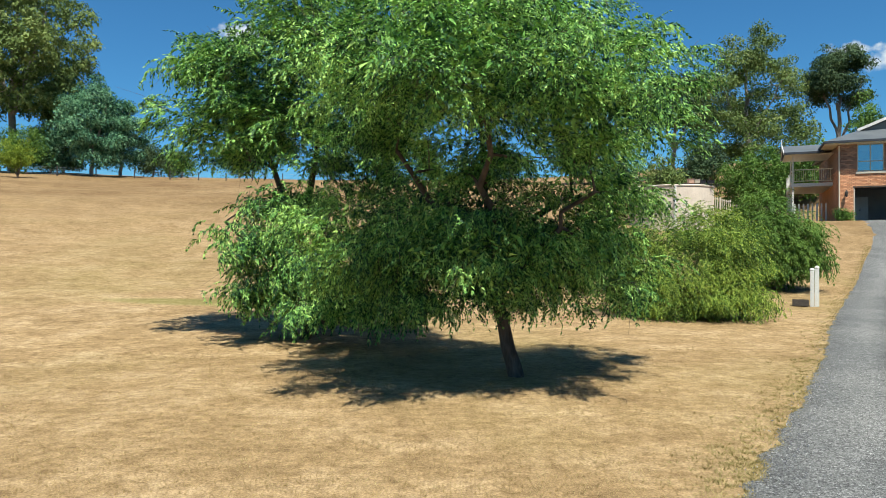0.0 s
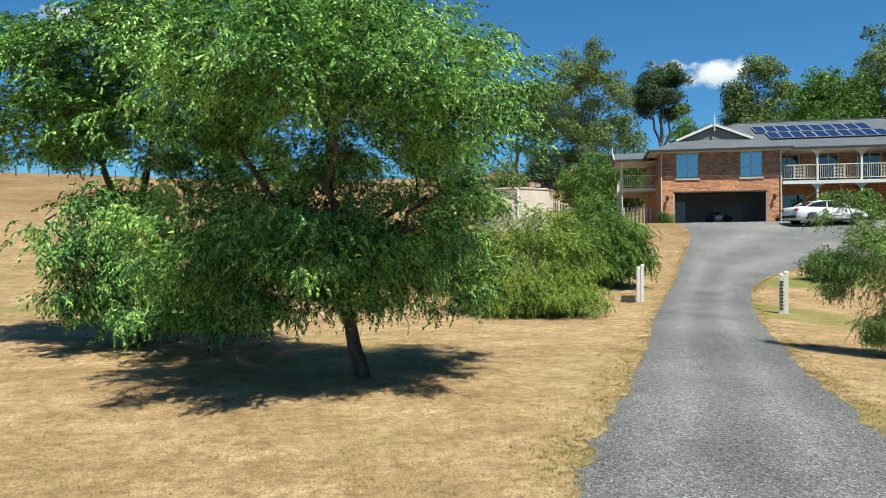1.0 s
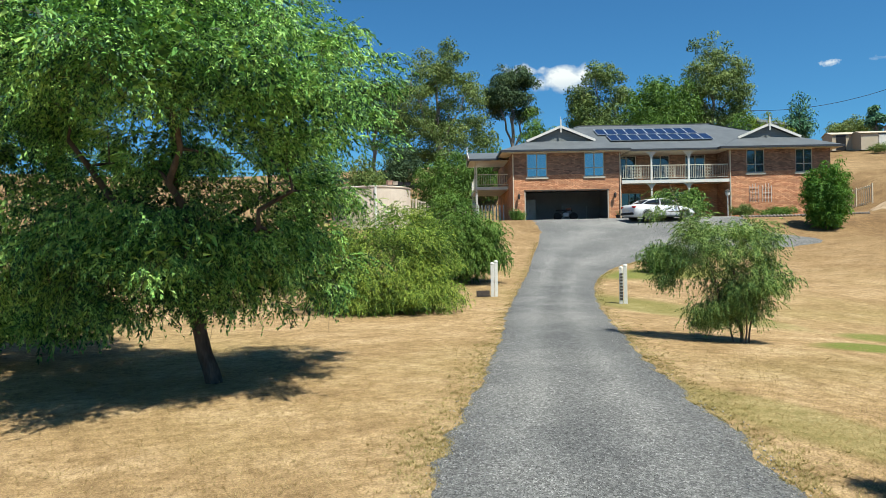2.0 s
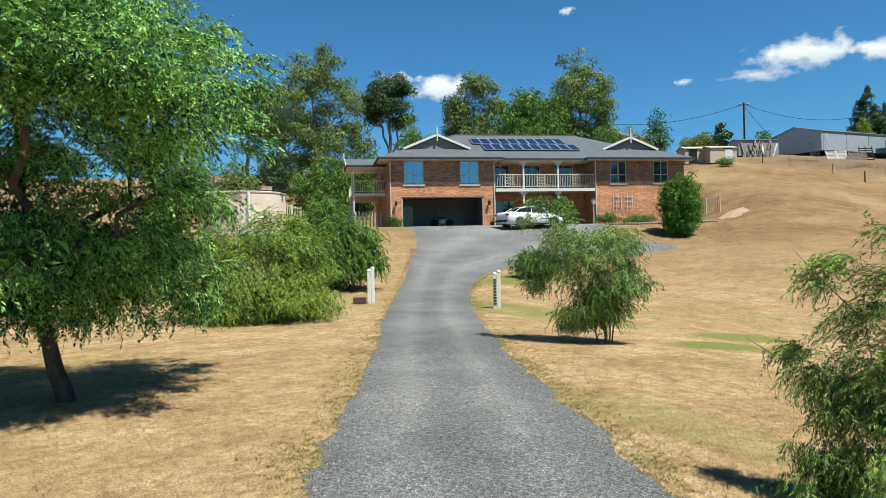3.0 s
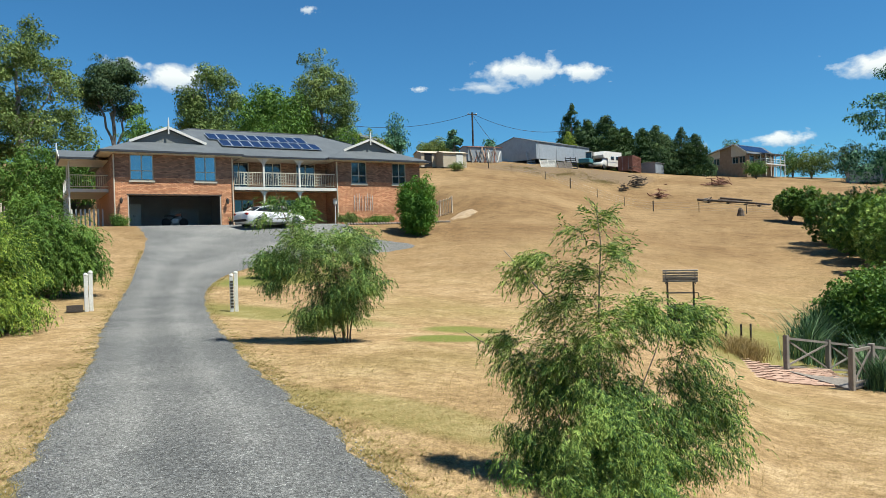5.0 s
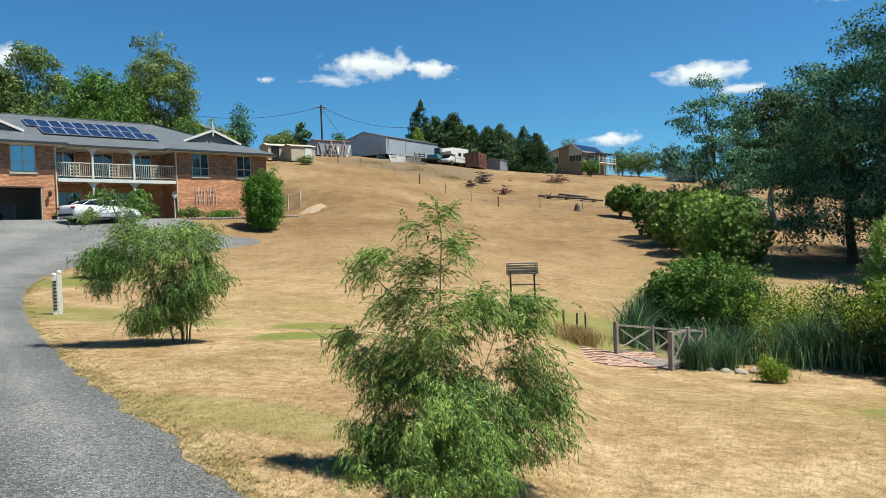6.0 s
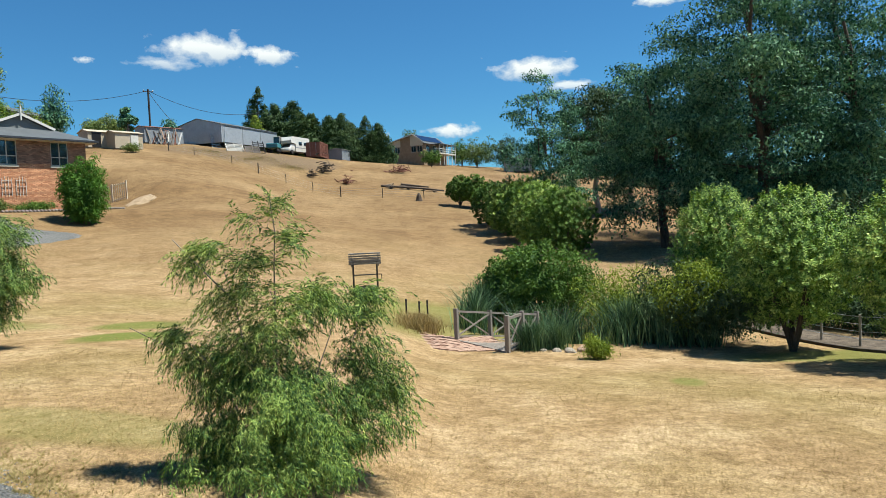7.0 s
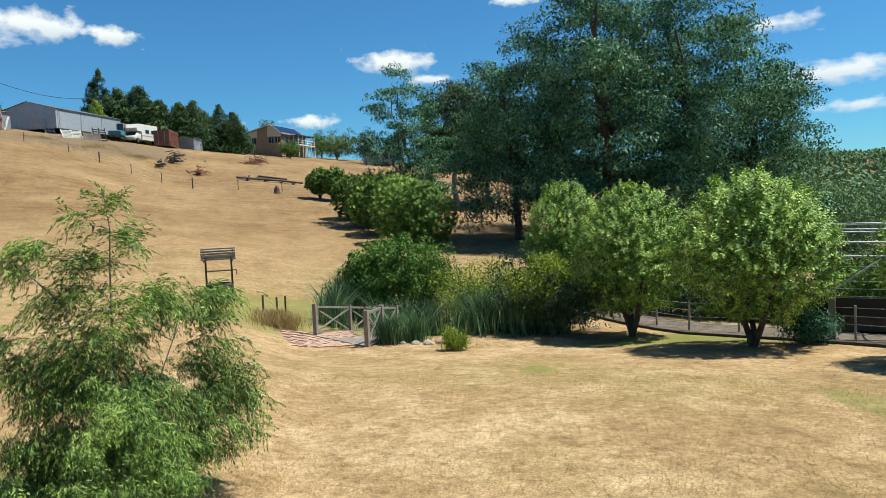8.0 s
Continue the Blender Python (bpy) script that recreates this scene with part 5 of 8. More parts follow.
# behind the house
gum(23.2, 86, 17.5, 13.0, "tall olive-green gum tree with bare upper twigs", seed=101, clumps=560, bare=0.16, lobes=14)
gum(18.0, 100, 14.5, 9.5, "dark gum tree with a flat umbrella crown", "leaf_gumdark", 103, 330, 0.5, lobes=8)
gum(29.1, 95, 15.5, 8.0, "slender dark gum tree with bare forked trunk", "leaf_gumdark", 105, 300, 0.55, lobes=8)
gum(36.0, 88, 14.8, 8.6, "olive-green gum tree with a rounded crown", "leaf_gum", 107, 330, 0.2)
mound("tree", 40.4, 86, 13.4, 10.5, "dense dark glossy-leaved broad tree", "leaf_green", 109, 420, (0.7, 1.2), 44, 0.45, "tree")
gum(44.3, 95, 16.2, 9.6, "tall gum tree with tiered rounded crown", "leaf_gum", 111, 430, 0.2, lobes=13)
mound("tree", 31.1, 79, 9.8, 4.4, "narrow bright green conifer-like tree", "leaf_green", 113, 200, (0.5, 0.9), 40, 0.35, "tree")
mound("tree", 50.0, 88, 9.0, 4.0, "wispy grey-green tree behind the roof", "leaf_wattle", 115, 130, (0.5, 0.9), 26, 0.35, "tree", 0.35, "palebark")
for k, (b, r, h, w) in enumerate(((33.0, 80, 7.6, 6.0), (36.0, 78, 9.2, 6.0), (39.4, 78, 9.0, 6.5), (43.0, 78, 8.6, 7.0), (46.0, 80, 8.5, 5.0))):
    mound("bush", b, r, h, w, "leafy green bush behind the house", ("leaf_green", "leaf_gum")[k % 2], 120 + k, 150, (0.5, 0.9), 40, 0.32)
for k, b in enumerate((47.3, 48.8)):
    mound("bush", b, 80, 9.6, 3.0, "bright lime-green bush behind the roof", "leaf_lime", 130 + k, 110, (0.4, 0.7), 40, 0.28)
# between tank and house
mound("bush", 23.6, 71, 7.2, 7.0, "spreading fresh-green bush on the bank", "leaf_green", 135, 260, (0.5, 0.9), 44, 0.32)
mound("bush", 26.6, 74, 6.4, 6.0, "deep green bush on the bank", "leaf_green", 136, 180, (0.5, 0.9), 40, 0.32)
mound("bush", 19.6, 76, 6.0, 6.0, "dark bush in the shade of the gums", "leaf_gumdark", 137, 180, (0.5, 0.9), 40, 0.32)
mound("bush", 17.2, 66, 4.4, 4.2, "olive bush on the dry bank", "leaf_gum", 138, 120, (0.4, 0.8), 40, 0.3)
mound("bush", 14.0, 72, 5.5, 6.0, "grey-green bush on the dry bank", "leaf_wattle", 139, 140, (0.5, 0.9), 40, 0.3)
mound("tree", 11.0, 95, 9.0, 9.0, "low dark tree on the hill", "leaf_gumdark", 140, 200, (0.6, 1.1), 40, 0.36, "tree")
# the left skyline
gum(-31.2, 108, 29.0, 21.0, "very tall spreading gum tree with pale limbs", "leaf_gum", 151, 700, 0.3, lobes=18, tuft_r=(0.9, 1.6), leaf_len=0.34)
gum(-35.5, 112, 24.0, 16.0, "tall gum tree with pale limbs", "leaf_gumdark", 153, 420, 0.3, lobes=12, tuft_r=(0.9, 1.6), leaf_len=0.34)
gum(-26.3, 101, 12.6, 9.5, "feathery blue-green wattle tree", "leaf_wattle", 155, 420, 0.14, lobes=12)
gum(-24.4, 103, 10.4, 7.0, "feathery blue-green wattle tree", "leaf_wattle", 157, 260, 0.16, lobes=9)
gum(-28.2, 108, 9.6, 8.0, "olive gum tree behind the fence", "leaf_gum", 158, 240, 0.14, lobes=9)
for k, (b, r, h, w) in enumerate(((-34, 104, 8, 9), (-31.0, 102, 7, 8), (-28.9, 104, 6, 7), (-22.2, 113, 6.5, 7), (-20.2, 118, 5.5, 7), (-16, 120, 6, 9), (-9, 125, 6, 10), (-1, 125, 7, 10), (5.5, 120, 7, 9))):
    mound("bush", b, r, h, w, "green scrub along the top fence", ("leaf_gumdark", "leaf_green", "leaf_wattle")[k % 3], 160 + k, 130, (0.6, 1.1), 36, 0.4)
mound("tree", -30.9, 87, 4.2, 3.6, "small young lime-green tree in the paddock", "leaf_lime", 170, 90, (0.35, 0.6), 36, 0.25, "tree", 0.35)
# round the yard on the hill
for k, (b, r, h, w, leaf) in enumerate(((53.8, 131, 4.6, 5.2, "leaf_gum"), (52.6, 135, 4.2, 5.0, "leaf_gum"), (57.6, 128, 4.4, 3.0, "leaf_wattle"), (59.2, 132, 4.2, 4.0, "leaf_gum"), (81.1, 160, 7.2, 12, "leaf_gum"), (83.3, 150, 8.0, 8, "leaf_gumdark"), (85.5, 150, 7, 9, "leaf_wattle"), (75.8, 176, 10.5, 6.5, "leaf_gum"), (79.9, 165, 6.5, 7, "leaf_green"))):
    mound("tree", b, r, h, w, "rounded tree on the skyline", leaf, 180 + k, 110, (0.5, 0.9), 36, 0.36, "tree")
gum(54.8, 120, 5.2, 2.6, "thin young gum tree by the shed", "leaf_wattle", 191, 60, 0.3, lobes=5, tuft_r=(0.35, 0.6), leaf_len=0.3)
mound("tree", 77.5, 140, 3.9, 4.4, "small leafy tree before the far house", "leaf_green", 192, 90, (0.4, 0.7), 36, 0.3, "tree", 0.3)
mound("bush", 55.0, 95, 1.2, 2.6, "low clipped bush on the slope", "leaf_gum", 193, 50, (0.25, 0.4), 40, 0.18)


def conifer(bearing, reach, tall, wide, label, leaf, seed, layers=13, gap=0.0, dz=0.0):
    """A conifer with whorls of drooping boughs."""
    rng = np.random.default_rng(seed)
    x, y = at(bearing, reach)
    t = thing("conifer", base_at(x, y, dz), label, "conifer")
    v, f = tubes([stem(0, 0, -0.3, 0, 0, tall, 6, 0.02, seed)], [np.linspace(0.02 * tall, 0.02, 6)], 6)
    arrays("trunk", v, f, M["bark"], t)
    P, D, S = [], [], []
    for k in range(layers):
        s = (k + 0.4) / layers
        z = tall * (0.06 + 0.92 * s)
        w = wide / 2 * (1 - s ** 2.0) * rng.uniform(0.8, 1.1) + 0.12
        boughs = rng.uniform(0, 6.283, 5)
        for j in range(int(26 + 40 * (1 - s))):
            a = boughs[j % 5] + rng.normal() * 0.35
            q = w * rng.random() ** 0.5
            P.append((math.cos(a) * q, math.sin(a) * q, z - q * 0.12 + rng.normal() * tall / layers * (0.35 - gap)))
            D.append((math.cos(a), math.sin(a), -0.1))
            S.append(rng.uniform(0.6, 1.1) * (0.5 + 0.5 * (1 - s)))
    tv, tf = tuft(30, 0.5, 0.09, seed, 0.3)
    vv, ff = spread(tv, tf, np.array(P), hung(np.array(D), rng, 0.1), np.array(S) * wide / 7)
    arrays("crown", vv, ff, M[leaf], t)
    return t


conifer(64.1, 135, 12.0, 6.6, "dark pine tree with tiered open branches", "leaf_conifer", 201, 12, 0.12)
conifer(63.9, 128, 6.2, 4.4, "golden-green conifer beside the shed", "leaf_lime", 202, 10)
for k, (b, r, h, w) in enumerate(((65.4, 133, 8.9, 8.0), (66.7, 133, 9.8, 8.5), (68.1, 134, 7.9, 6.5), (69.5, 134, 8.0, 6.5), (70.4, 135, 8.6, 7.0), (71.2, 135, 7.2, 5.0), (72.35, 135, 8.6, 4.2), (73.3, 136, 7.6, 5.0))):
    conifer(b, r, h, w * 1.3, "dense dark green cypress of the windbreak", "leaf_conifer", 203 + k, 13, 0, 0.1)

# the great wattles over the pond
for b, r, h, w, n, sd in ((95.5, 50, 12.8, 10, 330, 211), (102.5, 48, 20.0, 13.5, 560, 212), (108.5, 50, 19.0, 13, 500, 213), (113.0, 54, 15.5, 10, 260, 214), (98.5, 57, 14.5, 11, 220, 215)):
    gum(b, r, h, w, "towering dark blue-green wattle tree", "leaf_wattle", sd, n, 0.15, lobes=18, tuft_r=(0.75, 1.45), leaves=150, leaf_len=0.15, flat=0.55, core=12, bark="bark")
gum(86.7, 60, 13.2, 8.0, "open feathery wattle tree with thin trunks", "leaf_wattle", 216, 300, 0.1, lobes=15, tuft_r=(0.5, 0.95), leaf_len=0.15, flat=0.5, core=1, bark="bark", girth=0.5)
gum(90.5, 74, 13.5, 9.0, "dark pine-like tree with a rounded top", "leaf_gumdark", 217, 330, 0.3, lobes=9)
gum(93.0, 78, 13.0, 9.0, "dark tree with a rounded top", "leaf_gumdark", 218, 300, 0.25, lobes=9)
mound("bush", 112.5, 40, 5.5, 9, "tangled grey-green scrub below the wattles", "leaf_wattle", 219, 200, (0.5, 0.9), 40, 0.3)
mound("bush", 106.0, 40, 4.5, 9, "tangled dark scrub below the wattles", "leaf_gumdark", 220, 180, (0.5, 0.9), 40, 0.3)
for k, (b, r, h, w) in enumerate(((117.0, 66, 6.5, 12), (119.5, 120, 11, 26), (116.2, 112, 11.5, 20), (121.8, 135, 11.5, 24))):
    mound("tree", b, r, h, w, "spreading green tree in the valley beyond the garden", "leaf_far", 221 + k, 260, (0.9, 1.6), 44, 0.34, "tree")


def far_woods():
    rng = np.random.default_rng(77)
    n = 1900
    a = np.radians(rng.uniform(96, 130, n))
    r = 330 + 1100 * rng.random(n) ** 1.2
    clear = (np.degrees(a) > 117.5) & (r < 520)
    a, r = a[~clear], r[~clear]
    x, y = r * np.sin(a), r * np.cos(a)
    tv, tf = tuft(34, 0.55, 0.2, 77, 0.2)
    p = np.c_[x, y, ground_z(x, y) + 3]
    fr = hung(rng.normal(size=(len(x), 3)) * [1, 1, 0.05], rng, 0.05)
    v, f = spread(tv, tf, p, fr, rng.uniform(6, 11, len(x)))
    tagged(arrays("far_woods", v, f, M["leaf_far"]), "distant wooded hillside of gums, haze put into their grey-green colour", "woods", kind="stuff")


far_woods()


# ---- clipped trees and hedge ----
def topiary(at_xy, tall, wide, label, seed, leaves=15000, leaf="leaf_topiary", trunk=0.55, leaf_len=0.066, group="clipped round trees"):
    """A small round-headed tree: a shell of upright shoots over a short forked trunk."""
    rng = np.random.default_rng(seed)
    t = thing("tree", base_at(*at_xy, -0.03), label, "tree", group)
    w, h0 = wide / 2 - 0.08, trunk
    zc, hz = (tall + h0) / 2, (tall - h0) / 2
    segs = [stem(0.03 * k, 0, 0, w * 0.55 * math.cos(k * 1.7), w * 0.55 * math.sin(k * 1.7), zc, 6, 0.03, seed + k) for k in range(5)]
    v, f = tubes(segs, [np.linspace(0.07, 0.02, 6) for _ in segs], 7)
    arrays("trunk", v, f, M["bark"], t, smooth=True)
    shoots = leaves // 8
    d = rng.normal(size=(shoots, 3))
    d /= np.linalg.norm(d, axis=1, keepdims=True)
    bumps = np.array([1 + 0.2 * noise.noise(Vector(q) * 2.6 + Vector((seed, 0, 0))) + 0.09 * noise.noise(Vector(q) * 6) for q in d])
    # an egg that is fullest below its middle, cut flat underneath
    shape = np.c_[d[:, 0] * w, d[:, 1] * w, d[:, 2] * hz] * (bumps * (0.80 + 0.17 * rng.random(shoots) ** 0.7))[:, None]
    shape[:, :2] *= (1 - 0.16 * np.clip(shape[:, 2:3] / hz, -0.2, 1))
    shape[:, 2] = np.maximum(shape[:, 2], -hz * 0.92 + rng.normal(size=shoots) * 0.06)
    p = shape + [0, 0, zc]
    up = d + np.array([0, 0, 0.75]) + rng.normal(size=d.shape) * 0.35
    tpl, tf = [], []
    for k in range(14):
        s, a = k / 13, k * 2.4
        ll = leaf_len * (1 - 0.3 * s)
        o = np.array([s * 0.17, 0, 0])
        q = np.array([0.5, math.cos(a), math.sin(a)]) * ll
        side = np.array([0, -math.sin(a), math.cos(a)]) * ll * 0.36
        b = len(tpl)
        tpl += [o, o + q * 0.55 + side, o + q, o + q * 0.55 - side]
        tf.append((b, b + 1, b + 2, b + 3))
    v, f = spread(np.array(tpl), np.array(tf), p, rot_to(up, rng), rng.uniform(0.8, 1.35, shoots))
    cv, cf = core_leaves(rng, [(0, 0, zc, w * 1.12, w * 1.12, hz * 1.12)], 9000, 0.05 * w + 0.03)
    arrays("crown", np.concatenate([v, cv]), [f, cf + len(v)], M[leaf], t)
    return t


topiary(at(113.1, 16.3), 3.65, 3.4, "round-headed clipped green tree on a forked trunk", 301)
topiary(at(104.4, 18.6), 3.75, 2.9, "round-headed clipped green tree on a short trunk", 302, 13000)
topiary(at(99.3, 22.0), 4.1, 2.6, "round-headed clipped green tree behind the pond shrubs", 303, 11000)
topiary(at(126.6, 14.6), 3.3, 2.9, "round-headed clipped green tree near the garden frame", 304, 11000)
topiary(at(79.7, 77), 3.2, 3.0, "small round tree at the paddock's edge", 305, 3000, leaf="leaf_green", leaf_len=0.16)
topiary(at(80.9, 76), 3.5, 3.2, "small round tree at the paddock's edge", 306, 3000, leaf="leaf_green", leaf_len=0.16)
for k, (b, r, h, w) in enumerate(((82.4, 63, 4.0, 4.2), (83.6, 57, 4.2, 4.0), (85.0, 53, 4.4, 4.4), (86.3, 48, 4.7, 4.6), (88.0, 45, 4.3, 4.4))):
    topiary(at(b, r), h, w, "rounded leafy shrub of the paddock hedge", 310 + k, 6000, "leaf_topiary" if k % 2 else "leaf_green", 0.1, 0.14, "paddock hedge")
tuft_tree("bush", base_at(40.9, 32.3), "dense upright bright green conifer shrub by the house", "bush", "leaf_cypress",
          [stem(0, 0, 0, 0.3 * math.cos(k * 2.1), 0.3 * math.sin(k * 2.1), 3.0, 5, 0.05, 320 + k) for k in range(3)],
          [(0.85 * math.cos(k * 1.05 + 0.3), 0.85 * math.sin(k * 1.05 + 0.3), 1.7 + 0.25 * (k % 3), 0.62, 0.62, 1.6 + 0.25 * (k % 3)) for k in range(6)] + [(0, 0, 2.4, 0.8, 0.8, 1.9), (0.1, -0.2, 0.9, 1.0, 0.95, 0.8)],
          560, 0.05, 320, (0.2, 0.38), 46, 0.17, 0.04, "twig", 0.4, -0.35, 0.1, core=500, core_size=0.4)


# ---- beside the drive ----
def gate_posts(x, y, turn, label, plate):
    """A pair of painted posts with ball caps, joined by rails."""
    t = thing("gate_post", base_at(x, y, -0.03), label, "post", "drive posts", turn)
    for k, dx in enumerate((-0.058, 0.058)):
        h = 1.04 if k else 0.98
        p = part("post", boxes((dx - 0.05, dx + 0.05, -0.05 + 0.06 * k, 0.05 + 0.06 * k, 0, h), bevel=0.006), M["white"], t)
        bm = lathe([(0.02, h), (0.058, h + 0.012), (0.062, h + 0.03), (0.05, h + 0.065), (0.02, h + 0.085)], 12)
        bmesh.ops.translate(bm, verts=bm.verts, vec=(dx, 0.06 * k, 0))
        part("cap", bm, M["white"], p)
    if plate:
        for k in range(9):
            part("plate", boxes((-0.09, -0.01, -0.06, -0.052, 0.14 + 0.085 * k, 0.19 + 0.085 * k)), M["darkwood"], t, "small dark plate")
    return t


gate_posts(9.9, 18.95, -25, "pair of cream timber posts with ball caps at the drive's edge", False)
gate_posts(12.35, 16.0, -38, "pair of cream timber posts with dark plates and ball caps", True)
t_ = thing("drain_grate", base_at(9.55, 19.0), "rusty brown grate lying against the posts", "grate", turn=-25)
part("grate", boxes(*[(-0.2 + 0.06 * k, -0.17 + 0.06 * k, -0.12, 0.12, 0.02, 0.16) for k in range(7)], (-0.2, 0.19, -0.14, -0.12, 0.02, 0.18), (-0.2, 0.19, 0.12, 0.14, 0.02, 0.18)), M["darkwood"], t_)


def tank_():
    x, y = at(17.75, 46)
    t = thing("water_tank", base_at(x, y, -0.45), "round pale concrete water tank with a flat lid", "water tank")
    part("wall", lathe([(2.5, -0.4), (2.5, 2.62), (2.45, 2.64)], 64), M["tank"], t)
    part("lid", lathe([(2.53, 2.645), (2.55, 2.72), (2.47, 2.76), (0.3, 2.86)], 64), M["tank"], t)
    part("pipe", beams(((-0.55, -2.52, 0.1), (-0.55, -2.52, 2.66), 0.16), sides=10), M["white"], t, "white overflow pipe")
    part("hatch", boxes((0.5, 1.3, -1.4, -0.6, 2.8, 2.95), bevel=0.02), M["darkwood"], t)
    for k, (u, c) in enumerate(((0.7, "paver"), (1.05, "stone"), (1.4, "black"), (1.9, "black"))):
        b = thing("crate", (x + u - 0.1, y - 1.8, gz(x, y) - 0.45 + 2.86), "small weathered box stored on the tank lid", "box")
        part("body", boxes((-0.16, 0.16, -0.16, 0.16, 0, 0.24 - 0.03 * k), bevel=0.015), M[c], b)
        part("rim", boxes((-0.18, 0.18, -0.18, 0.18, 0.245 - 0.03 * k, 0.27 - 0.03 * k)), M[c], b)


tank_()


def picket_fence(name, p, q, label, tall=1.1, gap=0.14, mat_="cream", group=""):
    """A picket fence between two places on the ground."""
    a, b = Vector((*p, gz(*p))), Vector((*q, gz(*q)))
    d = b - a
    t = thing(name, a, label, "fence", group)
    n = max(2, round(d.length / 1.8))
    for k in range(n + 1):
        o = d * (k / n)
        part("post", beams(((o.x, o.y, o.z - 0.1), (o.x, o.y, o.z + tall + 0.08), 0.1)), M[mat_], t)
    for z in (0.2, tall - 0.12):
        part("rail", beams(((0, 0, z), (d.x, d.y, d.z + z), 0.04, 0.07)), M[mat_], t)
    m = int(d.length / gap)
    for k in range(1, m):
        o = d * (k / m)
        part("picket", beams(((o.x, o.y + 0.03, o.z + 0.06), (o.x, o.y + 0.03, o.z + tall), 0.05, 0.02)), M[mat_], t)
    return t


picket_fence("fence", at(20.6, 62), at(22.0, 62), "cream picket gate and fence above the tank", 1.5)
picket_fence("fence", at(22.2, 62), at(25.5, 64), "weathered wire-and-picket fence on the bank", 1.3, 0.3, "wood")
picket_fence("fence", (55.2, 42.2), (56.1, 40.0), "low cream fence panel beyond the conifer shrub", 1.6, 0.16)


# ---- car ----
def wheel(parent, x, y, r, w, side):
    bm = lathe([(r * 0.66, -w / 2), (r * 0.95, -w / 2), (r, -w * 0.3), (r, w * 0.3), (r * 0.95, w / 2), (r * 0.66, w / 2)], 28)
    bmesh.ops.rotate(bm, verts=bm.verts, matrix=Matrix.Rotation(radians(90), 3, "X"))
    bmesh.ops.translate(bm, verts=bm.verts, vec=(x, y, r))
    tyre = part("wheel", bm, M["tyre"], parent, "black tyre on a silver alloy rim")
    rim = bmesh.new()
    yo = y + side * w * 0.46
    for k in range(10):
        a = k * math.pi / 5
        beam(rim, (x, yo, r), (x + math.cos(a) * r * 0.66, yo, r + math.sin(a) * r * 0.66), 0.035, 0.02)
    for k in range(24):
        a, b = k * math.pi / 12, (k + 1) * math.pi / 12
        beam(rim, (x + math.cos(a) * r * 0.66, yo, r + math.sin(a) * r * 0.66), (x + math.cos(b) * r * 0.66, yo, r + math.sin(b) * r * 0.66), 0.03, 0.03)
    part("rim", rim, M["alloy"], tyre)


def loft(sections, close=True):
    """A skin through rings of equal count."""
    bm = bmesh.new()
    rings = [[bm.verts.new(p) for p in s] for s in sections]
    n = len(rings[0])
    for a, b in zip(rings, rings[1:]):
        for k in range(n):
            bm.faces.new((a[k], a[(k + 1) % n], b[(k + 1) % n], b[k]))
    if close:
        bm.faces.new(rings[0][::-1])
        bm.faces.new(rings[-1])
    for f in bm.faces:
        f.smooth = True
    bmesh.ops.recalc_face_normals(bm, faces=bm.faces)
    return bm


def ring(x, w, z0, z1, belly=0.06):
    """A car body's cross-section at x: half-width w from z0 up to z1."""
    h = z1 - z0
    return [(x, -w + 0.08, z0), (x, -w, z0 + 0.12), (x, -w - belly * 0.3, z0 + h * 0.55), (x, -w + 0.03, z1 - 0.08), (x, -w + 0.14, z1),
            (x, w - 0.14, z1), (x, w - 0.03, z1 - 0.08), (x, w + belly * 0.3, z0 + h * 0.55), (x, w, z0 + 0.12), (x, w - 0.08, z0)]


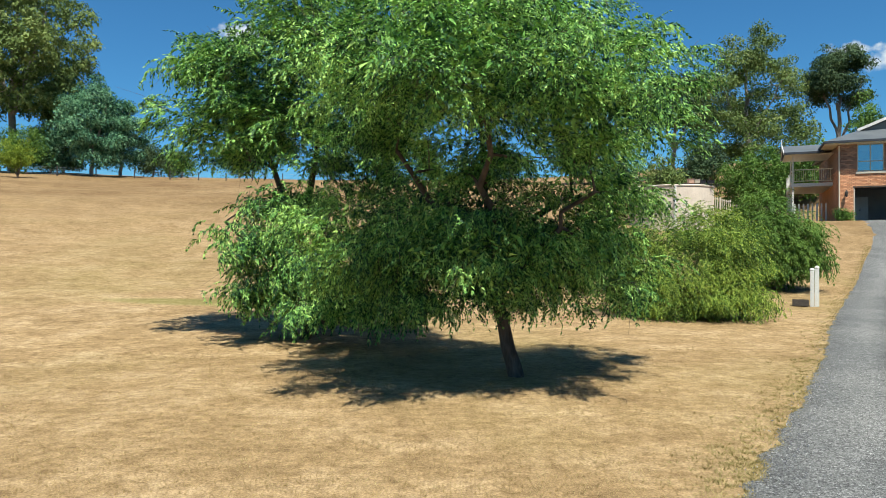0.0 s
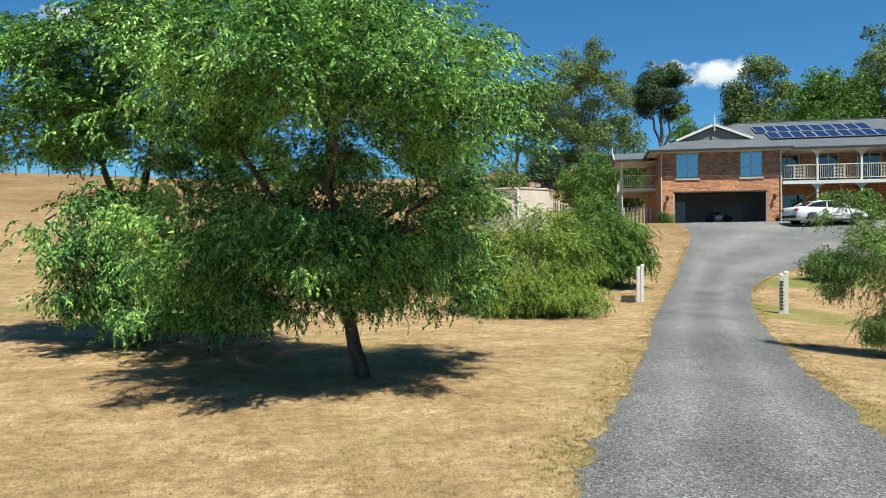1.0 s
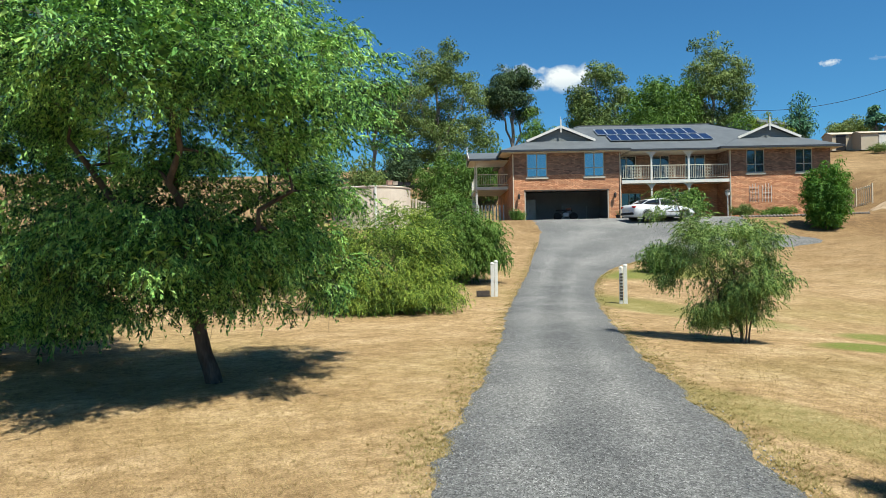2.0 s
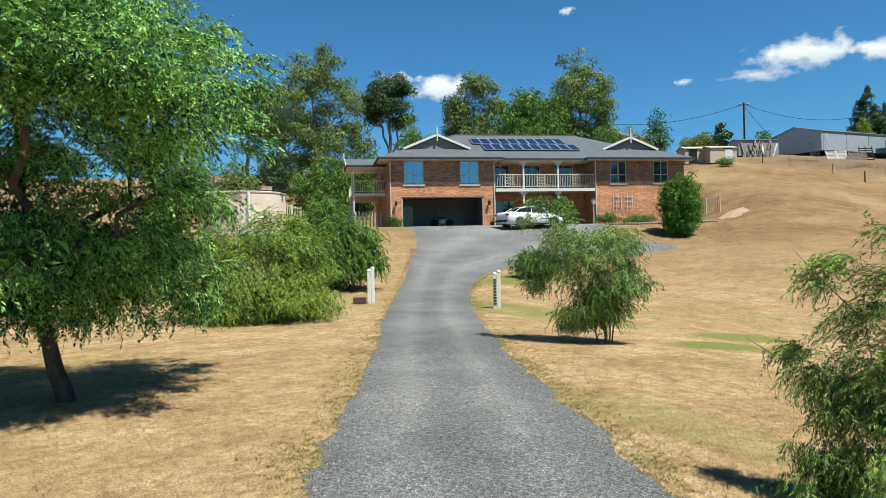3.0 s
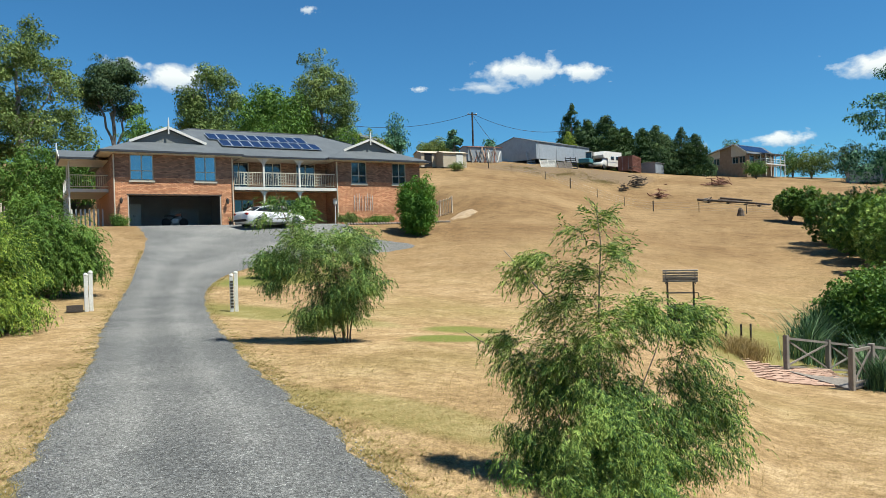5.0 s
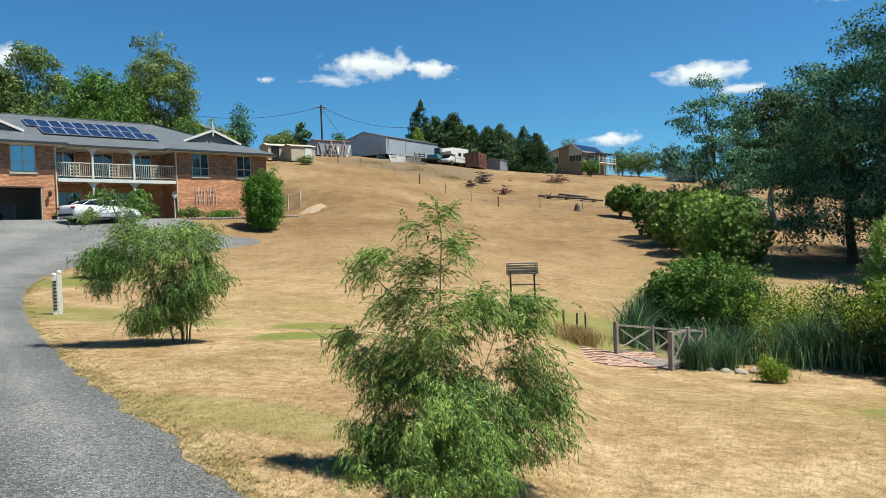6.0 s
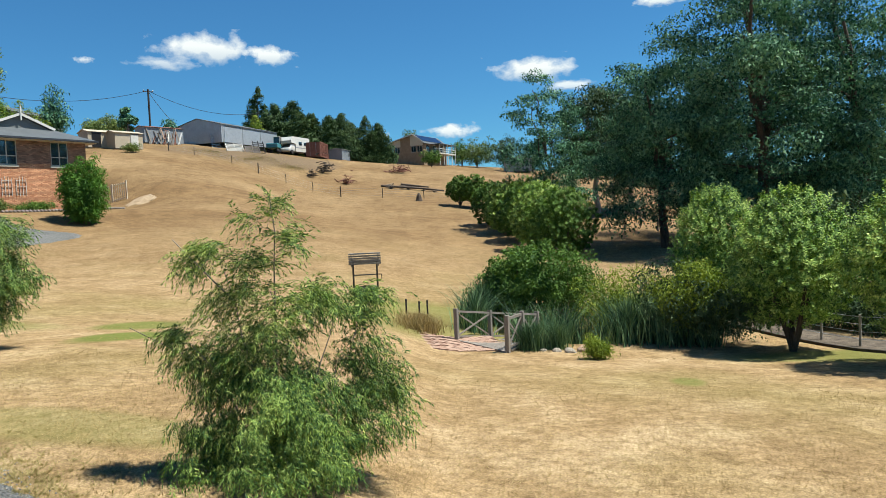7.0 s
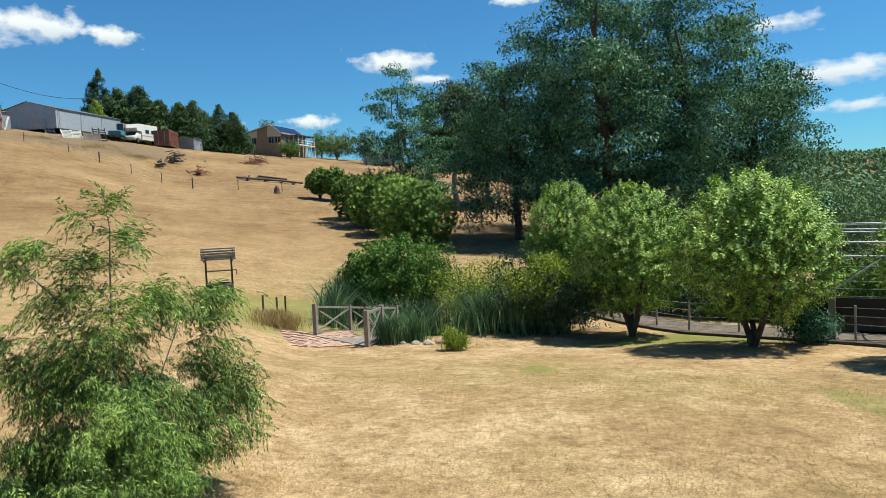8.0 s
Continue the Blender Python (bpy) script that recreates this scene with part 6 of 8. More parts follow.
def build_car():
    u, v = 8.2, -5.4
    x, y = HOUSE_O[0] + HU[0] * u + HV[0] * v, HOUSE_O[1] + HU[1] * u + HV[1] * v
    t = thing("car", base_at(x, y, 0.02), "white four-door sedan parked on the gravel before the house", "car", turn=90 - HOUSE_AZ + 17)
    body = part("body", loft([ring(-2.38, 0.70, 0.42, 0.80), ring(-2.3, 0.82, 0.30, 1.0), ring(-2.05, 0.89, 0.22, 1.06), ring(-1.2, 0.91, 0.2, 1.02), ring(0.0, 0.91, 0.2, 0.98), ring(0.9, 0.91, 0.2, 0.96),
                                ring(1.5, 0.90, 0.22, 0.88), ring(2.1, 0.85, 0.26, 0.76), ring(2.35, 0.70, 0.36, 0.64)]), M["carwhite"], t)
    cab = [ring(-1.75, 0.66, 0.96, 1.05, 0.0), ring(-1.15, 0.66, 0.95, 1.34, 0.0), ring(-0.6, 0.64, 0.94, 1.43, 0.0), ring(0.1, 0.64, 0.94, 1.45, 0.0), ring(0.55, 0.65, 0.93, 1.36, 0.0), ring(1.25, 0.70, 0.9, 0.96, 0.0)]
    part("cabin", loft(cab), M["carglass"], t, "dark tinted car windows")
    part("roof", loft([[(p[0], p[1] * 1.015, p[2] + 0.012) for p in r[3:7]] for r in cab[1:5]], False), M["carwhite"], t)
    for xa, za, xb, zb in ((-1.78, 1.0, -1.12, 1.35), (0.53, 1.37, 1.28, 0.94), (-0.32, 0.97, -0.3, 1.42)):
        for s in (-1, 1):
            part("pillar", beams(((xa, s * 0.69, za), (xb, s * 0.64, zb), 0.07, 0.03)), M["carwhite"], t)
    for xx in (-1.42, 1.42):
        for s in (-1, 1):
            wheel(t, xx, s * 0.82, 0.33, 0.22, s)
            part("wheel_arch", beams(*[((xx + 0.38 * math.cos(a), s * 0.925, 0.33 + 0.38 * math.sin(a)), (xx + 0.38 * math.cos(a + 0.4), s * 0.925, 0.33 + 0.38 * math.sin(a + 0.4)), 0.03, 0.03) for a in np.arange(0, 3.0, 0.4)]), M["black"], t)
    for s in (-1, 1):
        part("tail_light", boxes((-2.36, -2.2, s * 0.66 - 0.16, s * 0.66 + 0.16, 0.78, 0.93), bevel=0.02), M["lampred"], t)
        part("headlight", boxes((2.12, 2.3, s * 0.62 - 0.16, s * 0.62 + 0.16, 0.6, 0.72), bevel=0.02), M["glass"], t)
        part("mirror", boxes((0.72, 0.9, s * 0.98 - 0.1, s * 0.98 + 0.1, 0.96, 1.1), bevel=0.03), M["carwhite"], t)
        part("door_handle", boxes((-0.75, -0.55, s * 0.925 - 0.02, s * 0.925 + 0.02, 0.82, 0.86), (0.15, 0.35, s * 0.925 - 0.02, s * 0.925 + 0.02, 0.80, 0.84)), M["alloy"], t)
        part("sill", boxes((-1.0, 1.0, s * 0.9 - 0.03, s * 0.9 + 0.03, 0.2, 0.28)), M["black"], t)
    part("bumper", boxes((-2.43, -2.2, -0.72, 0.72, 0.36, 0.52), bevel=0.04), M["black"], t)
    part("plate_panel", boxes((-2.42, -2.37, -0.25, 0.25, 0.62, 0.74)), M["white"], t)


m_, n_, l_, b_ = mat("car_glass", 0.05, 0, 0.8)
b_.inputs["Base Color"].default_value = (0.012, 0.015, 0.018, 1)
M["carglass"] = m_
build_car()


# ---- by the house ----
def house_place(u, v):
    return HOUSE_O[0] + HU[0] * u + HV[0] * v, HOUSE_O[1] + HU[1] * u + HV[1] * v


mound("bush", 40.7, 30.0, 1.15, 1.9, "low dark green bush beside the turning circle", "leaf_green", 400, 90, (0.22, 0.38), 50, 0.13)


def lamp_post(x, y):
    t = thing("garden_lamp", base_at(x, y), "white garden lamp on a slim post", "lamp")
    part("post", beams(((0, 0, 0), (0, 0, 1.5), 0.07), sides=8), M["white"], t)
    part("lantern", lathe([(0.06, 1.5), (0.14, 1.56), (0.17, 1.8), (0.05, 1.84)], 8), M["white"], t)
    part("cap", lathe([(0.21, 1.845), (0.12, 1.92), (0.02, 1.99)], 8), M["darkwood"], t)


lamp_post(*house_place(14.2, -2.2))
mound_at = lambda u, v: (math.degrees(math.atan2(*house_place(u, v))), math.hypot(*house_place(u, v)))
mound("shrub", *mound_at(-0.75, -0.9), 1.0, 1.5, "small green shrub beside the garage", "leaf_green", 401, 60, (0.18, 0.3), 40, 0.12, "shrub")
mound("shrub", *mound_at(12.5, -0.6), 2.3, 2.6, "palm-like green shrub under the balcony", "leaf_green", 402, 70, (0.3, 0.5), 34, 0.3, "shrub", 0.3)
mound("shrub", *mound_at(9.6, -0.7), 2.1, 2.0, "arching green shrub under the balcony", "leaf_weep", 403, 60, (0.25, 0.45), 34, 0.25, "shrub", 0.3)
mound("shrub", *mound_at(15.6, -1.6), 1.1, 2.4, "low mixed shrub in the front bed", "leaf_gum", 404, 60, (0.2, 0.35), 40, 0.15, "shrub")
mound("shrub", *mound_at(18.2, -1.4), 0.8, 2.8, "low green shrub in the front bed", "leaf_green", 405, 60, (0.2, 0.3), 40, 0.14, "shrub")
mound("shrub", *mound_at(21.0, -1.3), 0.7, 2.6, "low green shrub in the front bed", "leaf_gum", 406, 50, (0.2, 0.3), 40, 0.14, "shrub")
t_ = thing("plant_pot", base_at(*house_place(6.75, -0.4)), "dark pot with a small plant by the garage", "pot")
part("pot", lathe([(0.12, 0), (0.17, 0.25), (0.2, 0.32), (0.17, 0.33)], 14), M["black"], t_)
part("plant", beams(*[((0, 0, 0.3), (0.18 * math.cos(k), 0.18 * math.sin(k), 0.62), 0.03) for k in range(7)]), M["leaf_green"], t_)


def garden_wall():
    """A low stone edge along the front bed."""
    rng = random.Random(4)
    t = thing("garden_edge", base_at(*house_place(14.8, -3.2)), "low curved edge of garden stones along the front bed", "garden edge")
    o = house_place(14.8, -3.2)
    for k in range(40):
        s = k / 39
        u, v = 14.8 + 9.5 * s, -3.2 - 0.8 * math.sin(s * 2.6) + 1.4 * s
        x, y = house_place(u, v)
        bm = bmesh.new()
        bmesh.ops.create_icosphere(bm, subdivisions=1, radius=0.13)
        for p in bm.verts:
            p.co = Vector((p.co.x * rng.uniform(1.0, 1.3), p.co.y * rng.uniform(0.8, 1.1), p.co.z * rng.uniform(0.7, 0.95))) + Vector((x - o[0], y - o[1], gz(x, y) - gz(*o) + 0.07))
        part("stone", bm, M["wood"], t)


garden_wall()
t_ = thing("soil_heap", base_at(55.0, 37.9, -0.2), "low heap of pale dry soil on the slope", "soil heap")
bm = bmesh.new()
bmesh.ops.create_icosphere(bm, subdivisions=4, radius=1.0)
for p in bm.verts:
    k = 1 + 0.3 * noise.noise(p.co * 2.2) + 0.12 * noise.noise(p.co * 7)
    p.co = Vector((p.co.x * 1.5 * k, p.co.y * 1.2 * k, p.co.z * 0.3 * k))
    p.co.z += gz(55.0 + p.co.x, 37.9 + p.co.y) - gz(55.0, 37.9) + 0.1
for f in bm.faces:
    f.smooth = True
part("soil", bm, M["soil"], t_)


def garage_things():
    def put(name, u, v, label, category):
        e = thing(name, (*house_place(u, v), HOUSE_O[2] + 0.03), label, category, turn=90 - HOUSE_AZ)
        return e
    bike = put("motorbike", 3.3, 2.2, "dark motorbike parked in the open garage", "motorbike")
    for xx in (-0.6, 0.65):
        bm = lathe([(0.24, -0.05), (0.31, -0.05), (0.33, 0), (0.31, 0.05), (0.24, 0.05)], 20)
        bmesh.ops.rotate(bm, verts=bm.verts, matrix=Matrix.Rotation(radians(90), 3, "X"))
        bmesh.ops.translate(bm, verts=bm.verts, vec=(xx, 0, 0.33))
        part("wheel", bm, M["tyre"], bike)
    part("frame", beams(((-0.6, 0, 0.33), (0.0, 0, 0.75), 0.08), ((0, 0, 0.75), (0.45, 0, 0.9), 0.12), ((0.65, 0, 0.33), (0.42, 0, 1.0), 0.07), ((-0.6, 0, 0.33), (0.1, 0, 0.35), 0.07)), M["black"], bike)
    part("seat", boxes((-0.75, 0.05, -0.12, 0.12, 0.76, 0.88), bevel=0.04), M["black"], bike)
    part("fuel_tank", boxes((0.06, 0.45, -0.14, 0.14, 0.8, 1.0), bevel=0.06), M["rust"], bike)
    part("handlebar", beams(((0.4, -0.32, 1.08), (0.4, 0.32, 1.08), 0.03)), M["black"], bike)
    part("engine", boxes((-0.2, 0.25, -0.13, 0.13, 0.3, 0.62), bevel=0.03), M["steel"], bike)
    cup = put("cupboard", 0.9, 5.4, "tall dark storage cupboard in the garage", "cupboard")
    part("body", boxes((-0.5, 0.5, -0.3, 0.3, 0, 1.9), bevel=0.01), M["greyshed"], cup)
    for s in (-1, 1):
        d = part("door", boxes((min(0.01 * s, 0.48 * s), max(0.01 * s, 0.48 * s), -0.325, -0.302, 0.05, 1.86)), M["steel"], cup)
        part("handle", boxes((0.05 * s - 0.01, 0.05 * s + 0.01, -0.35, -0.326, 0.9, 1.05)), M["black"], d)
    pan = put("folded_table", 4.6, 5.2, "pale folded table leaning in the garage", "table")
    part("tabletop", boxes((-1.1, 1.1, -0.03, 0.03, 0.1, 1.5)), M["greyshed"], pan)
    part("leg", boxes((-1.0, -0.95, -0.08, -0.034, 0, 1.3)), M["steel"], pan)
    part("leg", boxes((0.95, 1.0, -0.08, -0.034, 0, 1.3)), M["steel"], pan)


garage_things()


# ---- paddock ----
def post_fence(points, label, spacing=4.6, tall=1.15, wires=4, mat_="darkwood", thick=0.11, pale=0):
    """A wire fence whose posts follow the ground through the given places."""
    p0 = points[0]
    o = Vector((*p0, gz(*p0)))
    t = thing("fence", o, label, "fence")
    tops, n = [], 0
    for (ax, ay), (bx, by) in zip(points, points[1:]):
        m = max(1, round(math.hypot(bx - ax, by - ay) / spacing))
        for k in range(m):
            tops.append((ax + (bx - ax) * k / m, ay + (by - ay) * k / m))
    tops.append(points[-1])
    prev = None
    for k, (x, y) in enumerate(tops):
        z = gz(x, y)
        w = thick if k % 3 == 0 or not pale else thick * 0.55
        h = tall * (1.0 if k % 3 == 0 else 0.9)
        part("post", beams(((x - o.x, y - o.y, z - o.z - 0.2), (x - o.x + 0.03 * math.sin(k * 3), y - o.y, z - o.z + h), w, w), sides=6), M[mat_], t)
        if prev:
            bm = bmesh.new()
            for j in range(wires):
                zz = tall * 0.9 * (j + 1) / (wires + 0.3)
                beam(bm, (prev[0] - o.x, prev[1] - o.y, prev[2] - o.z + zz), (x - o.x, y - o.y, z - o.z + zz), 0.012)
            part("wire", bm, M["steel"], t)
        prev = (x, y, z)
    return t


post_fence([at(57.5, 103), at(59.3, 100), at(62.0, 96), at(66, 90), at(70.2, 84.7), at(73.5, 84), at(76.8, 84), at(79.6, 84)], "dark timber post-and-wire fence across the dry paddock", 4.4, 1.25, 4, "darkwood", 0.15, 1)
post_fence([at(-36, 98), at(-31, 97), at(-26, 98), at(-21, 101), at(-15, 104), at(-6, 108)], "timber post-and-wire fence along the top of the field", 4.0, 1.2, 4, "darkwood", 0.14)
post_fence([at(92.5, 64), at(95, 60), at(97, 57)], "post-and-rail fence under the wattles", 3.0, 1.2, 3, "wood", 0.14)


def heap(bearing, reach, size, label, seed, mat_="darkwood", n=26, flat=0.35, length=1.0):
    rng = np.random.default_rng(seed)
    x, y = at(bearing, reach)
    t = thing("brush_heap", base_at(x, y), label, "heap")
    segs = []
    for k in range(n):
        size_ = size * 0.6
        c = rng.normal(size=3) * [size_ * 0.35, size_ * 0.35, 0]
        c[2] = abs(rng.normal()) * size * flat * 0.5 + 0.1
        d = rng.normal(size=3) * [1, 1, 0.22]
        d *= size_ * length * rng.uniform(0.3, 0.6) / np.linalg.norm(d)
        segs.append(np.array([c - d, c + rng.normal(size=3) * 0.05, c + d]))
    segs = [s + [0, 0, max(0.0, 0.05 - s[:, 2].min())] for s in segs]
    for k, s in enumerate(segs):
        v, f = tubes([s], [np.array([0.07, 0.05, 0.025]) * rng.uniform(0.5, 1.2)], 5)
        arrays("branch", v, f, M[mat_], t)


heap(69.0, 104, 2.6, "tangled heap of dead grey branches in the paddock", 501, "darkwood", 60, 0.7, 0.8)
heap(67.9, 97.7, 2.0, "low heap of old logs by the fence", 502, "darkwood", 26, 0.3, 0.8)
heap(70.7, 96, 2.3, "rusty old harrow among dead branches", 503, "rust", 44, 0.4, 0.8)
heap(74.8, 111, 3.6, "long heap of burnt branches and rubble", 504, "rust", 60, 0.28, 0.8)
heap(74.1, 95, 1.3, "small heap of pale sticks", 505, "wood", 20, 0.4)


def logs():
    for k, (b0, r0, b1, r1) in enumerate(((73.4, 95, 77.6, 93), (74.9, 95, 78.4, 92), (75.0, 96.5, 77.2, 95.5))):
        a, b = Vector((*at(b0, r0), 0)), Vector((*at(b1, r1), 0))
        a.z, b.z = gz(a.x, a.y) + 0.28, gz(b.x, b.y) + 0.28
        t = thing("log", a - Vector((0, 0, 0.28)), "long dark felled pole lying in the paddock", "log", "felled poles")
        d = b - a
        v, f = tubes([np.array([(0, 0, 0.28), (d.x * 0.5, d.y * 0.5, d.z * 0.5 + 0.28), (d.x, d.y, d.z + 0.28)])], [np.array([0.15, 0.13, 0.10])], 8)
        arrays("trunk", v, f, M["bark"], t, smooth=True)
        for s in (0.2, 0.8):
            part("bearer", boxes((d.x * s - 0.4, d.x * s + 0.4, d.y * s - 0.15, d.y * s + 0.15, d.z * s - 0.25, d.z * s + 0.12)), M["darkwood"], t)
    x, y = at(76.4, 81)
    t = thing("stump", base_at(x, y), "dark broken tree stump", "stump")
    part("stump", lathe([(0.45, -0.1), (0.32, 0.25), (0.26, 0.6), (0.1, 0.85)], 9), M["bark"], t)


logs()


# ---- the yard on the hill ----
def gable_shed(name, p, turn, length, depth, eave, ridge, wall, roofm, label, door=None, ribs=0, along_x=True):
    """A sheet-metal shed; its ridge runs along its own x."""
    t = thing(name, base_at(*p, -0.15), label, "shed", turn=turn)
    L, D = length / 2, depth / 2
    part("wall", boxes((-L, L, -D, -D + 0.06, 0, eave)), M[wall], t)
    part("wall", boxes((-L, L, D - 0.06, D, 0, eave)), M[wall], t)
    for s in (-1, 1):
        bm = prism(bmesh.new(), [(-D + 0.061, 0), (D - 0.061, 0), (D - 0.061, eave), (0, ridge - 0.05), (-D + 0.061, eave)], "x", s * L - 0.03 * (1 + s), s * L + 0.03 * (1 - s))
        part("gable_wall", bm, M[wall], t)
    r = bmesh.new()
    for s in (-1, 1):
        sheet(r, [(-L - 0.15, s * (D + 0.15), eave - 0.02), (L + 0.15, s * (D + 0.15), eave - 0.02), (L + 0.15, 0, ridge), (-L - 0.15, 0, ridge)], 0.05)
    part("roof", r, M[roofm], t)
    for k in range(ribs):
        xx = -L + length * (k + 0.5) / ribs
        part("rib", boxes((xx - 0.04, xx + 0.04, -D - 0.04, -D, 0.05, eave - 0.1)), M[wall], t)
    if door:
        for (a, b, h, m) in door:
            d = part("door", boxes((a, b, -D - 0.05, -D - 0.004, 0.05, h)), M[m], t)
            part("door_rail", boxes((a - 0.05, b + 0.05, -D - 0.09, -D - 0.004, h + 0.004, h + 0.1)), M["gutter"], d)
    return t


gable_shed("machinery_shed", at(61.8, 124), -37 + 90 - 62, 15.0, 9.0, 2.8, 4.0, "steel", "roof", "long grey sheet-metal machinery shed", [(-6.8, -2.6, 2.5, "steel"), (-2.2, 2.2, 2.5, "steel"), (2.6, 6.9, 2.5, "steel")], 18)
gable_shed("garden_shed", at(54.5, 100), -28, 3.6, 2.6, 2.0, 2.35, "beigeshed", "beigeshed", "small beige metal garden shed", [(0.2, 1.2, 1.8, "white")])
gable_shed("garden_shed", at(52.7, 101), -28, 3.4, 2.6, 2.0, 2.4, "beigeshed", "beigeshed", "small beige metal garden shed with an open side", [(-1.2, -0.1, 1.8, "black")])
gable_shed("lean_to", at(56.9, 115), -30, 6.0, 3.0, 2.3, 2.6, "greyshed", "rust", "rusty lean-to stacked with timber")
gable_shed("iron_shed", at(70.2, 130), -5, 3.4, 2.6, 1.9, 2.1, "greyshed", "steel", "low grey corrugated shed beside the container", None, 8)
rng_ = random.Random(9)
for k in range(9):
    b, r = 56.3 + 0.25 * k, 112.5 + 0.3 * (k % 3)
    x, y = at(b, r)
    t_ = thing("timber_stack", base_at(x, y), "weathered planks leaning in the yard", "planks", "leaning planks", rng_.uniform(-30, 30))
    part("plank", beams(((-0.3, 0, 0), (0.5 + rng_.random() * 0.5, 0.4, 1.7 + rng_.random()), 0.22, 0.05)), M[("wood", "rust", "white")[k % 3]], t_)
    part("plank", beams(((0.1, 0, 0), (-0.4, 0.4, 1.5 + rng_.random()), 0.2, 0.05)), M[("wood", "paver", "wood")[k % 3]], t_)


def container():
    x, y = at(68.5, 125)
    t = thing("shipping_container", base_at(x, y, -0.05), "rust-red corrugated steel shipping container", "container", turn=8)
    part("body", boxes((-3.0, 3.0, -1.2, 1.2, 0.12, 2.55)), M["rust"], t)
    for k in range(22):
        part("rib", boxes((-2.85 + 0.27 * k, -2.73 + 0.27 * k, -1.235, -1.204, 0.25, 2.42)), M["rust"], t)
    for z in (0.1, 2.5):
        part("rail", boxes((-3.04, 3.04, -1.26, -1.2, z, z + 0.12)), M["rust"], t)
    for s in (-1, 1):
        d = part("door", boxes((-3.06, -3.004, min(0.02 * s, 1.15 * s), max(0.02 * s, 1.15 * s), 0.2, 2.45)), M["rust"], t)
        part("lock_rod", beams(((-3.08, 0.5 * s, 0.2), (-3.08, 0.5 * s, 2.45), 0.04)), M["steel"], d)


container()


def motorhome():
    x, y = at(66.75, 124)
    t = thing("motorhome", base_at(x, y), "white motorhome parked in the yard", "motorhome", turn=170)
    bm = prism(bmesh.new(), [(-2.9, 0.5), (1.3, 0.5), (1.3, 1.75), (2.5, 1.85), (2.65, 2.3), (2.1, 2.95), (-2.8, 2.95), (-2.9, 2.8)], "y", -1.12, 1.12)
    part("body", bm, M["white"], t)
    part("roof_hatch", boxes((-1.2, -0.5, -0.35, 0.35, 2.955, 3.12), (0.3, 0.9, -0.3, 0.3, 2.955, 3.08), bevel=0.03), M["white"], t)
    part("stripe", boxes((-2.88, 1.28, -1.135, -1.122, 1.1, 1.22), (-2.88, 1.28, 1.122, 1.135, 1.1, 1.22)), M["greyshed"], t)
    part("cab", loft([ring(1.3, 0.98, 0.45, 1.75, 0.0), ring(2.3, 0.98, 0.45, 1.7, 0.0), ring(2.75, 0.95, 0.45, 1.15, 0.0), ring(3.2, 0.85, 0.45, 0.95, 0.0)]), M["white"], t)
    part("windscreen", loft([ring(2.33, 0.86, 1.15, 1.72, 0.0), ring(2.74, 0.84, 1.12, 1.22, 0.0)]), M["carglass"], t)
    for s in (-1, 1):
        for a, b in ((-2.2, -1.2), (-0.5, 0.4)):
            part("window", boxes((a, b, s * 1.13 - 0.02, s * 1.13 + 0.02, 1.6, 2.15)), M["carglass"], t)
        for xx in (-1.9, 2.3):
            wheel(t, xx, s * 0.95, 0.36, 0.24, s)


motorhome()


def excavator():
    x, y = at(65.2, 121)
    t = thing("excavator", base_at(x, y), "teal excavator with folded boom in the yard", "excavator", turn=10)
    for s in (-0.75, 0.75):
        part("track", boxes((-1.4, 1.4, s - 0.2, s + 0.2, 0.02, 0.6), bevel=0.18), M["tyre"], t)
    part("engine_deck", boxes((-1.5, 0.9, -0.95, 0.95, 0.75, 1.5), bevel=0.08), M["teal"], t)
    cab = part("cab", boxes((-0.1, 1.0, -0.95, 0.0, 1.51, 2.6), bevel=0.06), M["carglass"], t, "glazed operator's cab")
    part("cab_roof", boxes((-0.15, 1.05, -1.0, 0.05, 2.605, 2.7), bevel=0.02), M["frame"], cab)
    for px_, py_ in ((-0.12, -0.97), (1.02, -0.97), (-0.12, 0.02), (1.02, 0.02)):
        part("pillar", beams(((px_, py_, 1.51), (px_, py_, 2.6), 0.08)), M["frame"], cab)
    part("boom", beams(((0.9, -0.4, 1.3), (2.3, -0.9, 2.6), 0.3, 0.4), ((2.3, -0.9, 2.6), (3.6, -1.3, 2.45), 0.28, 0.36)), M["teal"], t)
    part("arm", beams(((3.6, -1.3, 2.45), (3.0, -1.1, 0.9), 0.22, 0.3)), M["teal"], t)
    part("bucket", lathe([(0.25, 0.15), (0.45, 0.3), (0.45, 0.7), (0.3, 0.85)], 10), M["darkwood"], t).location = (2.9, -1.1, 0.0)


excavator()
for k, (b, r, w, h, m) in enumerate(((62.3, 113, 3.0, 1.2, "white"), (63.6, 114, 2.6, 1.1, "wood"), (64.1, 115, 2.0, 1.9, "black"), (60.9, 116, 1.4, 2.2, "steel"))):
    x, y = at(b, r)
    t_ = thing("pallet_stack", base_at(x, y), ("white-painted gates stacked in the yard", "grey timber pallets leaning in a row", "black frame rack in the yard", "sheets of iron leaning on the shed")[k], "stack", turn=-30)
    for j in range(6):
        part("slat", beams(((-w / 2, 0.1 * j, 0.03 + h * j / 6), (w / 2, 0.1 * j, 0.03 + h * j / 6), 0.05, 0.14)), M[m], t_)
    for s in (-1, 0, 1):
        part("upright", beams(((s * w / 2.1, -0.08, 0), (s * w / 2.1, 0.5, h), 0.1, 0.06)), M[m], t_)
x_, y_ = at(73.7, 146)
t_ = thing("farm_bin", base_at(x_, y_), "pale bins and crates beside the far house", "bin")
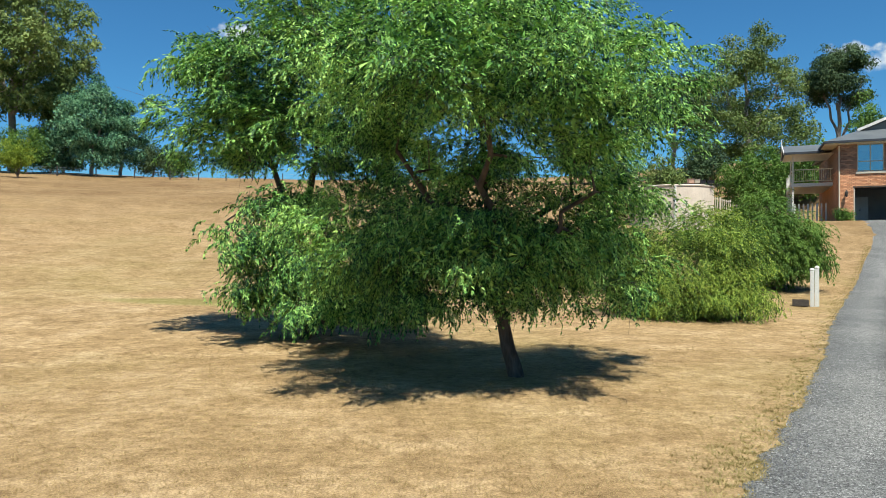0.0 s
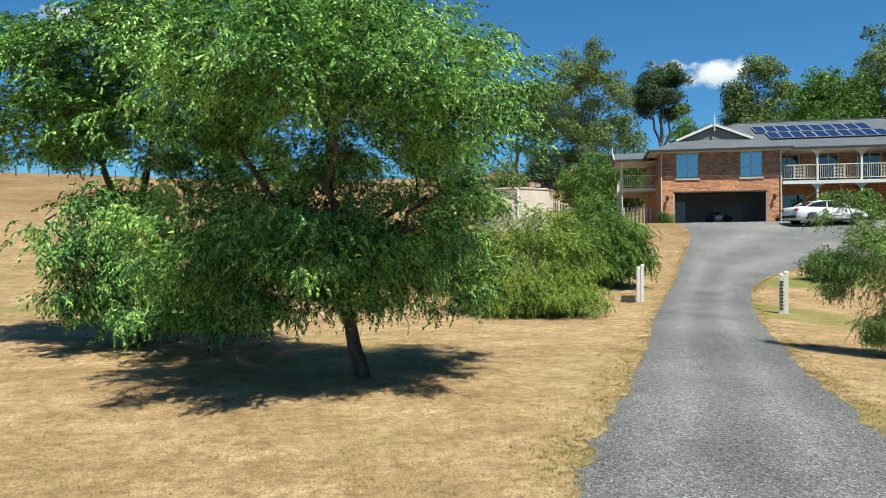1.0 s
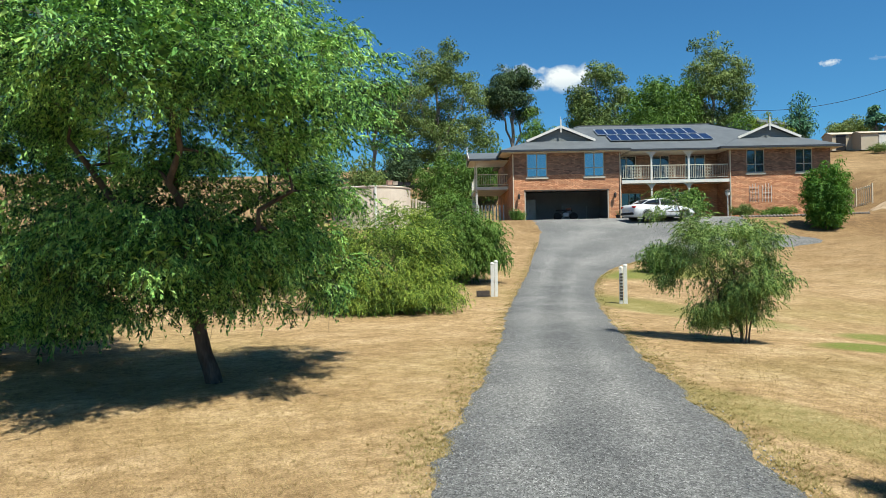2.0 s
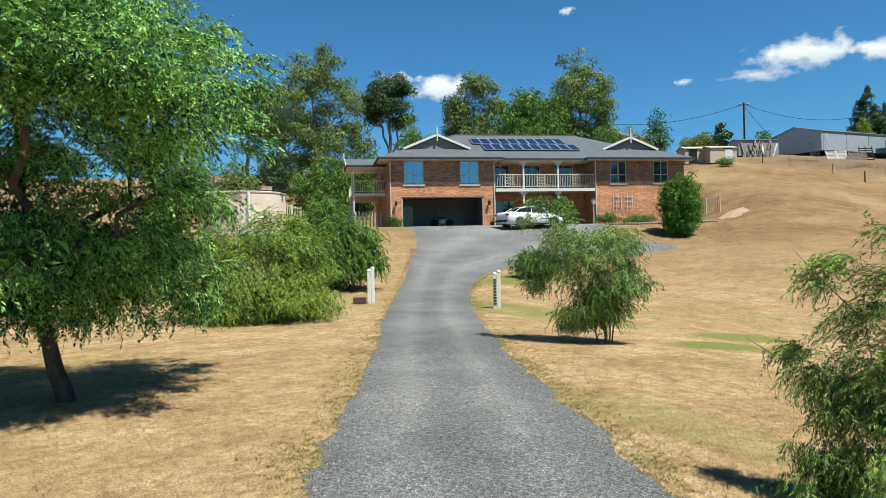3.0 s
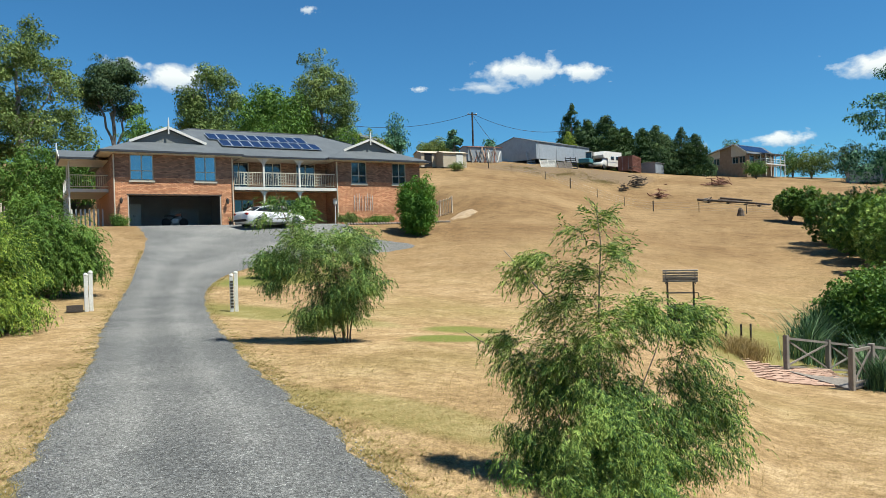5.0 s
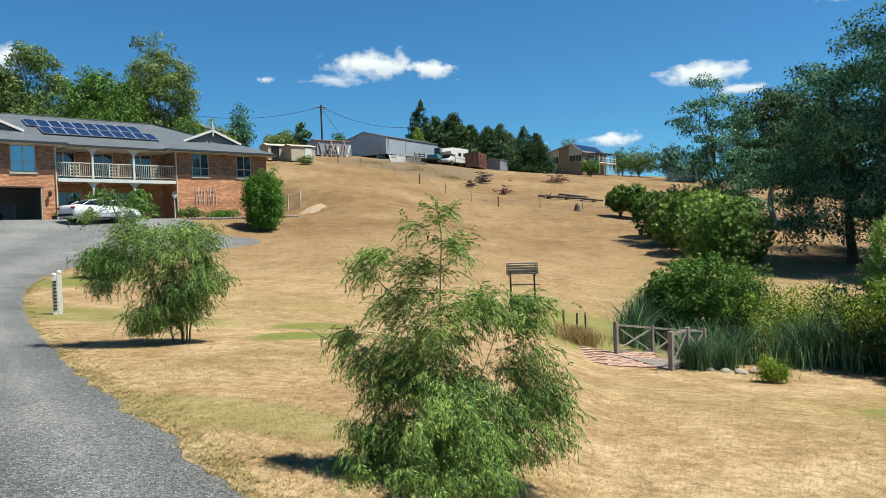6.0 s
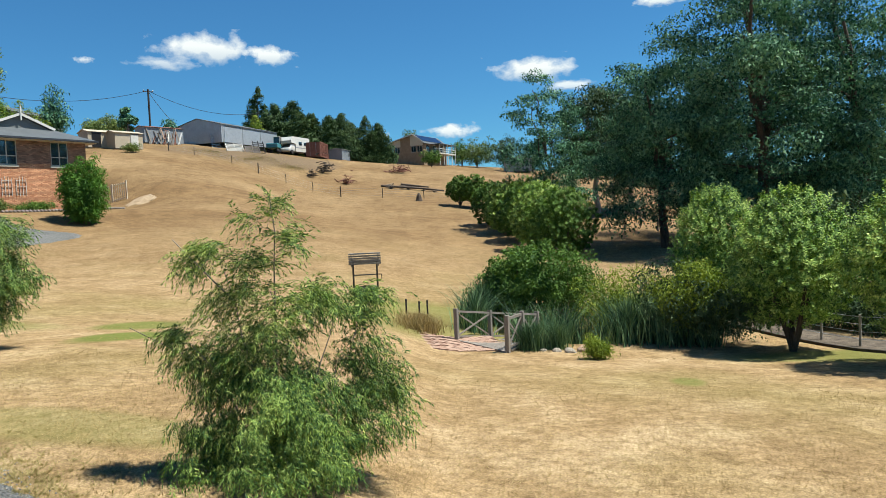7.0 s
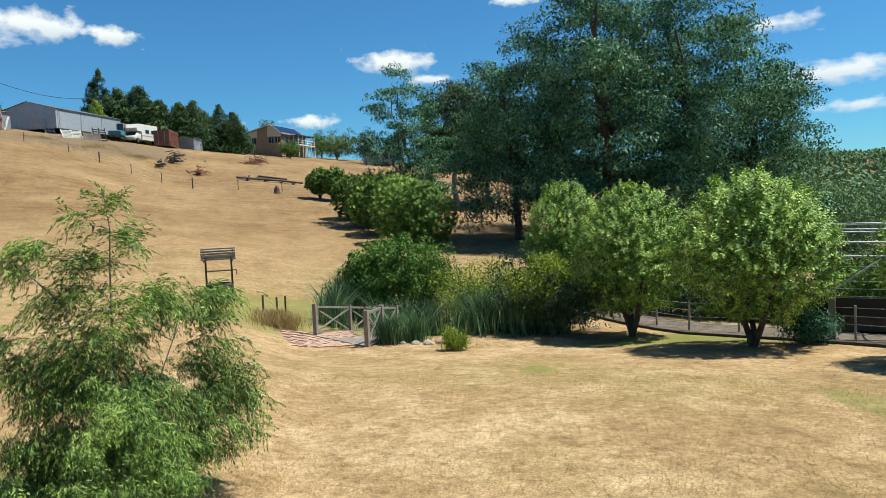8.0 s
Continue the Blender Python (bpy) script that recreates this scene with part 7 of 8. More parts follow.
for k in range(3):
    b_ = part("bin", boxes((-2.5 + 1.5 * k, -1.3 + 1.5 * k, -0.5, 0.5, 0, 0.9 + 0.2 * (k % 2)), bevel=0.04), M["white"], t_)
    part("lid", boxes((-2.55 + 1.5 * k, -1.25 + 1.5 * k, -0.55, 0.55, 0.905 + 0.2 * (k % 2), 1.0 + 0.2 * (k % 2))), M["greyshed"], b_)


def far_house():
    x, y = at(76.2, 152)
    t = thing("house", base_at(x, y, -0.6), "far two-storey brick and cream house with a high white deck", "house", turn=-105)
    L, R, D0, D1, A = -4.6, 3.9, -3.5, 7.0, 1.7
    holes = [(-4.3, -3.1, 2.7, 4.0), (-2.9, -1.7, 2.7, 4.0), (1.0, 2.2, 2.7, 4.0), (2.4, 3.6, 2.7, 4.0), (-3.9, -2.6, 0.3, 1.3)]
    eave_l, eave_r, top = 4.9, 4.6, 6.4
    part("wall", holed(L, R, 0, 4.3, D0, D0 + 0.25, holes), M["farbrick"], t)
    for h in holes:
        house_window(t, *h, D0, 0, 2, True, False)
    for u0, u1 in ((-4.55, -1.5), (0.85, 3.85)):
        z = lambda u: (eave_l + (top - eave_l) * (u - L) / (A - L) if u < A else top + (eave_r - top) * (u - A) / (R - A)) - 0.12
        out = [(u0, 4.05), (u1, 4.05), (u1, z(u1))] + ([(A, z(A))] if u0 < A < u1 else []) + [(u0, z(u0))]
        part("cladding", prism(bmesh.new(), out, "y", D0 - 0.06, D0 - 0.004), M["cream"], t, "cream weatherboard panel")
    part("gable", prism(bmesh.new(), [(L, 4.304), (R, 4.304), (R, eave_r - 0.1), (A, top - 0.1), (L, eave_l - 0.1)], "y", D0, D0 + 0.2), M["farbrick"], t, "brown brick gable")
    part("wall", boxes((R - 0.25, R, D0 + 0.254, D1, 0, 4.5)), M["farbrick"], t)
    part("wall", boxes((L, L + 0.25, D0 + 0.254, D1, 0, 4.8)), M["farbrick"], t)
    part("wall", boxes((L + 0.254, R - 0.254, D1 - 0.25, D1, 0, 4.5)), M["farbrick"], t)
    for v in (-2.4, 0.6, 3.4):
        w = part("window", boxes((R + 0.004, R + 0.03, v, v + 1.6, 2.7, 4.1)), M["glass"], t, "dark side window")
        part("window_frame", boxes((R + 0.031, R + 0.06, v - 0.06, v, 2.64, 4.16), (R + 0.031, R + 0.06, v + 1.6, v + 1.66, 2.64, 4.16), (R + 0.031, R + 0.06, v, v + 1.6, 2.64, 2.7), (R + 0.031, R + 0.06, v, v + 1.6, 4.1, 4.16)), M["white"], w)
    r = bmesh.new()
    sheet(r, [(L - 0.4, D0 - 0.5, eave_l - 0.1), (A, D0 - 0.5, top), (A, D1 + 0.4, top), (L - 0.4, D1 + 0.4, eave_l - 0.1)], 0.1)
    sheet(r, [(R + 0.5, D0 - 0.5, eave_r - 0.22), (A, D0 - 0.5, top), (A, D1 + 0.4, top), (R + 0.5, D1 + 0.4, eave_r - 0.22)], 0.1)
    rf = part("roof", r, M["roof"], t, "dark sheet roof with solar panels")
    for a, b in (((L - 0.42, eave_l - 0.12), (A, top - 0.02)), ((A, top - 0.02), (R + 0.52, eave_r - 0.24))):
        part("barge_board", beams(((a[0], D0 - 0.53, a[1]), (b[0], D0 - 0.53, b[1]), 0.05, 0.2)), M["white"], rf, "white barge board")
    fall = (top - eave_r + 0.22) / (R + 0.5 - A)
    for k in range(6):
        bm, v = bmesh.new(), D0 + 0.2 + 1.55 * k
        sheet(bm, [(A + 0.3, v, top - 0.3 * fall + 0.1), (A + 2.1, v, top - 2.1 * fall + 0.1), (A + 2.1, v + 1.4, top - 2.1 * fall + 0.1), (A + 0.3, v + 1.4, top - 0.3 * fall + 0.1)], 0.04)
        part("solar_panel", bm, M["solar"], rf)
    dk = part("deck", boxes((R + 0.1, R + 2.3, -0.6, D1, 2.3, 2.5)), M["white"], t, "raised white timber deck")
    for v in (-0.5, 1.4, 3.3, 5.2, 6.9):
        part("post", boxes((R + 2.15, R + 2.27, v - 0.06, v + 0.06, 0, 4.3)), M["white"], dk)
    part("post", boxes((R + 1.1, R + 1.2, -0.56, -0.44, 0, 4.3)), M["white"], dk)
    part("railing", boxes((R + 2.18, R + 2.24, -0.6, D1, 3.3, 3.4), (R + 2.18, R + 2.24, -0.6, D1, 2.85, 2.92), (R + 0.1, R + 2.17, -0.58, -0.52, 3.3, 3.4), (R + 0.1, R + 2.17, -0.58, -0.52, 2.85, 2.92)), M["white"], dk)
    part("deck_roof", boxes((R + 0.52, R + 2.5, -0.8, D1 + 0.3, 4.3, 4.4)), M["roof"], dk)
    part("stair", beams(((R + 1.5, -0.65, 2.4), (R + 1.3, -3.2, 0.2), 0.9, 0.2)), M["wood"], dk, "timber stair")


M["farbrick"] = mottled("tan_brick", (0.30, 0.21, 0.13), (0.42, 0.30, 0.195), 2, 0.9, rel=0.1)
far_house()
gable_shed("shed", at(84.3, 146), 10, 9, 5, 2.4, 3.0, "greyshed", "steel", "low grey shed among the trees")
gable_shed("cottage", at(47.8, 92), 8, 9, 5, 4.4, 5.4, "greyshed", "roof", "grey building behind the lime bushes")


# ---- power line ----
def wire_between(parent, a, b, sag, thick=0.035):
    s = np.linspace(0, 1, 25)[:, None]
    p = np.array(a)[None] * (1 - s) + np.array(b)[None] * s
    p[:, 2] -= (sag * 4 * s * (1 - s))[:, 0]
    v, f = tubes([p], [np.full(25, thick)], 4)
    arrays("wire", v, f, M["black"], parent)


def power_pole():
    x, y = at(56.3, 124)
    z = gz(x, y)
    t = thing("power_pole", (x, y, z), "weathered timber power pole with sagging wires", "power pole")
    top = 24.1 - z
    part("pole", beams(((0, 0, -0.3), (0, 0, top), 0.3), sides=10), M["darkwood"], t)
    part("crossarm", beams(((-0.7, 0.5, top - 0.35), (0.7, -0.5, top - 0.35), 0.12)), M["darkwood"], t)
    for s in (-1, 1):
        bm = lathe([(0.05, 0), (0.09, 0.08), (0.05, 0.2)], 8)
        bmesh.ops.translate(bm, verts=bm.verts, vec=(s * 0.6, -s * 0.43, top - 0.29))
        part("insulator", bm, M["white"], t)
    def rel(b, r, zz):
        q = at(b, r)
        return (q[0] - x, q[1] - y, zz - z)
    wire_between(t, (0, 0, top - 0.2), rel(46.0, 120, 21.8), 1.3)
    wire_between(t, (0, 0, top - 0.2), rel(64.3, 132, 21.6), 1.6)
    wire_between(t, (0, 0, top - 0.3), rel(58.6, 122, 17.0), 0.5)


power_pole()
x_, y_ = at(-38, 120)
t_ = thing("power_pole", base_at(x_, y_), "timber power pole beyond the field", "power pole")
part("pole", beams(((0, 0, -0.3), (0, 0, 10), 0.28), sides=10), M["darkwood"], t_)
q_ = at(-8, 128)
wire_between(t_, (0, 0, 9.4), (q_[0] - x_, q_[1] - y_, 22.5 - gz(x_, y_)), 1.0, 0.04)

# ---- pond, bridge and well ----
def build_pond():
    bm = lathe([(3.4, -0.05), (3.4, 0.0)], 40)
    ob = part("water", bm, M["pond"], None)
    ob.location = (22.8, 0.6, -2.42)
    tagged(ob, "small dark pond among the reeds", "pond", kind="structure")


m_, n_, l_, b_ = mat("pond_water", 0.06, 0, 0.5)
b_.inputs["Base Color"].default_value = (0.012, 0.016, 0.010, 1)
bump(n_, l_, b_, noise_tex(n_, l_, coords(n_, l_), 5, 3), 0.05, 0.02)
M["pond"] = m_
build_pond()


def blades_stuff(name, areas, count, tall, width, material, label, category, seed, lean=0.25):
    """Upright blades in elliptical areas (x, y, rx, ry)."""
    rng = np.random.default_rng(seed)
    A = np.array(areas, float)
    w = A[:, 2] * A[:, 3]
    i = rng.choice(len(A), count, p=w / w.sum())
    a, q = rng.uniform(0, 2 * np.pi, count), np.abs(rng.normal(size=count)) * 0.62
    x, y = A[i, 0] + A[i, 2] * q * np.cos(a), A[i, 1] + A[i, 3] * q * np.sin(a)
    h = rng.uniform(*tall, count)
    b = rng.uniform(0, 2 * np.pi, count)
    d = rng.normal(size=(count, 2)) * lean * h[:, None]
    ww = rng.uniform(*width, count)
    base = np.c_[x, y, ground_z(x, y) - 0.03]
    side = np.c_[np.cos(b) * ww, np.sin(b) * ww, np.zeros(count)]
    mid = base + np.c_[d * 0.3, h * 0.6]
    v = np.stack([base - side, base + side, mid + side * 0.8, mid - side * 0.8, base + np.c_[d, h]], 1).reshape(-1, 3)
    k = np.arange(count)[:, None] * 5
    ob = arrays(name, v, [k + np.array([[0, 1, 2, 3]]), k + np.array([[3, 2, 4]])], M[material])
    return tagged(ob, label, category, kind="stuff")


blades_stuff("reeds", [(20.6, 0.9, 0.9, 0.7), (20.2, -0.9, 0.9, 0.6), (19.9, -2.0, 0.8, 0.6), (22.4, 3.6, 1.0, 0.35), (21.2, 1.9, 1.3, 0.25), (24.5, 3.6, 1.2, 0.4), (19.3, -2.8, 0.5, 0.4)], 6500, (0.45, 1.45), (0.008, 0.017), "reed", "tall blue-green reeds at the pond's edge", "reeds", 601, 0.38)
blades_stuff("tussock", [(18.3, 1.5, 0.4, 0.3), (18.6, 0.9, 0.35, 0.25)], 2600, (0.35, 0.85), (0.004, 0.009), "reed", "arching pale green tussock beside the bridge", "tussock", 602, 0.35)
blades_stuff("dry_tussock", [(20.6, 5.0, 0.9, 0.5), (20.0, 4.6, 0.5, 0.3)], 3000, (0.2, 0.5), (0.004, 0.009), "straw", "bleached straw tussock in the damp hollow", "tussock", 603, 0.5)
blades_stuff("bank_grass", [(*at(18, 60), 7, 4), (*at(13, 62), 6, 4), (*at(23, 66), 6, 3), (*at(63.5, 106), 9, 3.5), (*at(66.5, 104), 7, 3.5), (*at(60.5, 108), 5, 3)], 16000, (0.05, 0.13), (0.02, 0.04), "tuft", "long uncut dry grass on the bank", "grass", 604, 0.4)


def build_bridge():
    """A short timber footbridge with crossed railings."""
    o = (19.21, 2.62)
    z0 = gz(*o) - 0.02
    t = thing("footbridge", (*o, z0), "weathered grey timber footbridge with crossed railings over the pond", "bridge", turn=-20)
    half = 1.12

    def slab(name, bm, material):
        """Lays a piece along the deck's fall."""
        for p in bm.verts:
            p.co.z -= 0.16 * max(p.co.x, -0.4)
        return part(name, bm, material, t)

    def skew(bm):
        """Planks lie askew, along the lawn's edge."""
        for p in bm.verts:
            p.co.x += (p.co.y - half) * 0.58
        return bm

    for k in range(32):
        slab("deck_plank", skew(boxes((-0.1 + 0.145 * k, 0.035 + 0.145 * k, -half, half, 0.03, 0.075))), M["wood"])
    for s in (-0.9, 0.9):
        slab("bearer", skew(boxes((-0.05, 4.4, s - 0.06, s + 0.06, -0.2, 0.028))), M["wood"])
    for s, xs in ((half, (0.0, 1.96, 3.92)), (-half, (-1.3, -0.45, 0.45))):
        for x in xs:
            slab("post", boxes((x - 0.055, x + 0.055, s - 0.055, s + 0.055, -0.25, 0.95), bevel=0.008), M["wood"])
        for x0, x1 in zip(xs, xs[1:]):
            a, b = x0 + 0.06, x1 - 0.06
            slab("top_rail", boxes((a, b, s - 0.03, s + 0.03, 0.84, 0.90)), M["wood"])
            slab("bottom_rail", boxes((a, b, s - 0.025, s + 0.025, 0.14, 0.19)), M["wood"])
            slab("brace", beams(((a, s - 0.012, 0.2), (b, s - 0.012, 0.83), 0.022, 0.045)), M["wood"])
            slab("brace", beams(((a, s + 0.014, 0.83), (b, s + 0.014, 0.2), 0.022, 0.045)), M["wood"])


M["palewood"] = mottled("pale_grey_timber", (0.34, 0.31, 0.27), (0.50, 0.46, 0.41), 4, 0.85, fine=50, rel=0.3)
build_bridge()


def build_pavers():
    t = thing("paving", base_at(18.75, 3.6), "worn red-brick paving leading to the footbridge", "paving", kind="structure")
    rng = random.Random(12)
    o = (18.75, 3.6)
    d = Vector((-0.35, 0.94, 0)).normalized()
    e = Vector((d.y, -d.x, 0))
    meshes = []
    for k in range(4):
        bm = boxes((-0.11, 0.11, -0.052, 0.052, -0.05, 0.012 + 0.004 * k), bevel=0.006)
        me = bpy.data.meshes.new("paver")
        bm.to_mesh(me)
        bm.free()
        me.materials.append(M["paver"])
        meshes.append(me)
    for i in range(13):
        for j in range(21):
            u = -1.2 + 0.235 * i + (0.115 if j % 2 else 0)
            v = -1.15 + 0.118 * j
            if abs(u) > 1.25 - 0.25 * v or u > 0.75:
                continue
            p = d * u + e * v * -1
            p = Vector((p.x, p.y, gz(o[0] + p.x, o[1] + p.y) - gz(*o) + rng.uniform(0.008, 0.02)))
            ob = new("paver", rng.choice(meshes))
            ob.parent = t
            ob.matrix_basis = Matrix.Translation(p) @ Matrix.Rotation(math.atan2(d.y, d.x) + rng.uniform(-0.03, 0.03), 4, "Z")


build_pavers()
for k, (dx, dy, s) in enumerate(((0, 0, 0.16), (0.25, -0.35, 0.2), (0.1, 0.35, 0.13), (0.35, 0.05, 0.12), (0.2, 0.7, 0.1))):
    x, y = at(88.4, 17.9)
    t_ = thing("rock", base_at(x + dx, y + dy), "sandy-coloured stone at the pond's edge", "rock", "stones at the pond", 50 * k)
    bm = bmesh.new()
    bmesh.ops.create_icosphere(bm, subdivisions=2, radius=s)
    for p in bm.verts:
        p.co = p.co * (1 + 0.3 * noise.noise(p.co * 5 + Vector((k * 5, 0, 0))))
        p.co.z = max(p.co.z, -0.06) * 0.7
    part("stone", bm, M["paver" if k == 1 else "stone"], t_)


def build_well():
    x, y = 23.2, 7.45
    t = thing("wishing_well", base_at(x, y), "dark timber wishing well with a slatted pitched roof", "wishing well", turn=-72)
    barrel = part("tub", lathe([(0.36, -0.05), (0.42, 0.1), (0.43, 0.36), (0.39, 0.48), (0.34, 0.48), (0.33, 0.2)], 18), M["darkwood"], t, "dark round tub")
    for z in (0.12, 0.38):
        part("hoop", lathe([(0.435, z), (0.445, z + 0.02), (0.435, z + 0.04)], 18), M["black"], barrel)
    for s in (-0.4, 0.4):
        part("post", boxes((s - 0.03, s + 0.03, -0.03, 0.03, 0, 1.32)), M["darkwood"], t)
    part("spindle", beams(((-0.4, 0, 0.88), (0.4, 0, 0.88), 0.045), sides=8), M["wood"], t)
    part("handle", beams(((0.43, 0, 0.88), (0.55, 0, 0.88), 0.025), ((0.55, 0, 0.88), (0.55, 0, 0.72), 0.025)), M["black"], t)
    for s in (-1, 1):
        for k in range(5):
            f = k / 4.6
            part("roof_slat", beams(((-0.54, s * (0.03 + 0.36 * f), 1.60 - 0.37 * f), (0.54, s * (0.03 + 0.36 * f), 1.60 - 0.37 * f), 0.05, 0.045)), M["wood" if k else "palewood"], t)
        for xx in (-0.45, 0.45):
            part("rafter", beams(((xx, 0, 1.58), (xx, s * 0.38, 1.2), 0.03, 0.04)), M["darkwood"], t)


build_well()
for k, (x, y) in enumerate(((22.3, 5.4), (22.0, 5.75), (23.0, 5.3))):
    t_ = thing("stake", base_at(x, y), "dark garden stake in the damp hollow", "stake", "garden stakes")
    part("stake", beams(((0, 0, -0.1), (0.02, 0, 0.55), 0.05)), M["darkwood"], t_)
    part("peg", beams(((-0.08, 0, 0.4), (0.08, 0, 0.42), 0.03)), M["darkwood"], t_)

# shrubs round the pond
mound("shrub", 85.0, 25.2, 3.0, 3.4, "dense glossy green shrub behind the reeds", "leaf_green", 611, 240, (0.25, 0.42), 46, 0.13, "shrub", 0.05, width=0.5)
mound("shrub", 82.6, 25.6, 2.1, 2.0, "dense glossy green shrub behind the reeds", "leaf_green", 612, 120, (0.22, 0.4), 46, 0.13, "shrub", 0.05, width=0.5)
mound("shrub", 88.6, 25.5, 2.6, 2.6, "dark green leafy shrub over the pond", "leaf_green", 613, 160, (0.25, 0.42), 46, 0.12, "shrub", 0.05)
mound("shrub", 91.6, 23.4, 2.5, 2.6, "soft yellow-green shrub over the pond", "leaf_lime", 614, 170, (0.22, 0.4), 46, 0.11, "shrub", 0.1)
mound("shrub", 94.4, 21.4, 2.5, 1.9, "upright feathery green shrub over the pond", "leaf_weep", 615, 170, (0.2, 0.36), 46, 0.11, "shrub", 0.05, width=0.16)
mound("shrub", 97.3, 19.6, 2.3, 2.2, "yellow-tipped dark shrub at the pond", "leaf_lime", 616, 120, (0.2, 0.34), 46, 0.1, "shrub", 0.45)
mound("shrub", 98.2, 19.9, 2.4, 3.8, "deep shaded green shrub at the pond", "leaf_gumdark", 617, 220, (0.25, 0.42), 46, 0.11, "shrub", 0.03)
mound("shrub", 90.4, 16.6, 0.62, 0.9, "small bright green feathery shrub on the lawn's edge", "leaf_lime", 618, 60, (0.12, 0.22), 46, 0.075, "shrub", 0.05, width=0.14)

# ---- fenced garden ----
post_fence([at(101, 23.5), at(104, 21.6), at(108.5, 19.6), at(112, 19.2), at(116, 18.4), at(119.5, 17.6), at(123, 16.8)], "low wire garden fence with pale stakes", 1.25, 0.85, 4, "palewood", 0.06)


def garden_frame():
    x, y = at(123.0, 19.0)
    t = thing("vegetable_cage", base_at(x, y), "netted steel hoop frame on tall timber posts", "vegetable cage", turn=-120)
    for xx in (-1.6, 1.4, 4.4):
        for yy in (-1.2, 3.2):
            part("post", boxes((xx - 0.07, xx + 0.07, yy - 0.07, yy + 0.07, -0.2, 1.85), bevel=0.01), M["wood"], t)
    for yy in (-1.2, 3.2):
        part("pipe", beams(((-1.9, yy, 1.86), (4.7, yy, 1.86), 0.05), sides=8), M["steel"], t)
        part("board", boxes((-2.2, 4.8, yy + 0.08, yy + 0.12, 0.55, 0.95)), M["black"], t)
    for k in range(5):
        xx = -1.8 + 1.6 * k
        pts = [(xx, 1.0 + 2.2 * math.cos(a), 1.86 + 0.6 * math.sin(a)) for a in np.linspace(0, math.pi, 13)]
        bm = bmesh.new()
        for a, b in zip(pts, pts[1:]):
            beam(bm, a, b, 0.04, 0.04, 6)
        part("hoop", bm, M["steel"], t)
    for a in (0.5, 1.05, 1.57, 2.1, 2.65):
        part("purlin", beams(((-1.9, 1.0 + 2.2 * math.cos(a), 1.86 + 0.6 * math.sin(a)), (4.7, 1.0 + 2.2 * math.cos(a), 1.86 + 0.6 * math.sin(a)), 0.035), sides=6), M["steel"], t)
    for k in range(5):
        part("wire", beams(((-1.9, -1.2, 1.0 + 0.16 * k), (4.7, -1.2, 1.0 + 0.16 * k), 0.01)), M["steel"], t)
    part("brace", beams(((-1.6, -1.2, 1.1), (0.2, -1.2, 2.5), 0.04), sides=6), M["steel"], t)
    for k in range(3):
        part("garden_bed", boxes((-1.4 + 2.0 * k, 0.2 + 2.0 * k, 0.2, 2.6, 0.0, 0.35), bevel=0.01), M["darkwood"], t, "timber-edged raised bed")


garden_frame()
mound("shrub", 121.0, 20.5, 1.9, 2.6, "leafy vegetables and vines inside the frame", "leaf_green", 621, 120, (0.25, 0.42), 44, 0.14, "shrub")
mound("shrub", 123.6, 20.0, 1.6, 2.2, "pale leafy plant inside the frame", "leaf_lime", 622, 80, (0.25, 0.4), 44, 0.14, "shrub")
mound("shrub", 116.3, 17.0, 0.85, 1.3, "rounded grey-green lavender bush by the garden fence", "leaf_wattle", 623, 90, (0.16, 0.28), 46, 0.09, "shrub", width=0.16)
mound("shrub", 120.5, 23.0, 2.3, 4.2, "dark hedge behind the garden frame", "leaf_gumdark", 624, 140, (0.3, 0.5), 44, 0.16, "shrub")
for k, (b, r, h) in enumerate(((102.0, 25.0, 1.5), (105.0, 24.4, 1.5), (107.6, 23.3, 1.35), (110.2, 22.6, 1.35), (113.0, 22.2, 1.3), (115.6, 21.8, 1.2))):
    mound("shrub", b, r, h, 2.8, "dark shaded planting behind the garden fence", "leaf_gumdark", 625 + k, 110, (0.28, 0.42), 44, 0.14, "shrub")


def bed_mulch():
    """The gravelly garden strip and its timber edge behind the clipped trees."""
    az = np.linspace(100, 127, 40)
    inner = np.interp(az, [100, 104, 108, 112, 116, 120, 127], [22.5, 20.6, 18.9, 18.1, 17.4, 16.7, 15.6])
    w = np.linspace(0, 2.4, 9)
    A, R = np.radians(az)[:, None] + 0 * w[None], inner[:, None] + w[None]
    x, y = (R * np.sin(A)).ravel(), (R * np.cos(A)).ravel()
    v = np.c_[x, y, ground_z(x, y) + 0.015]
    i, j = np.arange(39)[:, None] * 9, np.arange(8)[None]
    f = np.stack([i + j, i + j + 1, i + 10 + j, i + 9 + j], -1).reshape(-1, 4)
    tagged(arrays("path", v, f, M["mulch"]), "stony garden bed behind the clipped trees", "garden bed", kind="structure")
    t = thing("bed_edging", base_at(float(inner[0] * math.sin(radians(100))), float(inner[0] * math.cos(radians(100)))), "low dark timber edging along the garden bed", "edging")
    o = t.matrix_world.translation
    for a, b, ra, rb in zip(az[::3], az[3::3], inner[::3], inner[3::3]):
        p, q = at(a, ra), at(b, rb)
        part("sleeper", beams(((p[0] - o.x, p[1] - o.y, gz(*p) - o.z + 0.03), (q[0] - o.x, q[1] - o.y, gz(*q) - o.z + 0.03), 0.06, 0.07)), M["darkwood"], t)


M["mulch"] = mottled("stony_mulch", (0.07, 0.052, 0.038), (0.22, 0.175, 0.13), 5, 0.95, fine=24, rel=0.7, dist=0.03)
bed_mulch()


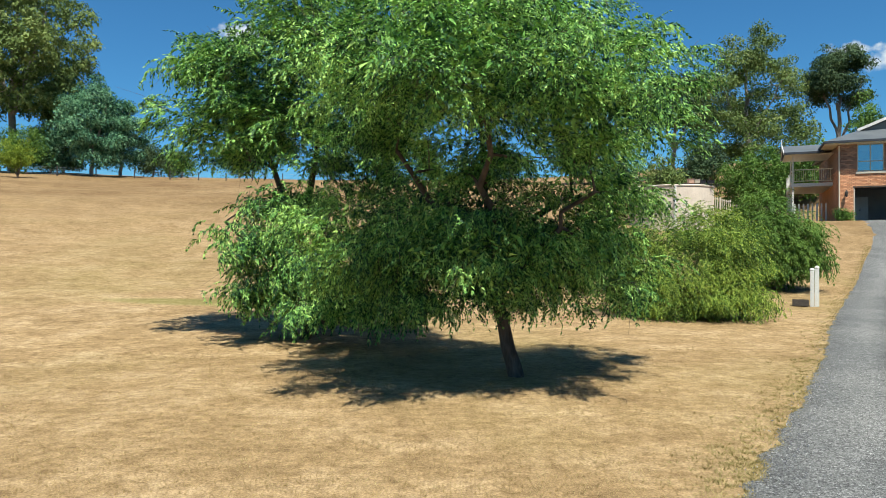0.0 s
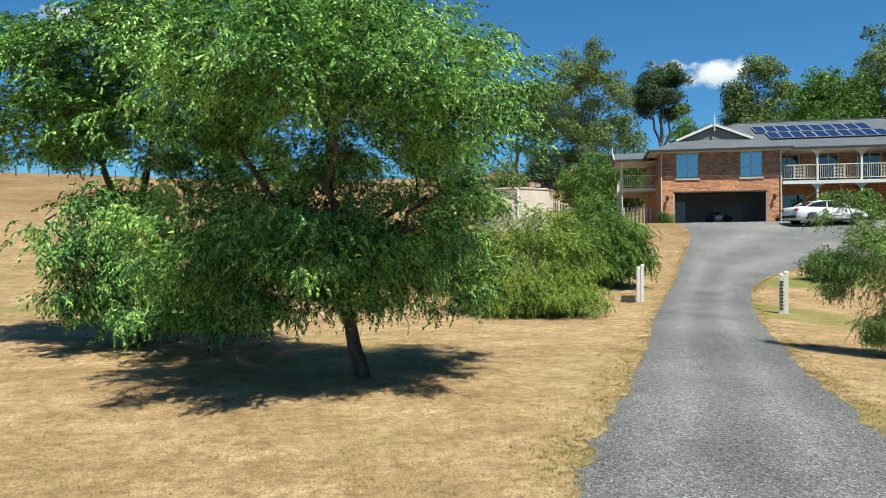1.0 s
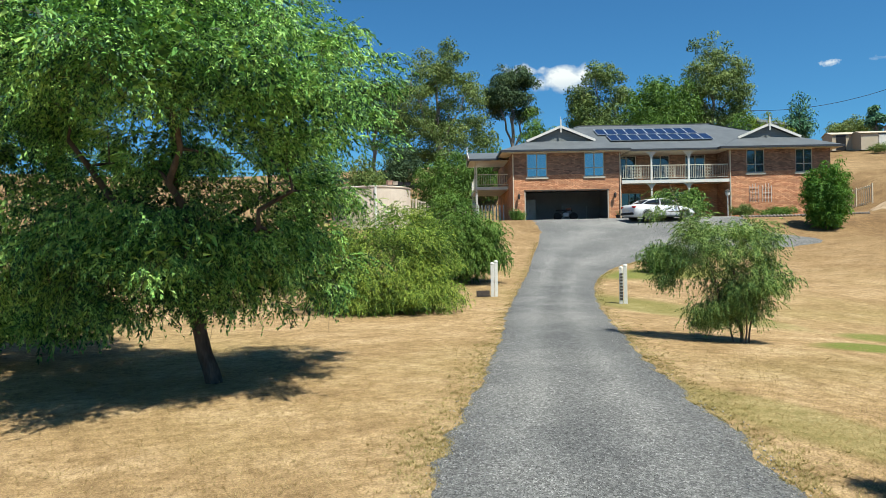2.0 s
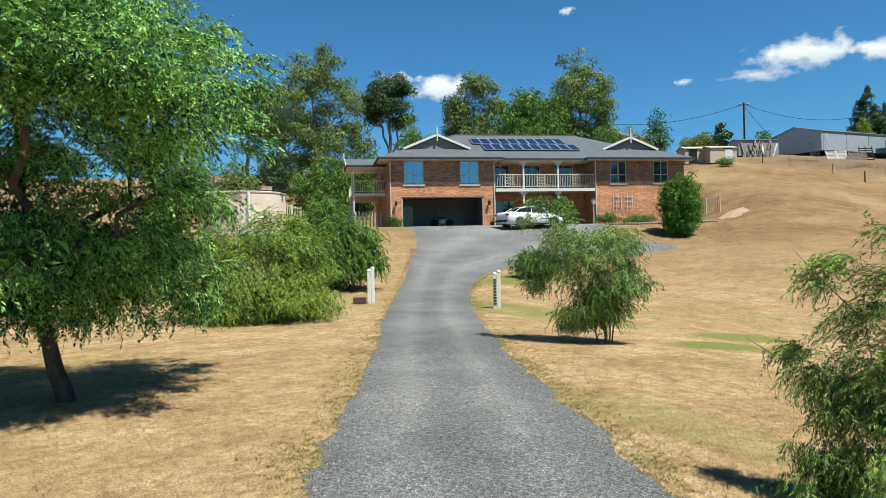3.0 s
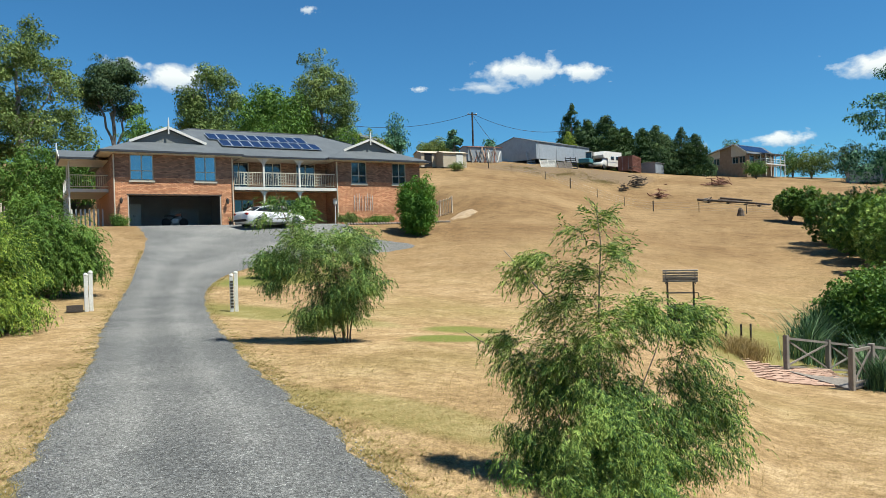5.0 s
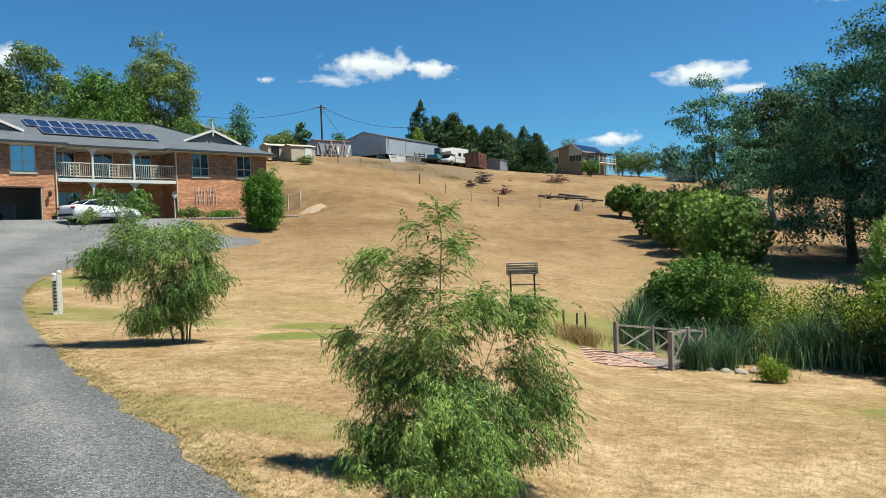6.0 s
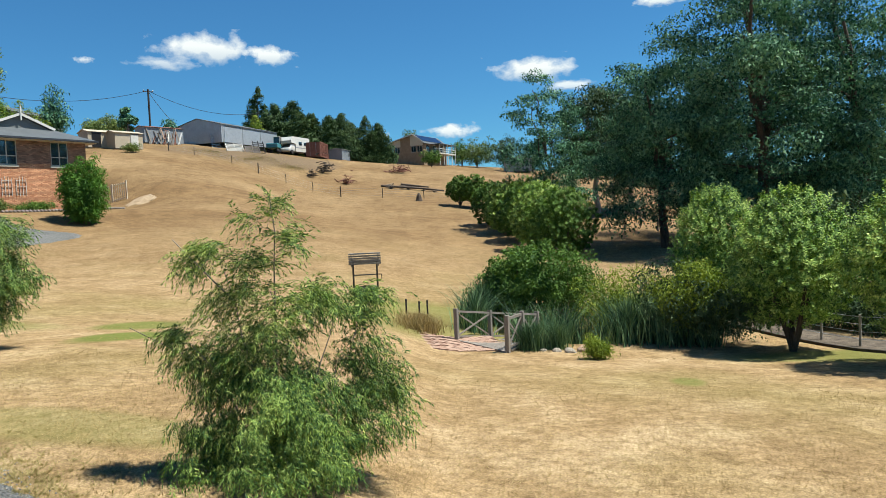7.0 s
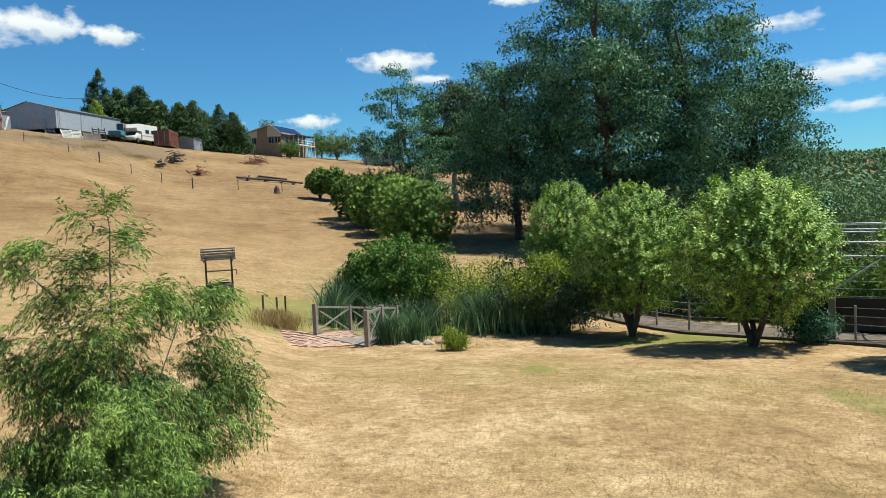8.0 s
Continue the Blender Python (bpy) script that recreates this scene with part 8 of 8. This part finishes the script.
# ---- clouds ----
def cloud_mat(seed, thin):
    m, n, l, b = mat("cloud_vapour", 1.0)
    tc = n.new("ShaderNodeTexCoord")
    mp = n.new("ShaderNodeMapping")
    mp.inputs["Location"].default_value = (-1, -1, 0)
    mp.inputs["Scale"].default_value = (2, 2, 0)
    l.new(tc.outputs["Generated"], mp.inputs["Vector"])
    ball = n.new("ShaderNodeTexGradient")
    ball.gradient_type = "SPHERICAL"
    nz = n.new("ShaderNodeTexNoise")
    nz.inputs["Scale"].default_value = 2.2
    nz.inputs["Detail"].default_value = 7
    nz.inputs["Roughness"].default_value = 0.55
    off = n.new("ShaderNodeMapping")
    off.inputs["Location"].default_value = (seed * 3.7, seed * 1.3, 0)
    off.inputs["Scale"].default_value = (2.4, 1.0, 1)
    l.new(tc.outputs["Generated"], off.inputs["Vector"])
    l.new(off.outputs[0], nz.inputs["Vector"])
    l.new(mp.outputs[0], ball.inputs[0])
    add = n.new("ShaderNodeMath")
    add.operation = "MULTIPLY_ADD"
    add.inputs[1].default_value = 0.62
    l.new(ball.outputs["Fac"], add.inputs[0])
    l.new(nz.outputs[0], add.inputs[2])
    alpha = ramp(n, l, add.outputs[0], [(0.60 + 0.05 * thin, (0, 0, 0)), (0.92 + 0.15 * thin, (1 - 0.55 * thin,) * 3)])
    sep = n.new("ShaderNodeSeparateXYZ")
    l.new(tc.outputs["Generated"], sep.inputs[0])
    shade = ramp(n, l, sep.outputs[1], [(0.2, (0.62, 0.70, 0.80)), (0.55, (0.93, 0.95, 0.97))])
    em = n.new("ShaderNodeEmission")
    l.new(shade, em.inputs["Color"])
    em.inputs["Strength"].default_value = 0.62
    tr = n.new("ShaderNodeBsdfTransparent")
    ms = n.new("ShaderNodeMixShader")
    l.new(alpha, ms.inputs[0])
    l.new(tr.outputs[0], ms.inputs[1])
    l.new(em.outputs[0], ms.inputs[2])
    l.new(ms.outputs[0], n["Material Output"].inputs["Surface"])
    return m


def cloud(bearing, up, wide, tall, seed, thin=0.0):
    """A far bank of vapour on a flat backdrop, facing the lawn."""
    r = 4000 + 30 * seed
    x, y = at(bearing, r)
    z = r * math.tan(radians(up))
    w, h = r * math.tan(radians(wide)) / 2, r * math.tan(radians(tall)) / 2
    v = np.array([(-w, -h, 0), (w, -h, 0), (w, h, 0), (-w, h, 0)])
    ob = arrays("cloud", v, np.array([[0, 1, 2, 3]]), cloud_mat(seed, thin))
    ob.matrix_world = look((x, y, z), (0, 0, 0)) @ pose(0, 0, 0, 0, 0, 0)
    ob.visible_shadow = False
    tagged(ob, "white fair-weather cloud in the blue sky", "cloud", kind="structure")


cloud(60.4, 13.35, 8.6, 2.9, 1)
cloud(65.1, 12.9, 5.2, 1.8, 16)
cloud(57.5, 12.2, 6.2, 1.4, 2, 0.6)
cloud(85.8, 11.2, 8.4, 2.4, 3)
cloud(88.5, 9.8, 5.3, 1.2, 4, 0.3)
cloud(79.2, 6.8, 5.3, 1.4, 5, 0.1)
cloud(73.3, 6.6, 2.3, 0.9, 6, 0.1)
cloud(33.0, 12.8, 7.0, 2.6, 7)
cloud(30.0, 13.6, 4.0, 1.3, 8, 0.4)
cloud(43.4, 18.1, 1.9, 0.9, 9, 0.5)
cloud(118.8, 8.0, 9.7, 2.3, 10, 0.25)
cloud(114.9, 11.7, 6.6, 1.7, 11, 0.4)
cloud(119.5, 5.6, 7.0, 1.3, 12, 0.5)
cloud(95.6, 15.3, 4.8, 1.2, 13, 0.1)
cloud(-15.6, 16.2, 5.3, 2.2, 14, 0.3)
cloud(52.0, 12.2, 1.8, 0.6, 15, 0.5)
